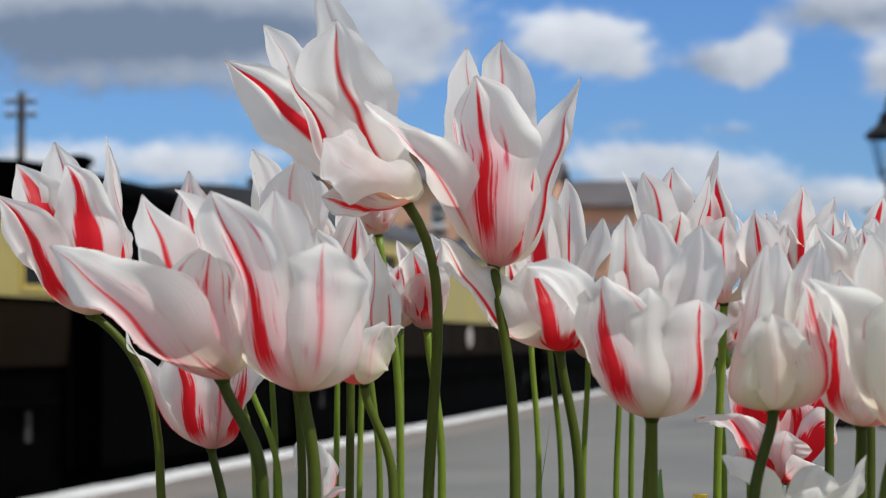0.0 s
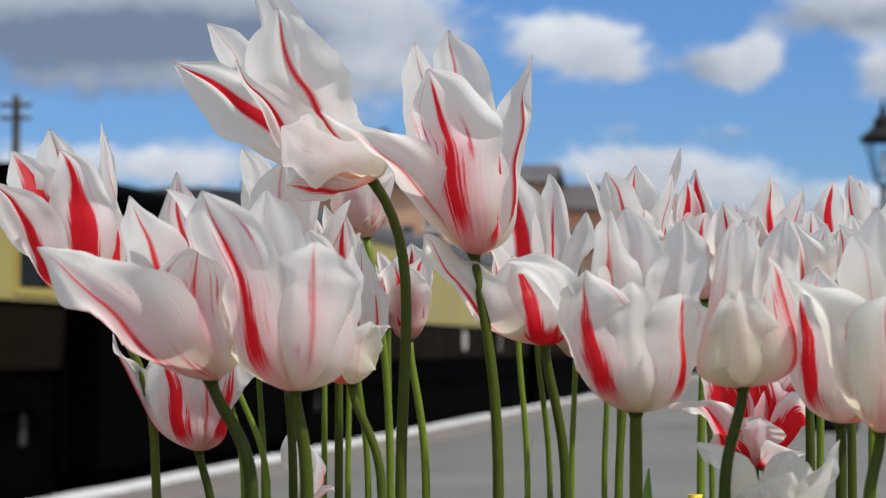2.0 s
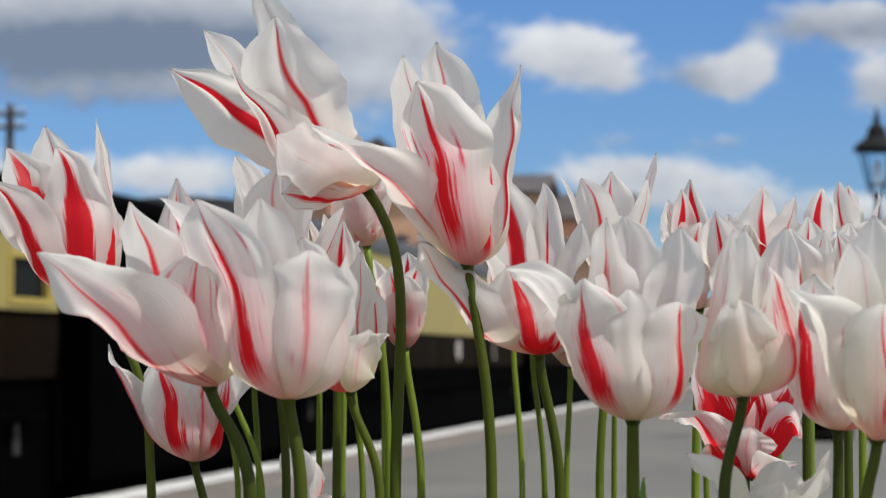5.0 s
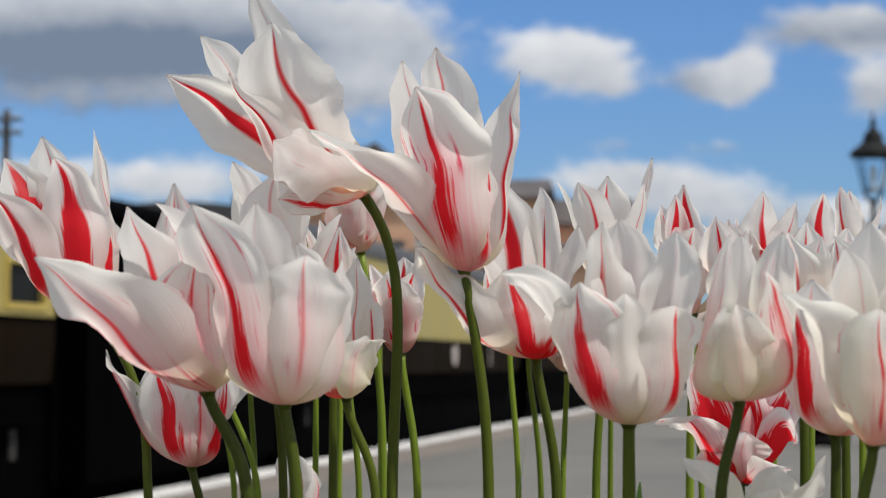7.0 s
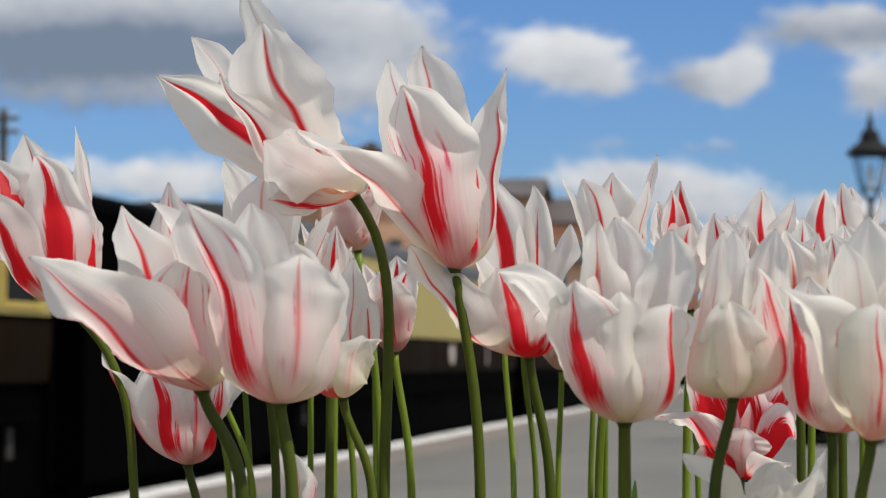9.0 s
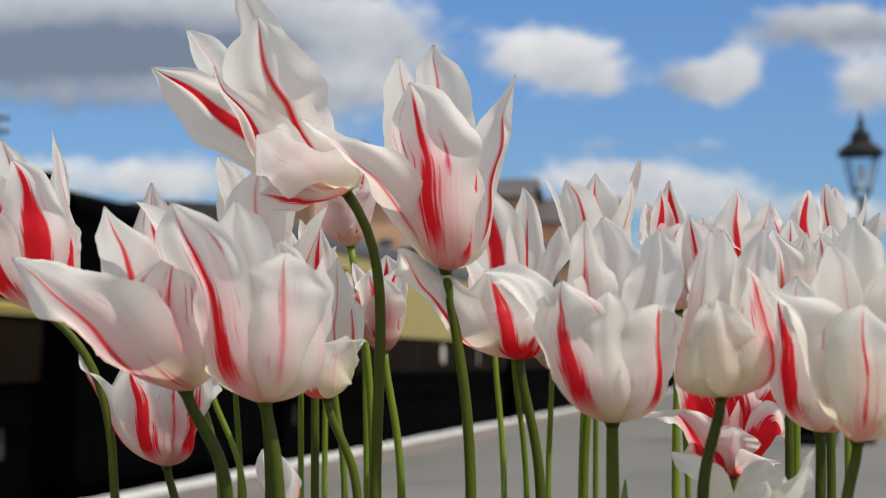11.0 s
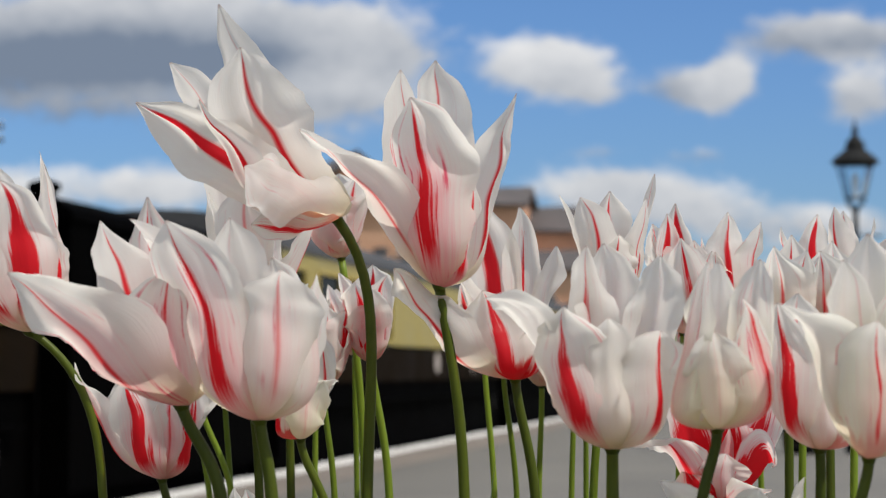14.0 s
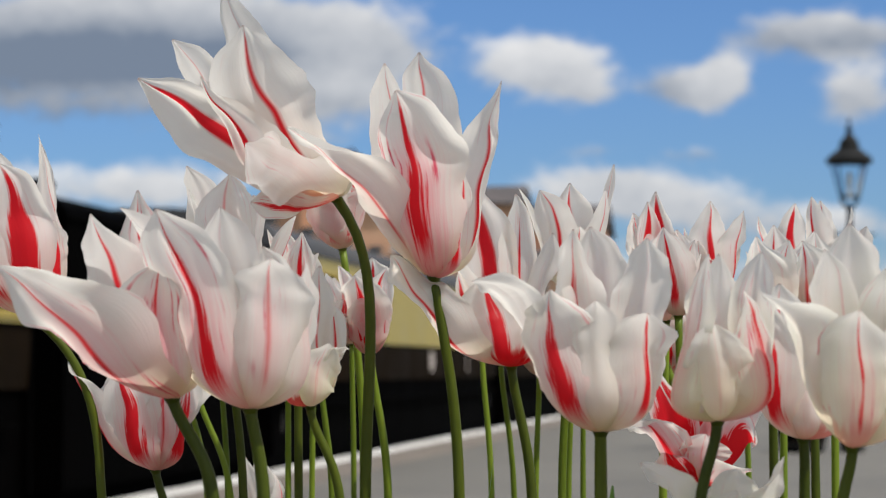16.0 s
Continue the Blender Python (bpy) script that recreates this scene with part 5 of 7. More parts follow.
tulip("H2", (0.0473, 1.2409, 1.0561), (0.066, 1.245), (0.0547, 1.2448, 0.9695), 0, 0, [
    (9.75183, 12.2146, -0.923614, 0.0373018, 0.0329341, dict(flame=0.541685)),
    (59.2201, 13.3241, -6.3769, 0.0400977, 0.0323955, dict(flame=0.450118)),
    (127.113, 9.54897, 4.76587, 0.0365773, 0.0345175, dict(flame=0.59287)),
    (170.254, 12.3155, -5.80052, 0.037338, 0.0324119, dict(flame=0.495344)),
    (234.152, 9.7501, 3.35189, 0.0396867, 0.0348879, dict(flame=0.514264)),
    (288.588, 11.0029, -7.69174, 0.0390204, 0.0341562, dict(flame=0.363487))],
    "white lily-flowered tulip with red flames, low in the back row", 0.00148, stalk=STEM_LIT)
tulip("H3", (0.0672, 1.2215, 1.0440), (0.062, 1.225), (0.0653, 1.2247, 0.9708), 0, 0, [
    (-1.64608, 10.204, 9.98267, 0.0382589, 0.0344434, dict(flame=0.356225)),
    (59.5609, 13.4137, 1.20768, 0.0376781, 0.0341209, dict(flame=0.350845)),
    (126.2, 9.53608, 9.87849, 0.0388447, 0.0357578, dict(flame=0.330633)),
    (182.171, 12.7343, 13.4875, 0.0362312, 0.0333135, dict(flame=0.360362)),
    (237.036, 8.57924, 7.98965, 0.0389917, 0.0355339, dict(flame=0.329412)),
    (306.673, 9.34196, -3.9716, 0.0437402, 0.032984, dict(flame=0.541909))],
    "white lily-flowered tulip with red flames, low in the back row", 0.00148, stalk=STEM_LIT)
tulip("H4", (0.0827, 1.2021, 1.0292), (0.079, 1.205), (0.0815, 1.2046, 0.9721), 0, 0, [
    (-9.55448, 12.6681, 10.835, 0.0377113, 0.0341806, dict(flame=0.4969)),
    (65.6894, 9.47032, 10.6842, 0.039949, 0.035374, dict(flame=0.30552)),
    (113.687, 11.6842, 9.60561, 0.0373648, 0.0339129, dict(flame=0.54116)),
    (178.668, 9.18877, 13.581, 0.0404443, 0.0332017, dict(flame=0.462009)),
    (248.727, 10.1899, 2.0888, 0.043037, 0.0346152, dict(flame=0.587927)),
    (297.837, 8.97333, 1.49115, 0.0361302, 0.0341628, dict(flame=0.421356))],
    "white lily-flowered tulip with red flames, low in the back row", 0.00148, leaf=[(0.36, 60, 0.024)], stalk=STEM_LIT)
tulip("H5", (0.0937, 1.2622, 1.0282), (0.094, 1.265), (0.0937, 1.2649, 0.9682), 0, 0, [
    (-7.79215, 12.2865, -6.95561, 0.0432508, 0.0310865, dict(flame=0.508368)),
    (67.8692, 9.61102, 9.69762, 0.0373588, 0.0345522, dict(flame=0.367498)),
    (108.373, 8.14437, -4.60607, 0.0367734, 0.0339695, dict(flame=0.546238)),
    (191.478, 10.4183, 9.48576, 0.0382545, 0.0353702, dict(flame=0.311154)),
    (249.966, 9.93249, 10.8503, 0.0376611, 0.0341074, dict(flame=0.322485)),
    (304.24, 11.3988, 1.1633, 0.0384354, 0.0316893, dict(flame=0.378645))],
    "white lily-flowered tulip with red flames, low in the back row", 0.00148, leaf=[(0.381, 60, 0.026)], stalk=STEM_LIT)
tulip("H6", (-0.1006, 1.2016, 1.0411), (-0.092, 1.205), (-0.0976, 1.2046, 0.9721), 0, 0, [
    (-2.60744, 11.2881, 13.7368, 0.0404729, 0.0334814, dict(flame=0.406091)),
    (62.6301, 9.98718, 13.8817, 0.0383227, 0.0307419, dict(flame=0.354331)),
    (111.525, 9.21254, 1.15252, 0.0429366, 0.0359876, dict(flame=0.458439)),
    (189.181, 13.385, 9.38689, 0.0361627, 0.0320248, dict(flame=0.319439)),
    (231.4, 10.4611, 3.20996, 0.0363351, 0.0358371, dict(flame=0.323831)),
    (300.822, 9.07725, 3.9539, 0.039315, 0.0348648, dict(flame=0.583894))],
    "white lily-flowered tulip with red flames, low in the back row", 0.00148, stalk=STEM_LIT)
tulip("H7", (-0.0823, 1.1616, 1.0399), (-0.074, 1.164), (-0.0794, 1.1645, 0.9747), 0, 0, [
    (-1.77849, 8.46177, 1.0137, 0.0397277, 0.0320308, dict(flame=0.400019)),
    (65.2388, 8.87507, 0.847503, 0.0413875, 0.0314563, dict(flame=0.382508)),
    (130.905, 11.1281, 8.86075, 0.0389829, 0.0319619, dict(flame=0.389727)),
    (182.157, 11.4356, -7.09387, 0.0372999, 0.0347724, dict(flame=0.374659)),
    (231.484, 9.98855, 10.8093, 0.040734, 0.0330679, dict(flame=0.54462)),
    (294.382, 9.88419, -6.49605, 0.0398878, 0.0310745, dict(flame=0.435639))],
    "white lily-flowered tulip with red flames, low in the back row", 0.00148, stalk=STEM_LIT)
tulip("H8", (-0.0649, 1.1817, 1.0368), (-0.065, 1.185), (-0.0649, 1.1846, 0.9734), 0, 0, [
    (-1.06085, 8.01777, 5.28459, 0.0379079, 0.0336925, dict(flame=0.385379)),
    (57.558, 13.8119, 10.5804, 0.0363372, 0.0345921, dict(flame=0.504577)),
    (110.079, 8.74697, 7.65032, 0.0407623, 0.0328832, dict(flame=0.428546)),
    (188.889, 8.43587, -6.66857, 0.0381092, 0.0340716, dict(flame=0.408971)),
    (233.578, 11.4349, -7.82576, 0.0408979, 0.0347801, dict(flame=0.337155)),
    (288.023, 11.3862, -5.81024, 0.036834, 0.0302984, dict(flame=0.530195))],
    "white lily-flowered tulip with red flames, low in the back row", 0.00148, stalk=STEM_LIT)
tulip("H9", (-0.0547, 1.2415, 1.0439), (-0.056, 1.245), (-0.0553, 1.2448, 0.9695), 0, 0, [
    (0.567652, 13.7411, -6.70245, 0.0426751, 0.030823, dict(flame=0.419183)),
    (50.4312, 10.9199, 4.91698, 0.0433739, 0.0330501, dict(flame=0.449004)),
    (130.649, 11.4027, 6.38272, 0.0371898, 0.0341951, dict(flame=0.363294)),
    (187.008, 12.0008, -0.902245, 0.0431686, 0.0307592, dict(flame=0.466187)),
    (246.167, 10.9488, -1.19829, 0.0435645, 0.0316068, dict(flame=0.576063)),
    (300.697, 12.8321, 3.03441, 0.0374082, 0.0356528, dict(flame=0.534365))],
    "white lily-flowered tulip with red flames, low in the back row", 0.00148, stalk=STEM_LIT)
tulip("H10", (-0.0455, 1.1213, 1.0445), (-0.029, 1.124), (-0.0400, 1.1243, 0.9773), 0, 0, [
    (9.63194, 10.4351, -4.77813, 0.0412675, 0.0355793, dict(flame=0.543168)),
    (66.3547, 11.8495, 0.787602, 0.0410765, 0.035213, dict(flame=0.478319)),
    (126.319, 9.78283, -7.7322, 0.0402641, 0.0355674, dict(flame=0.309376)),
    (181.366, 12.7673, 6.60884, 0.0396322, 0.034534, dict(flame=0.443781)),
    (229.817, 12.6304, 2.00071, 0.039448, 0.0336527, dict(flame=0.378932)),
    (311.669, 9.31102, -6.44624, 0.0406583, 0.0315302, dict(flame=0.328219))],
    "white lily-flowered tulip with red flames, low in the back row", 0.00148, stalk=STEM_LIT)
tulip("H11", (-0.1080, 1.1416, 1.0401), (-0.056, 1.144), (-0.0910, 1.1444, 0.9760), 0, 0, [
    (8.1016, 8.24021, -6.0412, 0.038915, 0.0302401, dict(flame=0.356446)),
    (54.7464, 8.77563, -6.23256, 0.0372915, 0.0348654, dict(flame=0.556742)),
    (112.097, 13.383, 11.4905, 0.0423644, 0.0350032, dict(flame=0.495735)),
    (191.029, 13.2356, 8.77663, 0.0397996, 0.0353448, dict(flame=0.353397)),
    (239.377, 9.36566, 8.81827, 0.0374866, 0.0341434, dict(flame=0.33947)),
    (299.686, 11.1614, -5.76445, 0.0414757, 0.0338299, dict(flame=0.328079))],
    "white lily-flowered tulip with red flames, low in the back row", 0.00148, stalk=STEM_LIT)
tulip("H12", (0.1749, 1.2016, 1.0411), (0.182, 1.205), (0.1773, 1.2046, 0.9721), 0, 0, [
    (6.2514, 9.13612, 8.54537, 0.0428463, 0.0314625, dict(flame=0.353709)),
    (49.258, 8.79349, 2.15383, 0.0427051, 0.0315188, dict(flame=0.563143)),
    (122.029, 13.1015, -5.88202, 0.0415369, 0.0338494, dict(flame=0.302164)),
    (188.3, 13.9914, -7.32911, 0.0364352, 0.0348671, dict(flame=0.516863)),
    (235.105, 9.32744, 3.04344, 0.0364678, 0.030124, dict(flame=0.554365)),
    (300.043, 11.787, 13.1628, 0.0415565, 0.0330778, dict(flame=0.440901))],
    "white lily-flowered tulip with red flames, low in the back row", 0.00148, stalk=STEM_LIT)
tulip("H13", (0.1345, 1.2014, 1.0441), (0.146, 1.205), (0.1386, 1.2046, 0.9721), 0, 0, [
    (-7.89708, 10.3638, 10.8618, 0.0398026, 0.0349034, dict(flame=0.406769)),
    (54.8763, 11.754, 4.0495, 0.0407644, 0.0329287, dict(flame=0.596697)),
    (128.956, 12.7278, -0.263545, 0.036627, 0.0307443, dict(flame=0.599501)),
    (168.176, 11.5938, 0.0659154, 0.0364937, 0.0314709, dict(flame=0.428551)),
    (229.011, 9.59687, -5.18036, 0.0438717, 0.0309134, dict(flame=0.422622)),
    (302.018, 9.69171, 10.9317, 0.0402104, 0.0354908, dict(flame=0.467021))],
    "white lily-flowered tulip with red flames, low in the back row", 0.00148, stalk=STEM_LIT)
tulip("H14", (-0.0346, 1.2808, 1.0611), (-0.032, 1.285), (-0.0336, 1.2849, 0.9669), 0, 0, [
    (-11.5999, 10.4145, 4.2219, 0.0369262, 0.0341351, dict(flame=0.448537)),
    (69.9247, 12.6223, 4.80517, 0.0385915, 0.0355474, dict(flame=0.432392)),
    (108.298, 11.9951, 7.75179, 0.0406659, 0.0350957, dict(flame=0.381977)),
    (179.584, 11.5149, -5.87845, 0.0388063, 0.0347103, dict(flame=0.39379)),
    (235.052, 12.8091, 0.661207, 0.0407366, 0.0304089, dict(flame=0.316319)),
    (293.09, 13.0631, 6.72426, 0.0434677, 0.0300941, dict(flame=0.31447))],
    "white lily-flowered tulip with red flames, low in the back row", 0.00148, stalk=STEM_LIT)
tulip("H15", (-0.1298, 1.2204, 1.0681), (-0.084, 1.225), (-0.1101, 1.2247, 0.9708), 0, 0, [
    (-3.43974, 12.0668, -1.31694, 0.0413411, 0.0308867, dict(flame=0.363795)),
    (57.2842, 10.8174, -5.84735, 0.0401286, 0.0333372, dict(flame=0.590952)),
    (114.008, 13.0259, 5.21306, 0.039373, 0.0316995, dict(flame=0.305093)),
    (181.115, 9.5379, 8.08428, 0.0405884, 0.0346016, dict(flame=0.583802)),
    (228.024, 13.4942, 12.55, 0.0419541, 0.0327615, dict(flame=0.434658)),
    (293.97, 8.71531, 6.15178, 0.0391238, 0.03469, dict(flame=0.30047))],
    "white lily-flowered tulip with red flames, low in the back row", 0.00148, stalk=STEM_LIT)
tulip("F26", (-0.0515, 1.0601, 1.0710), (-0.052, 1.064), (-0.0515, 1.0641, 0.9812), 0, 0, [
    (10, 13.2, 33.1, 0.0441, 0.0187, dict(tip=1.6, flame=0.5)),
    (-53, -5.8, 23.5, 0.046, 0.0238, dict(flame=0.3, tip=1.9)),
    (64, 0.7, 26.9, 0.0339, 0.0204, dict(flame=0.3, tip=1.9)),
    (-98, 1.3, 32.7, 0.0459, 0.0238, dict(flame=0.4, tip=1.9)),
    (184, 12.3, 24.8, 0.0416, 0.0255, dict(flame=0.4, tip=1.9))],
    "white lily-flowered tulip with red flames, back row", 0.00185)
tulip("F27", (0.1514, 0.9606, 1.0571), (0.154, 0.964), (0.1523, 0.9637, 0.9877), 0, 0, [
    (-23, 11.4, 35.1, 0.0514, 0.0289, dict(flame=0.2, tip=1.9, wave=0.34, cream=0.3)),
    (33, -1.1, 22.7, 0.0478, 0.0289, dict(flame=0.25, tip=1.9, wave=0.34, cream=0.3)),
    (166, 11.9, 24.7, 0.0594, 0.0289, dict(flame=0.4, tip=1.9, wave=0.34, cream=0.3)),
    (-83, -3.4, 34.8, 0.0441, 0.0255, dict(flame=0.2, tip=1.9, wave=0.34, cream=0.3)),
    (99, 3.8, 22.9, 0.0463, 0.0255, dict(flame=0.2, tip=1.9, wave=0.34, cream=0.3))],
    "white lily-flowered tulip with red flames, back row", 0.00185)
tulip("F28", (0.1355, 1.0799, 1.0768), (0.137, 1.084), (0.1360, 1.0842, 0.9799), 0, 0, [
    (-20, 13.8, 34.3, 0.0459, 0.0255, dict(flame=0.4, tip=1.9)),
    (39, -1.8, 24.7, 0.0385, 0.0255, dict(flame=0.3, tip=1.9)),
    (169, 11.4, 30.9, 0.0463, 0.0255, dict(flame=0.3, tip=1.9)),
    (-82, -0.1, 24.2, 0.0345, 0.0221, dict(flame=0.3, tip=1.9)),
    (96, 9, 25.7, 0.0325, 0.0221, dict(flame=0.3, tip=1.9))],
    "white lily-flowered tulip with red flames, back row", 0.00185, stalk=STEM_LIT)
tulip("F29", (0.1755, 1.0003, 1.0649), (0.180, 1.004), (0.1770, 1.0039, 0.9851), 0, 0, [
    (-23, 10.9, 39.7, 0.0444, 0.0289, dict(flame=0.15, tip=1.9, wave=0.34, cream=0.3)),
    (34, 1.5, 25.1, 0.0368, 0.0289, dict(flame=0.2, tip=1.9, wave=0.34, cream=0.3)),
    (164, 12.5, 28.3, 0.0497, 0.0289, dict(flame=0.4, tip=1.9, wave=0.34, cream=0.3)),
    (-80, 0.6, 25.4, 0.0319, 0.0255, dict(flame=0.2, tip=1.9, wave=0.34, cream=0.3)),
    (99, 5.6, 36.6, 0.0361, 0.0255, dict(flame=0.2, tip=1.9, wave=0.34, cream=0.3))],
    "white lily-flowered tulip with red flames, back row", 0.00185)


def yellow_flower(head, foot):
    """A small yellow daffodil low among the tulips."""
    root = new("daffodil")
    root.matrix_basis = pose(foot[0], foot[1], SOIL_Z)
    tagged(root, "small yellow daffodil low between the tulip stems", "daffodil")
    h = Vector(head) - Vector((foot[0], foot[1], SOIL_Z))
    bm = tube(bmesh.new(), [Vector((0, 0, -0.02)), h * 0.3, h * 0.7, h], [0.0018, 0.0017, 0.0016, 0.0015], 10)
    part("stem", bm, STEM_SHADED, root, smooth=True)
    for i in range(6):
        me = petal_mesh(60 * i + 15, 62, 70, 0.010, 0.007, 0.0, seed=900 + i)
        me.materials[0] = DAFF
        p = part("petal", me, None, root)
        p.location = h
    bm = bmesh.new()
    turned(bm, [(0.0018, 0.0), (0.0026, 0.004), (0.0034, 0.007), (0.0026, 0.006)], 16)
    c = part("trumpet", bm, DAFF, root, smooth=True)
    c.location = h


yellow_flower((0.1086, 1.0039, 0.9782), (0.110, 1.004))


# ---- platform edge, slab by slab ----
def edge_slabs():
    rows = []
    for name, x0, x1, mat, label in (("white_edge", EDGE, EDGE + 0.34, WHITE_EDGE, "white painted slabs along the platform edge"),
                                     ("coping", EDGE + 0.35, EDGE + 1.05, STONE, "grey stone coping slabs of the platform")):
        root = new(name)
        root.matrix_basis = TRACK
        tagged(root, label, "paving", kind="structure")
        bm = boxed(x0 + 0.004, x1 - 0.004, -0.447, 0.447, -0.06, 0.006, 0.006)
        me = bpy.data.meshes.new("slab")
        bm.to_mesh(me)
        bm.free()
        me.materials.append(mat)
        for i in range(150):
            s = part("slab", me, None, root)
            s.location = (0, 6.0 + 0.9 * i, 0.002 * ((i * 7) % 3 - 1))
        bm = boxed(x0 + 0.004, x1 - 0.004, -40.0, 5.54, -0.06, 0.006)
        part("slab_run", bm, mat, root)
        bm = boxed(x0 + 0.004, x1 - 0.004, 140.6, 400.0, -0.06, 0.006)
        part("slab_run", bm, mat, root)


edge_slabs()


def sway(key, rows):
    """Leans of a tulip in the wind: seconds, degrees to +x, millimetres up."""
    root = TULIPS[key][0]
    x, y, z = root.matrix_basis.translation
    walk(root, [(t, pose(x, y, z + up / 1000, 0, a, 0)) for t, a, up in rows])


def nod_head(key, rows):
    """Turns of a flower on its stem: seconds, degrees clockwise."""
    knob = TULIPS[key][1]
    rest = knob.matrix_basis.copy()
    walk(knob, [(t, Matrix.Translation(rest.translation) @ pose(0, 0, 0, 0, a, 0) @ rest.to_3x3().to_4x4()) for t, a in rows])


def motions():
    sway("F2", [
        (0, 0.49, 0.07), (0.5, 0.43, 0.07), (1, 0.32, 0.1), (1.5, 0.17, 0.02), (2, 0.17, -0.03), (2.5, 0.17, 0.57), (3, -0.09,
        -0.03), (3.5, 0, 0), (4, 0.17, 0.64), (6.5, 0.57, 0.57), (7, 0.49, 0.59), (7.5, 0.32, 0.99), (8, 0.34, 0.15), (8.5, 0.37,
        0.4), (9, 0.37, 0.35), (9.5, 0.2, 0.75), (12, -0.17, 0.1), (12.5, -0.49, 1.44), (13, -0.34, 0.22), (13.5, -0.09, 0.74),
        (14, 0.09, 1.47), (14.5, -0.37, 0.37), (15, -0.4, -0.16), (15.5, -0.43, -0.09), (16, -0.09, -0.16)
    ])
    sway("F3", [
        (0, 0.38, 0.07), (0.5, 0.32, 0.07), (1, 0.32, 0.1), (1.5, 0.26, 0.24), (2, 0.23, 0.18), (2.5, 0.14, 0.13), (3, -0.03,
        0.18), (3.5, 0, 0), (4, 0.14, 0.42), (6.5, 0.26, 0.13), (7, 0.2, 0.15), (7.5, 0.14, 0.55), (8, 0.2, -0.07), (8.5, 0.17,
        -0.03), (9, 0.12, -0.09), (9.5, 0, 0.75), (12, -0.29, -0.12), (12.5, -0.43, 1.88), (13, -0.46, 0), (13.5, -0.09, 0.3),
        (14, -0.14, 0.16), (14.5, -0.35, 1.02), (15, -0.4, 0.28), (15.5, -0.4, -0.09), (16, -0.32, 0.06)
    ])
    sway("F4", [
        (0, 0.67, -1.38), (0.5, 0.57, -0.86), (1, 0.57, -1.42), (1.5, 0.44, -1.05), (2, 0.41, -0.21), (2.5, 0, -0.92), (3, -0.03,
        0.04), (3.5, 0, 0), (4, 0.19, 0.28), (6.5, 0.41, -0.15), (7, 0.41, -0.43), (7.5, 0.1, 0.91), (8, 0.06, -0.43), (8.5,
        -0.03, -0.47), (9, 0.13, -0.15), (9.5, 0.19, 1.45), (12, 0.32, 1.19), (12.5, -0.67, 1.14), (13, -0.29, 2.06), (13.5, 0.13,
        4.01), (14, 0, 2.64), (14.5, -0.86, 0.6), (15, -0.89, 0.2), (15.5, -0.95, 0.89), (16, -0.7, -0.06)
    ])
    sway("F5", [
        (0, 0.6, 1.19), (0.5, 0.53, 0.94), (1, 0.49, 0.92), (1.5, 0.32, 0.73), (2, 0.14, 0.52), (2.5, -0.07, 0.31), (3, -0.14,
        0.02), (3.5, 0, 0), (4, 0.21, 0.01), (6.5, 0.28, -0.93), (7, 0.32, -0.45), (7.5, 0.21, 0.07), (8, 0.32, -0.45), (8.5,
        0.32, -0.22), (9, 0.25, -0.19), (9.5, -0.04, 0.09), (12, -0.67, -1.15), (12.5, -0.77, 0.31), (13, -0.42, 0), (13.5, -0.6,
        -0.06), (14, -0.42, 0.88), (14.5, -0.81, 0.05), (15, -0.85, 0.11), (15.5, -0.7, 1.05), (16, -0.46, 0.11)
    ])
    sway("F1", [
        (0, -0.06, -12.45), (0.5, -0.21, -11.95), (1, -0.27, -11.48), (1.5, -0.36, -10.67), (2, -0.06, -6.42), (2.5, -0.21,
        -5.14), (3, -0.12, -2.21), (3.5, 0, 0), (4, -0.09, -1.48), (6.5, 0.18, -1.18), (7, 0.06, -3.92), (7.5, -0.51, 0.82), (8,
        -0.63, -1.19), (8.5, -0.74, 0.52), (9, -0.66, -2.17), (9.5, -1.04, -3.88), (12, -1.52, -3.38), (12.5, -1.82, -2.91), (13,
        -1.7, -4.21), (13.5, -1.55, -4.77), (14, -1.58, -5.07), (14.5, -1.94, -3.67), (15, -1.97, -3.86), (15.5, -1.94, -4.4),
        (16, -1.37, -2.86)
    ])
    sway("F6", [
        (0, 1.61, -9.97), (0.5, 1.06, -2.28), (1, 0.68, -3.3), (1.5, 0.25, -1.5), (2, 0.19, 0.52), (2.5, -0.08, 0.56), (3, -0.14,
        0.52), (3.5, 0, 0), (4, 0.14, 0.26), (6.5, 0.25, 0.06), (7, 0.25, 0.05), (7.5, 0.08, 0.82), (8, -0.03, 0.79), (8.5, -0.16,
        -0.22), (9, -0.08, -0.93), (9.5, -0.03, -1.4), (12, -0.05, 1.33), (12.5, -0.52, -2.67), (13, 0.14, -7.19), (13.5, -0.03,
        -4.52), (14, -0.22, -3.83), (14.5, -0.54, -8.88), (15, -0.38, -7.33), (15.5, -0.87, -1.18), (16, 0.03, 0.36)
    ])
    sway("F7", [
        (0, 1.03, -4.16), (0.5, 0.94, -1.73), (1, 0.66, -1.5), (1.5, 0.4, -1.22), (2, 0.29, 0.99), (2.5, 0.03, 1.5), (3, -0.17,
        0.5), (3.5, 0, 0), (4, 0.17, 0.01), (6.5, 0.29, 0.04), (7, 0.29, -0.46), (7.5, 0.06, 0.77), (8, 0.06, 0.52), (8.5, 0,
        0.26), (9, -0.06, 0.04), (9.5, -0.06, 0.3), (12, -0.11, -1.41), (12.5, -0.86, 0.52), (13, -0.46, -1.21), (13.5, -0.11,
        -0.52), (14, -0.11, -0.55), (14.5, -0.71, -0.21), (15, -0.48, -2.61), (15.5, -0.63, -0.93), (16, -0.09, -1.39)
    ])
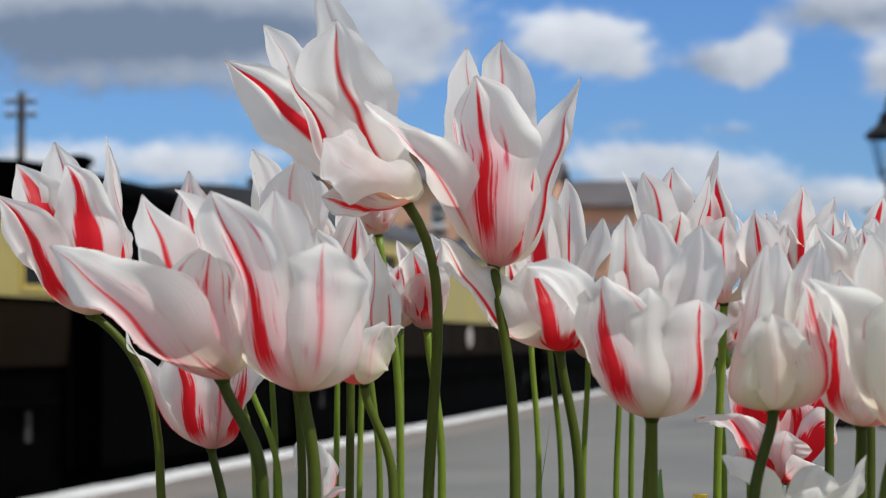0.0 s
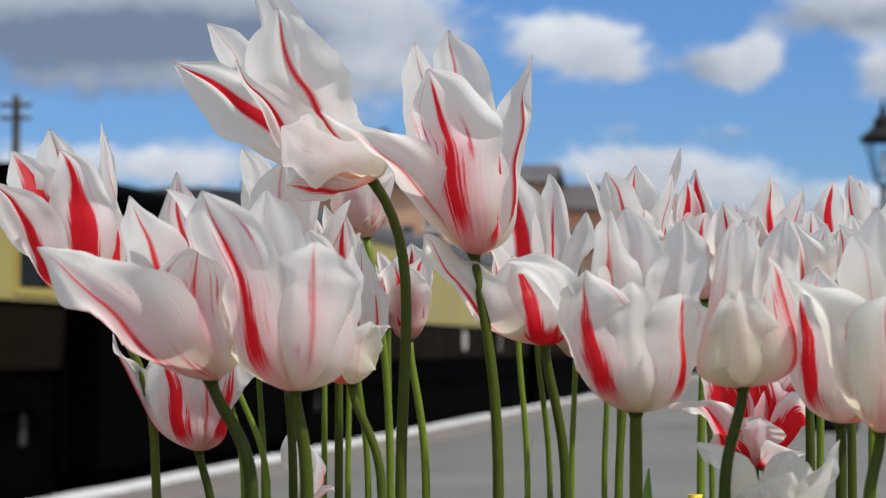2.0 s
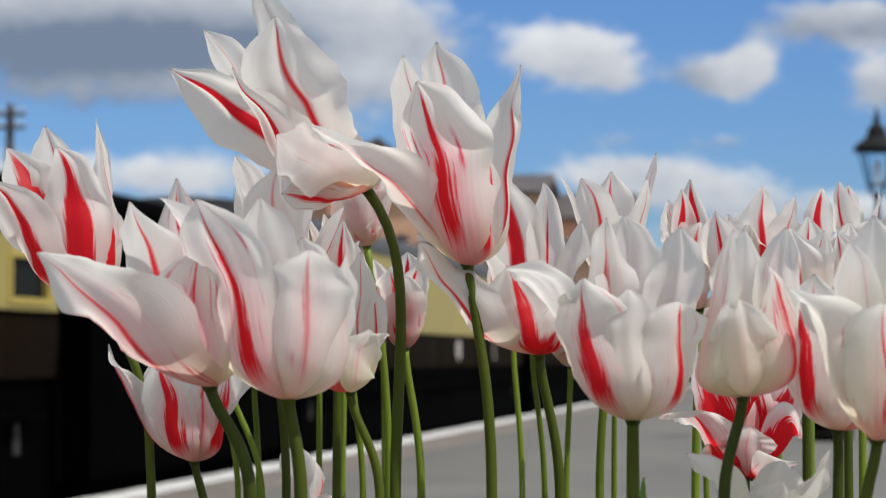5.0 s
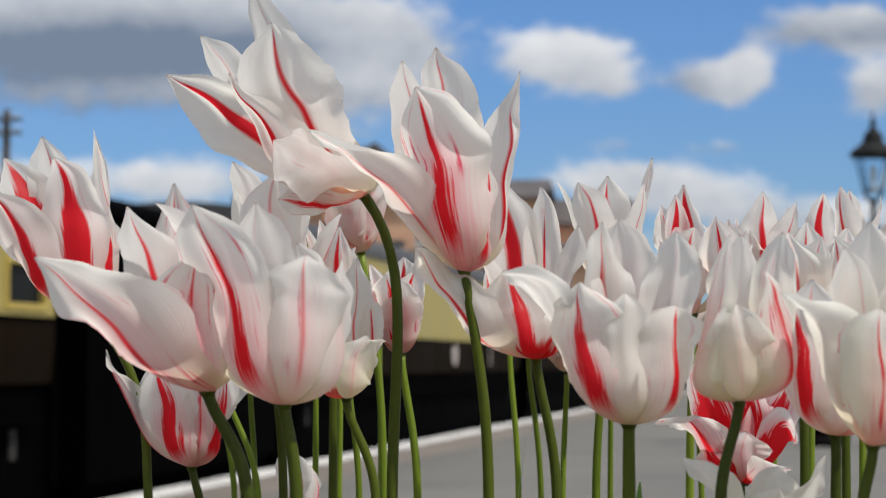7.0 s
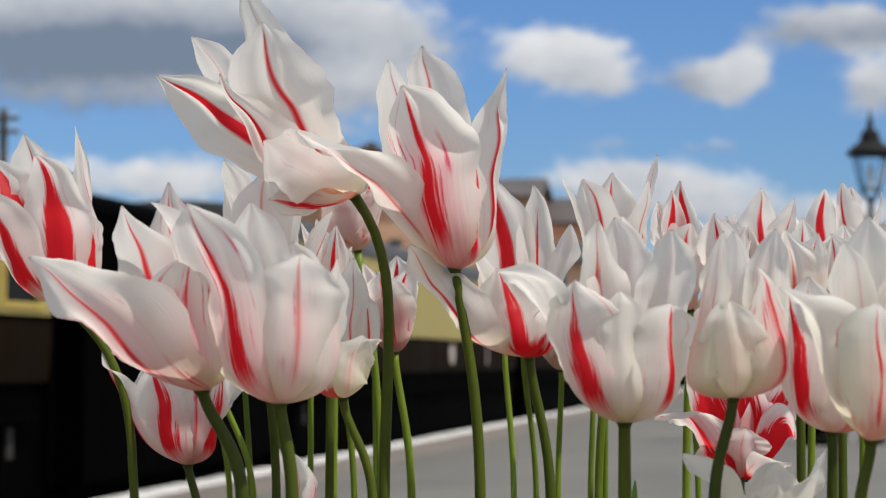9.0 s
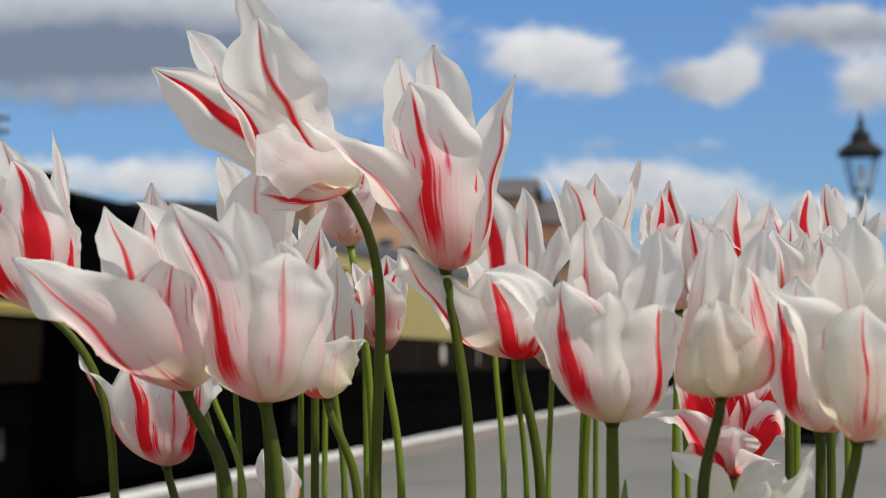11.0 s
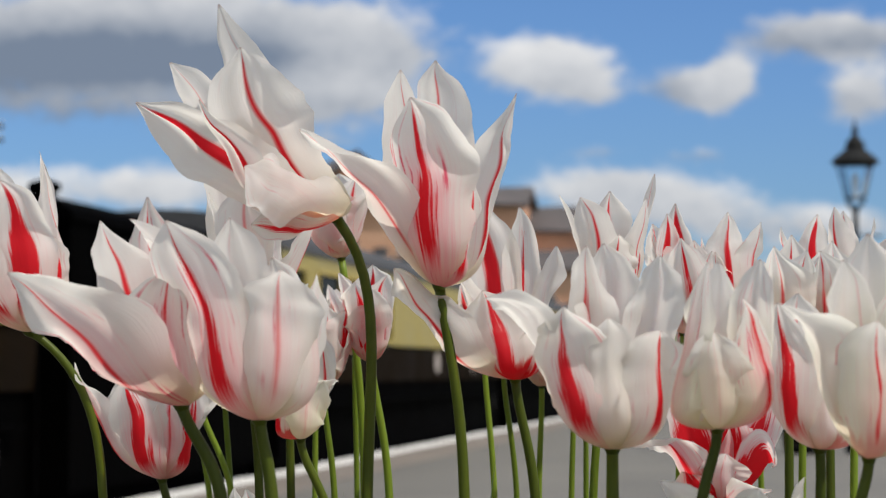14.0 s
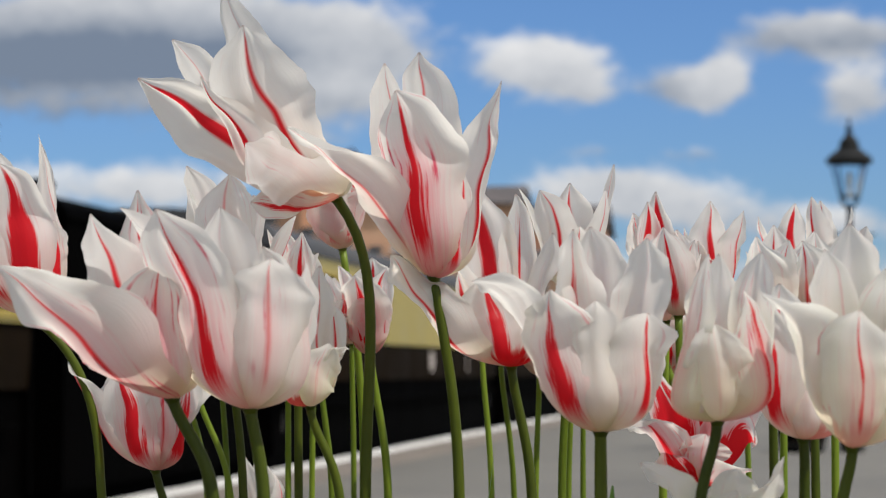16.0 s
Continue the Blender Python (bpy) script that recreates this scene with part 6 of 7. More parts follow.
    sway("F8", [
        (0, 0.76, -3.02), (0.5, 0.38, -2.53), (1, 0.28, -2.31), (1.5, 0.03, -0.76), (2, 0.19, -0.22), (2.5, 0.03, -0.19), (3,
        -0.16, 0.02), (3.5, 0, 0), (4, 0.09, -0.73), (6.5, 0.35, 0.06), (7, 0.25, -0.2), (7.5, 0.09, 0.07), (8, 0.13, 0.05), (8.5,
        0.09, -0.22), (9, 0.03, -0.19), (9.5, 0, -0.16), (12, -0.06, -1.9), (12.5, -0.63, -1.18), (13, -0.38, -2.23), (13.5,
        -0.06, -4.03), (14, 0.06, -2.84), (14.5, -0.38, -3.42), (15, -0.35, -4.85), (15.5, -0.38, -3.66), (16, 0.16, -1.87)
    ])
    sway("F9", [
        (0, 0.71, -2.33), (0.5, 0.65, -3.2), (1, 0.35, -1.86), (1.5, 0.18, -0.42), (2, 0.15, -0.25), (2.5, 0.03, -0.09), (3,
        -0.15, 0.18), (3.5, 0, 0), (4, 0.29, -0.24), (6.5, 0.32, 0.57), (7, 0.29, 0.37), (7.5, 0.18, 0.11), (8, 0.21, 0.59), (8.5,
        0.26, 0.4), (9, 0.21, 0.35), (9.5, 0.15, 0.1), (12, -0.18, -0.12), (12.5, -0.38, -0.52), (13, -0.18, 0.22), (13.5, 0.38,
        -2.53), (14, 0.35, -3.33), (14.5, 0.09, -1.16), (15, 0.03, -1.25), (15.5, -0.15, -2.27), (16, 0.03, -1.25)
    ])
    sway("F10", [
        (0, 1.29, -7.8), (0.5, 1.51, -8.01), (1, 1.34, -3.59), (1.5, 0.66, -2.26), (2, 0.08, -0.26), (2.5, -0.08, 0.28), (3, -0.3,
        -0.68), (3.5, 0, 0), (4, 0.38, -0.65), (6.5, 0.3, -0.14), (7, 0.36, -0.32), (7.5, 0.08, 0.25), (8, 0.16, 0.93), (8.5,
        0.58, -0.26), (9, 0.19, 0.07), (9.5, 0.14, 0.43), (12, -0.19, -1.65), (12.5, -0.41, -3.68), (13, -0.16, -4.58), (13.5,
        0.14, -5.49), (14, 0.16, -4.96), (14.5, -0.44, -4.9), (15, -0.33, -5.04), (15.5, 0.14, -6.59), (16, 0.44, -6.49)
    ])
    sway("F11", [
        (0, 0.92, -2.11), (0.5, 1.01, -1.24), (1, 0.47, -0.99), (1.5, 0.15, -0.86), (2, 0.09, -1.13), (2.5, -0.06, -0.52), (3,
        -0.21, -0.25), (3.5, 0, 0), (4, 0.18, -0.45), (6.5, 0.3, -0.3), (7, 0.33, -0.51), (7.5, 0.24, -0.98), (8, 0.15, 0.37),
        (8.5, 0.3, -0.03), (9, 0.3, -0.09), (9.5, 0.27, -0.56), (12, -0.09, -0.12), (12.5, -0.47, -0.09), (13, -0.15, -0.65),
        (13.5, 0.21, -0.57), (14, 0.47, -0.06), (14.5, 0.09, -0.72), (15, -0.12, -0.16), (15.5, -0.09, -0.52), (16, -0.09, -0.81)
    ])
    sway("F12", [
        (0, 0.54, -0.05), (0.5, 0.7, 0.74), (1, 0.32, 1.21), (1.5, 0.08, -0.56), (2, 0, -0.67), (2.5, 0, -0.38), (3, -0.14,
        -0.47), (3.5, 0, 0), (4, 0.14, -0.24), (6.5, 0.08, -0.38), (7, 0.11, -0.55), (7.5, 0.03, -0.82), (8, 0.11, 0.25), (8.5,
        0.19, 0.92), (9, 0.16, 0.61), (9.5, 0.05, 0.14), (12, -0.14, -0.26), (12.5, -0.27, 0.41), (13, 0.11, 0.2), (13.5, 0.43,
        0.58), (14, 0.78, 0.93), (14.5, 0.41, 0.05), (15, 0.14, 0.06), (15.5, 0.11, 0.81), (16, 0.27, -0.14)
    ])
    sway("F13", [
        (0, 1.48, -5.7), (0.5, 1.82, -4.17), (1, 1.19, -0.63), (1.5, 0.45, 0.49), (2, 0.22, 0.81), (2.5, -0.15, 1.12), (3, -0.37,
        1.06), (3.5, 0, 0), (4, 0.04, -0.24), (6.5, 0, 0.87), (7, -0.04, 0.08), (7.5, -0.15, -0.65), (8, -0.11, 1.1), (8.5, 0.22,
        1.06), (9, 0.11, 1.12), (9.5, 0.15, 1.16), (12, -0.52, 2.18), (12.5, -1.19, 0.61), (13, -0.85, -0.26), (13.5, -0.41,
        -2.14), (14, -0.22, -3.5), (14.5, -0.74, -4.01), (15, -0.82, -2.89), (15.5, -1, -0.16), (16, -1.08, 0.69)
    ])
    sway("F14", [
        (0, 1.31, -4.6), (0.5, 1.61, -3.32), (1, 1.05, -0.29), (1.5, 0.39, 0.45), (2, 0.2, 0.6), (2.5, -0.13, 0.74), (3, -0.33,
        0.81), (3.5, 0, 0), (4, 0.03, -0.24), (6.5, 0, 0.53), (7, -0.03, -0.09), (7.5, -0.13, -0.77), (8, -0.1, 0.76), (8.5, 0.2,
        0.81), (9, 0.1, 0.74), (9.5, 0.13, 0.7), (12, -0.46, 1.55), (12.5, -1.05, 0.31), (13, -0.75, -0.21), (13.5, -0.36, -1.59),
        (14, -0.2, -2.57), (14.5, -0.66, -3.5), (15, -0.72, -2.76), (15.5, -0.89, -0.32), (16, -0.95, 0.23)
    ])
    sway("F24", [
        (0, 0.69, 0.41), (0.5, 0.81, 0.94), (1, 0.36, -0.73), (1.5, 0.16, 0.24), (2, 0.16, 1.14), (2.5, 0.04, 0.7), (3, -0.08,
        1.14), (3.5, 0, 0), (4, 0.24, 1.1), (6.5, 0.57, 1.23), (7, 0.49, 0.66), (7.5, 0.41, 1), (8, 0.49, 0.4), (8.5, 0.36,
        -0.74), (9, 0.45, 0.16), (9.5, 0.36, 0.23), (12, -1.18, -1.11), (12.5, -2.07, -3.59), (13, -1.91, -6.69), (13.5, -1.58,
        -10.34), (14, -1.54, -10.2), (14.5, -1.82, -6.03), (15, -1.95, -6.67), (15.5, -2.15, -7.34), (16, -0.45, -0.51)
    ])
    sway("F15", [
        (0, 2.39, -1.47), (0.5, 1.98, -2.27), (1, 1.23, -1.8), (1.5, 0.25, -1.37), (2, 0.76, -1.27), (2.5, 0, -0.64), (3, -0.25,
        0.6), (3.5, 0, 0), (4, -0.06, -0.24), (6.5, -0.19, -0.11), (7, -0.16, 0.13), (7.5, -0.06, 0.19), (8, -0.06, 0.93), (8.5,
        0.25, 1.14), (9, 0.22, 0.96), (9.5, 0.19, 0.23), (12, -0.35, 0.23), (12.5, -0.47, 0.7), (13, -0.79, -1.07), (13.5, 0.57,
        -1.5), (14, 0.85, -0.29), (14.5, -0.63, -0.41), (15, -0.82, -1.05), (15.5, -1.32, -0.64), (16, -0.91, -1.58)
    ])
    sway("F16", [
        (0, 0.99, -1.24), (0.5, 0.79, -0.69), (1, 0.4, 0.32), (1.5, -0.3, 1.87), (2, 0.17, 0.89), (2.5, -0.03, 1.28), (3, -0.2,
        1.44), (3.5, 0, 0), (4, 0.26, 0.31), (6.5, 0.13, 0.46), (7, 0.07, 0.42), (7.5, -0.13, 1.31), (8, -0.03, 1.24), (8.5, 0.07,
        0.62), (9, 0.03, 1.55), (9.5, 0, 1.35), (12, -0.26, 1.08), (12.5, -0.79, 0.46), (13, -0.56, -0.55), (13.5, 0.43, -1.82),
        (14, 0.56, -2.24), (14.5, -0.17, -0.4), (15, -0.17, -0.21), (15.5, -0.6, 0.46), (16, -0.17, -1.03)
    ])
    sway("F17", [
        (0, 1.53, -4.99), (0.5, 0.67, -1.6), (1, 0.27, -2.26), (1.5, -0.17, -1.18), (2, 0.13, -0.75), (2.5, 0.17, -0.33), (3,
        -0.03, 0.09), (3.5, 0, 0), (4, -0.03, -0.24), (6.5, 0.23, -0.9), (7, 0.27, -0.94), (7.5, 0, -1.41), (8, 0.23, -0.09),
        (8.5, 0.1, 0.09), (9, 0.33, -0.05), (9.5, 0.27, -0.52), (12, -0.87, -1.08), (12.5, -1.13, -0.9), (13, -1.93, -4.52),
        (13.5, -0.67, -3.91), (14, -0.67, -4.66), (14.5, -1.16, -3.77), (15, -0.9, -2.4), (15.5, -2.1, -4.29), (16, -1.3, -3.82)
    ])
    sway("F18", [
        (0, 2.58, -8.55), (0.5, 1.19, -1.65), (1, 0.54, -0.89), (1.5, 0.48, -2.07), (2, 0.17, -1.05), (2.5, -0.24, -0.31), (3,
        -0.14, 0.1), (3.5, 0, 0), (4, -0.14, -0.24), (6.5, 0.14, 0.84), (7, 0.2, -0.08), (7.5, -0.1, 0.02), (8, 0.14, 1.65), (8.5,
        0.17, 1.54), (9, 0.44, 1.41), (9.5, 0.1, 1.51), (12, 0, 0.36), (12.5, -0.37, 1.41), (13, -0.51, -2.01), (13.5, 0.61,
        -3.42), (14, 0.85, -3.92), (14.5, 0.17, -2.67), (15, 0.14, -0.97), (15.5, -0.58, -1.47), (16, -0.07, -3.27)
    ])
    sway("F19", [
        (0, 2.49, -8.22), (0.5, 1.15, -1.56), (1, 0.52, -0.81), (1.5, 0.46, -1.99), (2, 0.16, -1.03), (2.5, -0.23, -0.34), (3,
        -0.13, 0.08), (3.5, 0, 0), (4, -0.13, -0.24), (6.5, 0.13, 0.77), (7, 0.2, -0.11), (7.5, -0.1, -0.02), (8, 0.13, 1.56),
        (8.5, 0.16, 1.47), (9, 0.43, 1.32), (9.5, 0.1, 1.41), (12, 0, 0.3), (12.5, -0.36, 1.32), (13, -0.49, -1.94), (13.5, 0.59,
        -3.27), (14, 0.82, -3.71), (14.5, 0.16, -2.61), (15, 0.13, -1.01), (15.5, -0.56, -1.46), (16, -0.07, -3.23)
    ])
    sway("F25", [
        (0, 1.01, -1.36), (0.5, 0.81, -0.78), (1, 0.41, 0.26), (1.5, -0.3, 1.96), (2, 0.17, 0.97), (2.5, -0.03, 1.41), (3, -0.2,
        1.54), (3.5, 0, 0), (4, 0.27, 0.34), (6.5, 0.14, 0.55), (7, 0.07, 0.5), (7.5, -0.14, 1.46), (8, -0.03, 1.36), (8.5, 0.07,
        0.68), (9, 0.03, 1.7), (9.5, 0, 1.51), (12, -0.27, 1.23), (12.5, -0.81, 0.55), (13, -0.57, -0.58), (13.5, 0.44, -1.99),
        (14, 0.57, -2.48), (14.5, -0.17, -0.37), (15, -0.17, -0.11), (15.5, -0.61, 0.55), (16, -0.17, -0.97)
    ])
    sway("F20", [
        (0, 0.52, 1.23), (0.5, 0.39, 0.65), (1, 0.13, 0.55), (1.5, 0.13, -0.05), (2, 0.13, 0.1), (2.5, 0.13, -0.03), (3, -0.1,
        0.39), (3.5, 0, 0), (4, 0.23, 0.34), (6.5, 0.55, -0.31), (7, 0.36, -0.37), (7.5, 0.33, 0.02), (8, 0.42, -0.08), (8.5,
        0.23, -0.47), (9, 0.33, -0.31), (9.5, 0.29, 0.08), (12, 0.55, 2.09), (12.5, -0.03, 1.99), (13, 0.23, 5.18), (13.5, 0.29,
        2.62), (14, 0.23, 3.56), (14.5, -0.29, 1.07), (15, -0.16, 1.33), (15.5, -0.07, 1.41), (16, 0.62, 3.34)
    ])
    sway("F21", [
        (0, 1.05, 4.55), (0.5, 0.88, 4.27), (1, 0.56, 3.08), (1.5, 0.25, 0.79), (2, 0.25, 0.08), (2.5, 0.04, -0.62), (3, -0.11,
        -0.47), (3.5, 0, 0), (4, 0.25, 0.6), (6.5, 0.39, -0.34), (7, 0.35, 0.17), (7.5, 0.21, -0.02), (8, 0.18, -0.11), (8.5,
        0.07, 0.36), (9, 0.11, -0.07), (9.5, 0.11, -0.54), (12, -0.18, 0.57), (12.5, -0.6, 0.21), (13, -0.46, 2.5), (13.5, -0.25,
        2.01), (14, -0.42, 3.23), (14.5, -0.74, 0.72), (15, -0.6, -0.45), (15.5, -0.56, 0.21), (16, -0.11, 1.77)
    ])
    sway("F22", [
        (0, 0.54, 0.46), (0.5, 0.64, 0.94), (1, 0.29, -0.51), (1.5, 0.13, 0.24), (2, 0.13, 0.97), (2.5, 0.03, 0.51), (3, -0.06,
        0.97), (3.5, 0, 0), (4, 0.19, 0.97), (6.5, 0.45, 0.99), (7, 0.38, 0.5), (7.5, 0.32, 0.75), (8, 0.38, 0.26), (8.5, 0.29,
        -0.71), (9, 0.35, 0.02), (9.5, 0.29, 0.03), (12, -0.92, -1.17), (12.5, -1.62, -3.34), (13, -1.5, -6.01), (13.5, -1.24,
        -9.16), (14, -1.21, -8.94), (14.5, -1.43, -5.51), (15, -1.53, -6.21), (15.5, -1.69, -6.71), (16, -0.35, -0.68)
    ])
    sway("H1", [
        (0, 0.67, -0.25), (0.5, 0.56, -0.25), (1, 0.36, -0.37), (1.5, 0.16, -0.06), (2, 0.16, 0.12), (2.5, 0.02, 0.31), (3, -0.07,
        0.12), (3.5, 0, 0), (4, 0.16, 0.06), (6.5, 0.25, 0.31), (7, 0.22, 0.25), (7.5, 0.13, 0.37), (8, 0.11, 0.25), (8.5, 0.04,
        0.12), (9, 0.07, 0.31), (9.5, 0.07, 0.43), (12, -0.11, 0.43), (12.5, -0.38, 0.31), (13, -0.29, 0), (13.5, -0.16, -0.31),
        (14, -0.27, -0.56), (14.5, -0.47, 0.25), (15, -0.38, 0.56), (15.5, -0.36, 0.31), (16, -0.07, 0.56)
    ])
    sway("H2", [
        (0, 0.7, -0.29), (0.5, 0.58, -0.29), (1, 0.37, -0.43), (1.5, 0.16, -0.07), (2, 0.16, 0.14), (2.5, 0.02, 0.36), (3, -0.07,
        0.14), (3.5, 0, 0), (4, 0.16, 0.07), (6.5, 0.25, 0.36), (7, 0.23, 0.29), (7.5, 0.14, 0.43), (8, 0.12, 0.29), (8.5, 0.05,
        0.14), (9, 0.07, 0.36), (9.5, 0.07, 0.5), (12, -0.12, 0.5), (12.5, -0.39, 0.36), (13, -0.3, 0), (13.5, -0.16, -0.36), (14,
        -0.28, -0.65), (14.5, -0.49, 0.29), (15, -0.39, 0.65), (15.5, -0.37, 0.36), (16, -0.07, 0.65)
    ])
    sway("H3", [
        (0, 0.7, -0.27), (0.5, 0.59, -0.27), (1, 0.37, -0.4), (1.5, 0.16, -0.07), (2, 0.16, 0.13), (2.5, 0.02, 0.33), (3, -0.07,
        0.13), (3.5, 0, 0), (4, 0.16, 0.07), (6.5, 0.26, 0.33), (7, 0.23, 0.27), (7.5, 0.14, 0.4), (8, 0.12, 0.27), (8.5, 0.05,
        0.13), (9, 0.07, 0.33), (9.5, 0.07, 0.47), (12, -0.12, 0.47), (12.5, -0.4, 0.33), (13, -0.3, 0), (13.5, -0.16, -0.33),
        (14, -0.28, -0.6), (14.5, -0.49, 0.27), (15, -0.4, 0.6), (15.5, -0.37, 0.33), (16, -0.07, 0.6)
    ])
    sway("H4", [
        (0, 0.71, -0.25), (0.5, 0.6, -0.25), (1, 0.38, -0.37), (1.5, 0.17, -0.06), (2, 0.17, 0.12), (2.5, 0.02, 0.31), (3, -0.07,
        0.12), (3.5, 0, 0), (4, 0.17, 0.06), (6.5, 0.26, 0.31), (7, 0.24, 0.25), (7.5, 0.14, 0.37), (8, 0.12, 0.25), (8.5, 0.05,
        0.12), (9, 0.07, 0.31), (9.5, 0.07, 0.43), (12, -0.12, 0.43), (12.5, -0.41, 0.31), (13, -0.31, 0), (13.5, -0.17, -0.31),
        (14, -0.29, -0.56), (14.5, -0.5, 0.25), (15, -0.41, 0.56), (15.5, -0.38, 0.31), (16, -0.07, 0.56)
    ])
    sway("H5", [
        (0, 0.75, -0.31), (0.5, 0.63, -0.31), (1, 0.4, -0.46), (1.5, 0.18, -0.08), (2, 0.18, 0.15), (2.5, 0.03, 0.38), (3, -0.08,
        0.15), (3.5, 0, 0), (4, 0.18, 0.08), (6.5, 0.28, 0.38), (7, 0.25, 0.31), (7.5, 0.15, 0.46), (8, 0.13, 0.31), (8.5, 0.05,
        0.15), (9, 0.08, 0.38), (9.5, 0.08, 0.54), (12, -0.13, 0.54), (12.5, -0.43, 0.38), (13, -0.33, 0), (13.5, -0.18, -0.38),
        (14, -0.3, -0.69), (14.5, -0.53, 0.31), (15, -0.43, 0.69), (15.5, -0.4, 0.38), (16, -0.08, 0.69)
    ])
    sway("H6", [
        (0, 0.7, -0.25), (0.5, 0.58, -0.25), (1, 0.37, -0.37), (1.5, 0.16, -0.06), (2, 0.16, 0.12), (2.5, 0.02, 0.31), (3, -0.07,
        0.12), (3.5, 0, 0), (4, 0.16, 0.06), (6.5, 0.26, 0.31), (7, 0.23, 0.25), (7.5, 0.14, 0.37), (8, 0.12, 0.25), (8.5, 0.05,
        0.12), (9, 0.07, 0.31), (9.5, 0.07, 0.43), (12, -0.12, 0.43), (12.5, -0.39, 0.31), (13, -0.3, 0), (13.5, -0.16, -0.31),
        (14, -0.28, -0.56), (14.5, -0.49, 0.25), (15, -0.39, 0.56), (15.5, -0.37, 0.31), (16, -0.07, 0.56)
    ])
    sway("H7", [
        (0, 0.67, -0.21), (0.5, 0.56, -0.21), (1, 0.36, -0.31), (1.5, 0.16, -0.05), (2, 0.16, 0.1), (2.5, 0.02, 0.26), (3, -0.07,
        0.1), (3.5, 0, 0), (4, 0.16, 0.05), (6.5, 0.25, 0.26), (7, 0.22, 0.21), (7.5, 0.13, 0.31), (8, 0.11, 0.21), (8.5, 0.04,
        0.1), (9, 0.07, 0.26), (9.5, 0.07, 0.36), (12, -0.11, 0.36), (12.5, -0.38, 0.26), (13, -0.29, 0), (13.5, -0.16, -0.26),
        (14, -0.27, -0.47), (14.5, -0.47, 0.21), (15, -0.38, 0.47), (15.5, -0.36, 0.26), (16, -0.07, 0.47)
    ])
    sway("H8", [
        (0, 0.69, -0.23), (0.5, 0.58, -0.23), (1, 0.37, -0.34), (1.5, 0.16, -0.06), (2, 0.16, 0.11), (2.5, 0.02, 0.29), (3, -0.07,
        0.11), (3.5, 0, 0), (4, 0.16, 0.06), (6.5, 0.25, 0.29), (7, 0.23, 0.23), (7.5, 0.14, 0.34), (8, 0.12, 0.23), (8.5, 0.05,
        0.11), (9, 0.07, 0.29), (9.5, 0.07, 0.4), (12, -0.12, 0.4), (12.5, -0.39, 0.29), (13, -0.3, 0), (13.5, -0.16, -0.29), (14,
        -0.28, -0.51), (14.5, -0.48, 0.23), (15, -0.39, 0.51), (15.5, -0.37, 0.29), (16, -0.07, 0.51)
    ])
    sway("H9", [
        (0, 0.71, -0.29), (0.5, 0.6, -0.29), (1, 0.38, -0.43), (1.5, 0.17, -0.07), (2, 0.17, 0.14), (2.5, 0.02, 0.36), (3, -0.07,
        0.14), (3.5, 0, 0), (4, 0.17, 0.07), (6.5, 0.26, 0.36), (7, 0.24, 0.29), (7.5, 0.14, 0.43), (8, 0.12, 0.29), (8.5, 0.05,
        0.14), (9, 0.07, 0.36), (9.5, 0.07, 0.5), (12, -0.12, 0.5), (12.5, -0.4, 0.36), (13, -0.31, 0), (13.5, -0.17, -0.36), (14,
        -0.29, -0.65), (14.5, -0.5, 0.29), (15, -0.4, 0.65), (15.5, -0.38, 0.36), (16, -0.07, 0.65)
    ])
    sway("H10", [
        (0, 0.64, -0.17), (0.5, 0.54, -0.17), (1, 0.34, -0.25), (1.5, 0.15, -0.04), (2, 0.15, 0.08), (2.5, 0.02, 0.21), (3, -0.06,
        0.08), (3.5, 0, 0), (4, 0.15, 0.04), (6.5, 0.24, 0.21), (7, 0.21, 0.17), (7.5, 0.13, 0.25), (8, 0.11, 0.17), (8.5, 0.04,
        0.08), (9, 0.06, 0.21), (9.5, 0.06, 0.3), (12, -0.11, 0.3), (12.5, -0.37, 0.21), (13, -0.28, 0), (13.5, -0.15, -0.21),
        (14, -0.26, -0.38), (14.5, -0.45, 0.17), (15, -0.37, 0.38), (15.5, -0.34, 0.21), (16, -0.06, 0.38)
    ])
    sway("H11", [
        (0, 0.66, -0.19), (0.5, 0.55, -0.19), (1, 0.35, -0.28), (1.5, 0.15, -0.05), (2, 0.15, 0.09), (2.5, 0.02, 0.24), (3, -0.07,
        0.09), (3.5, 0, 0), (4, 0.15, 0.05), (6.5, 0.24, 0.24), (7, 0.22, 0.19), (7.5, 0.13, 0.28), (8, 0.11, 0.19), (8.5, 0.04,
        0.09), (9, 0.07, 0.24), (9.5, 0.07, 0.33), (12, -0.11, 0.33), (12.5, -0.38, 0.24), (13, -0.29, 0), (13.5, -0.15, -0.24),
        (14, -0.26, -0.42), (14.5, -0.46, 0.19), (15, -0.38, 0.42), (15.5, -0.35, 0.24), (16, -0.07, 0.42)
    ])
    sway("H12", [
        (0, 0.7, -0.25), (0.5, 0.56, -0.25), (1, 0.28, -0.37), (1.5, -0.21, -0.06), (2, 0.12, 0.12), (2.5, -0.02, 0.31), (3,
        -0.14, 0.12), (3.5, 0, 0), (4, 0.19, 0.06), (6.5, 0.09, 0.31), (7, 0.05, 0.25), (7.5, -0.09, 0.37), (8, -0.02, 0.25),
        (8.5, 0.05, 0.12), (9, 0.02, 0.31), (9.5, 0, 0.43), (12, -0.19, 0.43), (12.5, -0.56, 0.31), (13, -0.39, 0), (13.5, 0.3,
        -0.31), (14, 0.39, -0.56), (14.5, -0.12, 0.25), (15, -0.12, 0.56), (15.5, -0.42, 0.31), (16, -0.12, 0.56)
    ])
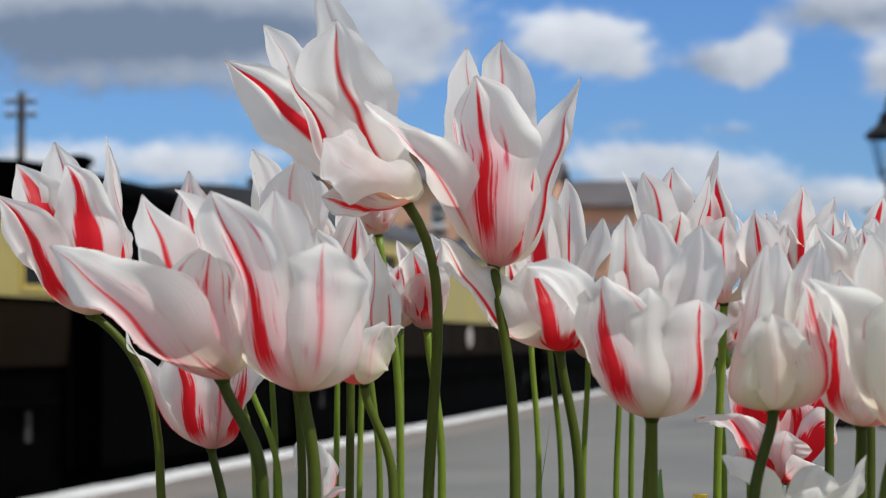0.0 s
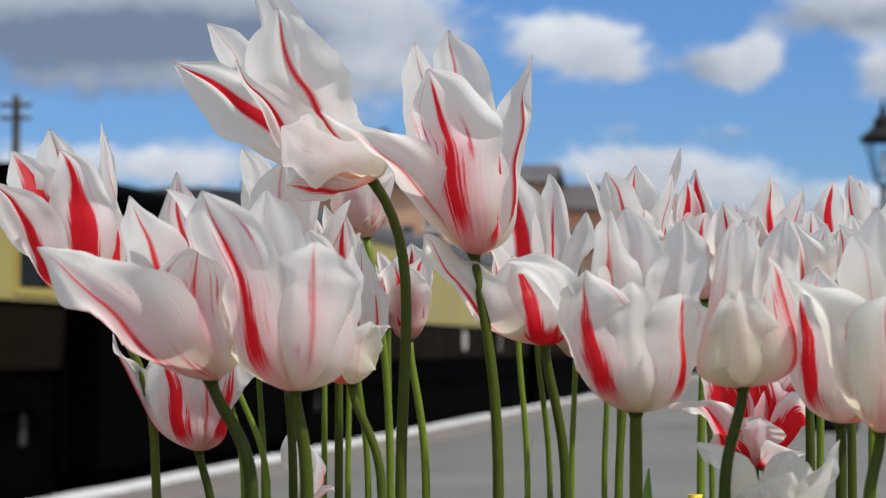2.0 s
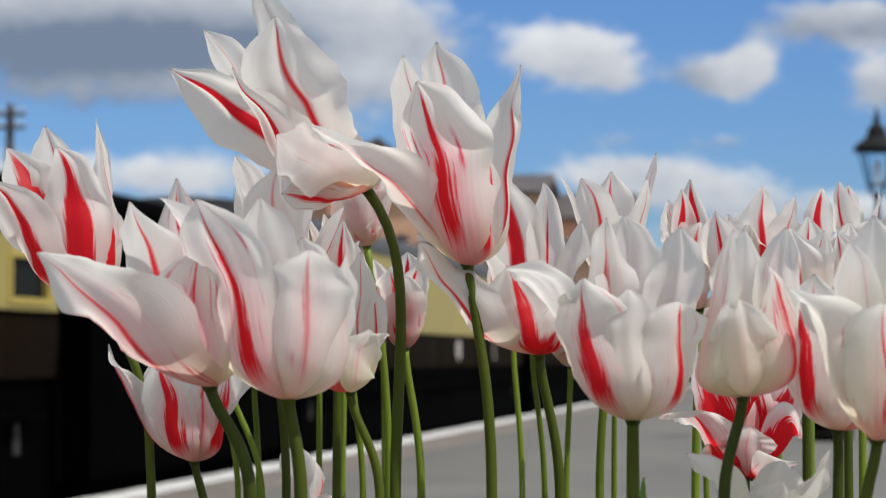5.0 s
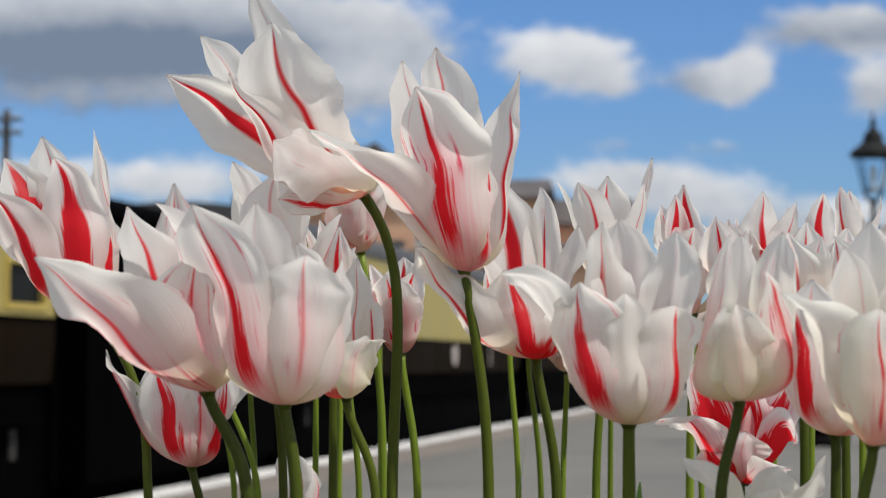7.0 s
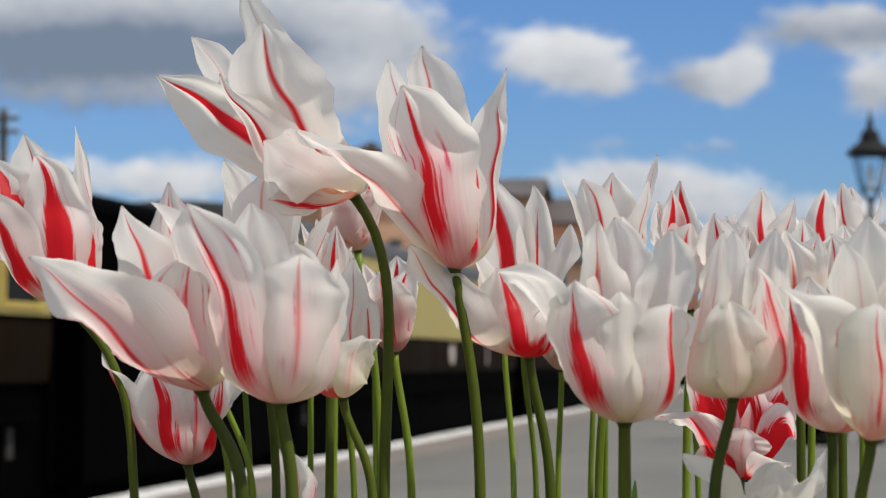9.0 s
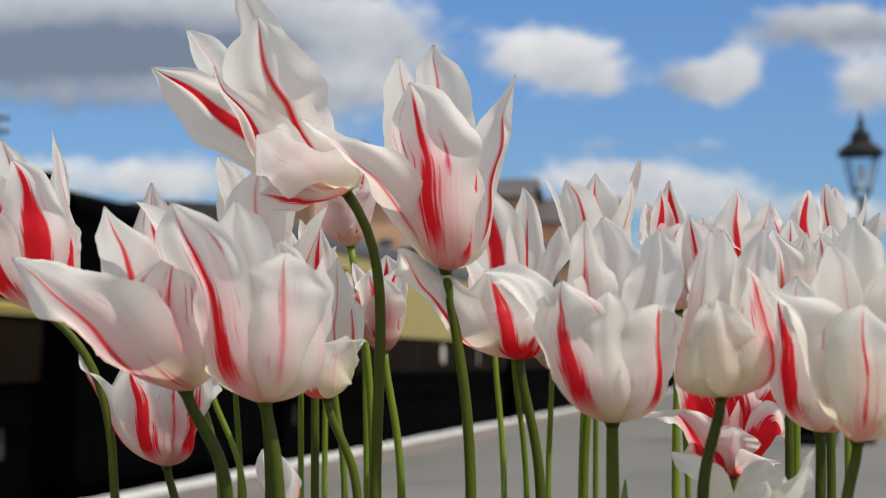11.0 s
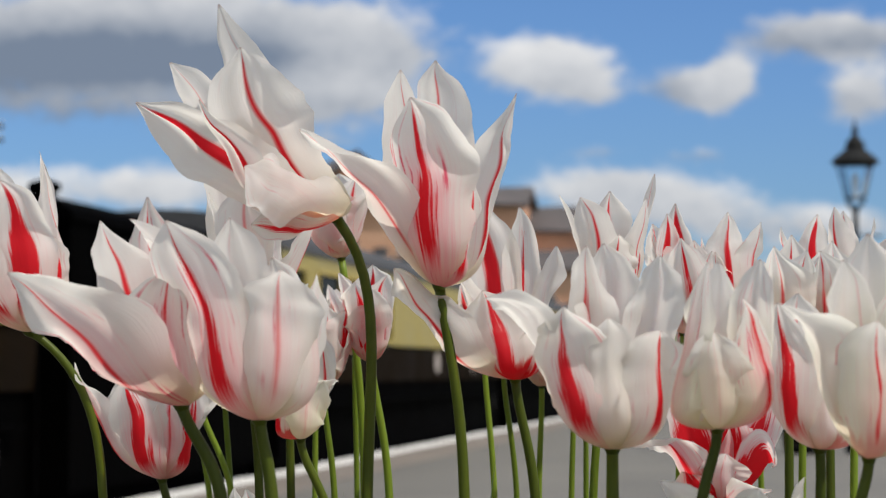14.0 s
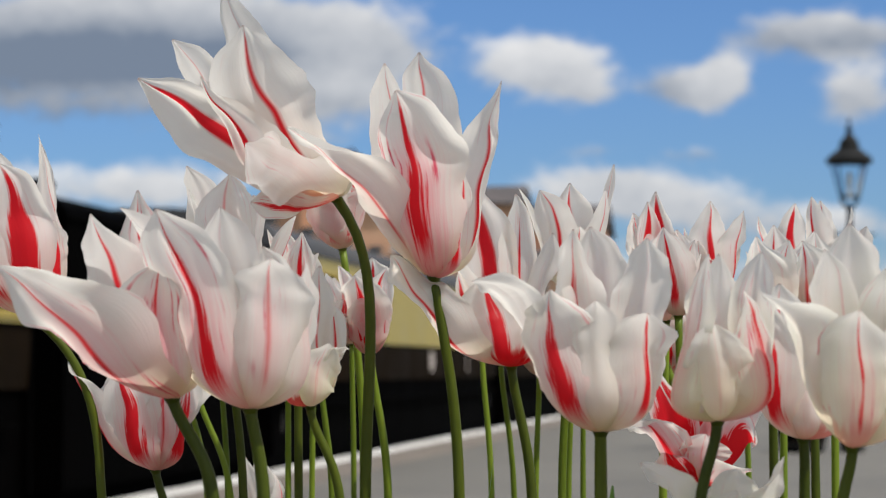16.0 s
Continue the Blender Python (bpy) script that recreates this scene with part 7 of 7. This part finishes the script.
    sway("H13", [
        (0, 0.69, -0.25), (0.5, 0.55, -0.25), (1, 0.28, -0.37), (1.5, -0.21, -0.06), (2, 0.12, 0.12), (2.5, -0.02, 0.31), (3,
        -0.14, 0.12), (3.5, 0, 0), (4, 0.18, 0.06), (6.5, 0.09, 0.31), (7, 0.05, 0.25), (7.5, -0.09, 0.37), (8, -0.02, 0.25),
        (8.5, 0.05, 0.12), (9, 0.02, 0.31), (9.5, 0, 0.43), (12, -0.18, 0.43), (12.5, -0.55, 0.31), (13, -0.39, 0), (13.5, 0.3,
        -0.31), (14, 0.39, -0.56), (14.5, -0.12, 0.25), (15, -0.12, 0.56), (15.5, -0.41, 0.31), (16, -0.12, 0.56)
    ])
    sway("H14", [
        (0, 0.71, -0.33), (0.5, 0.59, -0.33), (1, 0.38, -0.49), (1.5, 0.17, -0.08), (2, 0.17, 0.16), (2.5, 0.02, 0.41), (3, -0.07,
        0.16), (3.5, 0, 0), (4, 0.17, 0.08), (6.5, 0.26, 0.41), (7, 0.24, 0.33), (7.5, 0.14, 0.49), (8, 0.12, 0.33), (8.5, 0.05,
        0.16), (9, 0.07, 0.41), (9.5, 0.07, 0.57), (12, -0.12, 0.57), (12.5, -0.4, 0.41), (13, -0.31, 0), (13.5, -0.17, -0.41),
        (14, -0.28, -0.74), (14.5, -0.5, 0.33), (15, -0.4, 0.74), (15.5, -0.38, 0.41), (16, -0.07, 0.74)
    ])
    sway("H15", [
        (0, 0.67, -0.27), (0.5, 0.56, -0.27), (1, 0.36, -0.4), (1.5, 0.16, -0.07), (2, 0.16, 0.13), (2.5, 0.02, 0.33), (3, -0.07,
        0.13), (3.5, 0, 0), (4, 0.16, 0.07), (6.5, 0.24, 0.33), (7, 0.22, 0.27), (7.5, 0.13, 0.4), (8, 0.11, 0.27), (8.5, 0.04,
        0.13), (9, 0.07, 0.33), (9.5, 0.07, 0.47), (12, -0.11, 0.47), (12.5, -0.38, 0.33), (13, -0.29, 0), (13.5, -0.16, -0.33),
        (14, -0.27, -0.6), (14.5, -0.47, 0.27), (15, -0.38, 0.6), (15.5, -0.36, 0.33), (16, -0.07, 0.6)
    ])
    sway("F26", [
        (0, 0.54, 0.42), (0.5, 0.64, 0.94), (1, 0.29, -0.69), (1.5, 0.13, 0.24), (2, 0.13, 1.11), (2.5, 0.03, 0.66), (3, -0.06,
        1.11), (3.5, 0, 0), (4, 0.19, 1.08), (6.5, 0.45, 1.19), (7, 0.38, 0.63), (7.5, 0.32, 0.95), (8, 0.38, 0.37), (8.5, 0.29,
        -0.73), (9, 0.35, 0.14), (9.5, 0.29, 0.19), (12, -0.93, -1.12), (12.5, -1.63, -3.54), (13, -1.5, -6.57), (13.5, -1.25,
        -10.12), (14, -1.21, -9.97), (14.5, -1.44, -5.94), (15, -1.53, -6.59), (15.5, -1.69, -7.22), (16, -0.35, -0.54)
    ])
    sway("F27", [
        (0, 0.92, -2.39), (0.5, 1.01, -1.44), (1, 0.48, -1.2), (1.5, 0.15, -0.95), (2, 0.09, -1.19), (2.5, -0.06, -0.46), (3,
        -0.21, -0.23), (3.5, 0, 0), (4, 0.18, -0.47), (6.5, 0.3, -0.23), (7, 0.33, -0.47), (7.5, 0.24, -0.94), (8, 0.15, 0.49),
        (8.5, 0.3, 0), (9, 0.3, 0.01), (9.5, 0.27, -0.46), (12, -0.09, 0.02), (12.5, -0.48, 0.01), (13, -0.15, -0.71), (13.5,
        0.21, -0.73), (14, 0.48, -0.26), (14.5, 0.09, -0.7), (15, -0.12, 0.02), (15.5, -0.09, -0.46), (16, -0.09, -0.69)
    ])
    sway("F28", [
        (0, 1.48, -4.68), (0.5, 0.64, -1.47), (1, 0.26, -2.07), (1.5, -0.16, -1.1), (2, 0.13, -0.74), (2.5, 0.16, -0.37), (3,
        -0.03, 0.06), (3.5, 0, 0), (4, -0.03, -0.24), (6.5, 0.23, -0.91), (7, 0.26, -0.94), (7.5, 0, -1.41), (8, 0.23, -0.14),
        (8.5, 0.1, 0.06), (9, 0.32, -0.11), (9.5, 0.26, -0.58), (12, -0.84, -1.11), (12.5, -1.09, -0.91), (13, -1.87, -4.28),
        (13.5, -0.64, -3.64), (14, -0.64, -4.31), (14.5, -1.13, -3.62), (15, -0.87, -2.39), (15.5, -2.03, -4.12), (16, -1.25,
        -3.73)
    ])
    sway("F29", [
        (0, 0.95, -2.53), (0.5, 1.04, -1.54), (1, 0.49, -1.31), (1.5, 0.15, -1), (2, 0.09, -1.21), (2.5, -0.06, -0.43), (3, -0.21,
        -0.22), (3.5, 0, 0), (4, 0.18, -0.48), (6.5, 0.31, -0.19), (7, 0.34, -0.45), (7.5, 0.24, -0.92), (8, 0.15, 0.55), (8.5,
        0.31, 0.02), (9, 0.31, 0.06), (9.5, 0.28, -0.41), (12, -0.09, 0.09), (12.5, -0.49, 0.06), (13, -0.15, -0.74), (13.5, 0.21,
        -0.81), (14, 0.49, -0.36), (14.5, 0.09, -0.69), (15, -0.12, 0.11), (15.5, -0.09, -0.43), (16, -0.09, -0.63)
    ])
    nod_head("F6", [
        (0, 5.41), (0.5, 3.3), (1, 1.12), (1.5, -1.51), (2, -0.76), (2.5, -0.57), (3, -0.02), (3.5, 0), (4, -0.11), (6.5, 0.07),
        (7, -0.22), (7.5, -0.28), (8, -1.13), (8.5, -1.2), (9, 0.26), (9.5, 1.32), (12, 1.42), (12.5, 0.24), (13, 1.44), (13.5,
        -0.59), (14, -1.02), (14.5, -1.86), (15, -2.02), (15.5, -0.86), (16, -0.24)
    ])
    nod_head("F7", [
        (0, 8.11), (0.5, 8.51), (1, 6.77), (1.5, 5.1), (2, 0.4), (2.5, -1.78), (3, -0.7), (3.5, 0), (4, -0.36), (6.5, -1.22), (7,
        -0.39), (7.5, -1.96), (8, -1.96), (8.5, 0.23), (9, -1.21), (9.5, 0.89), (12, 4.28), (12.5, 0.38), (13, 1.74), (13.5,
        5.42), (14, 6.21), (14.5, 3.32), (15, 5.59), (15.5, 3.64), (16, 3.37)
    ])


motions()
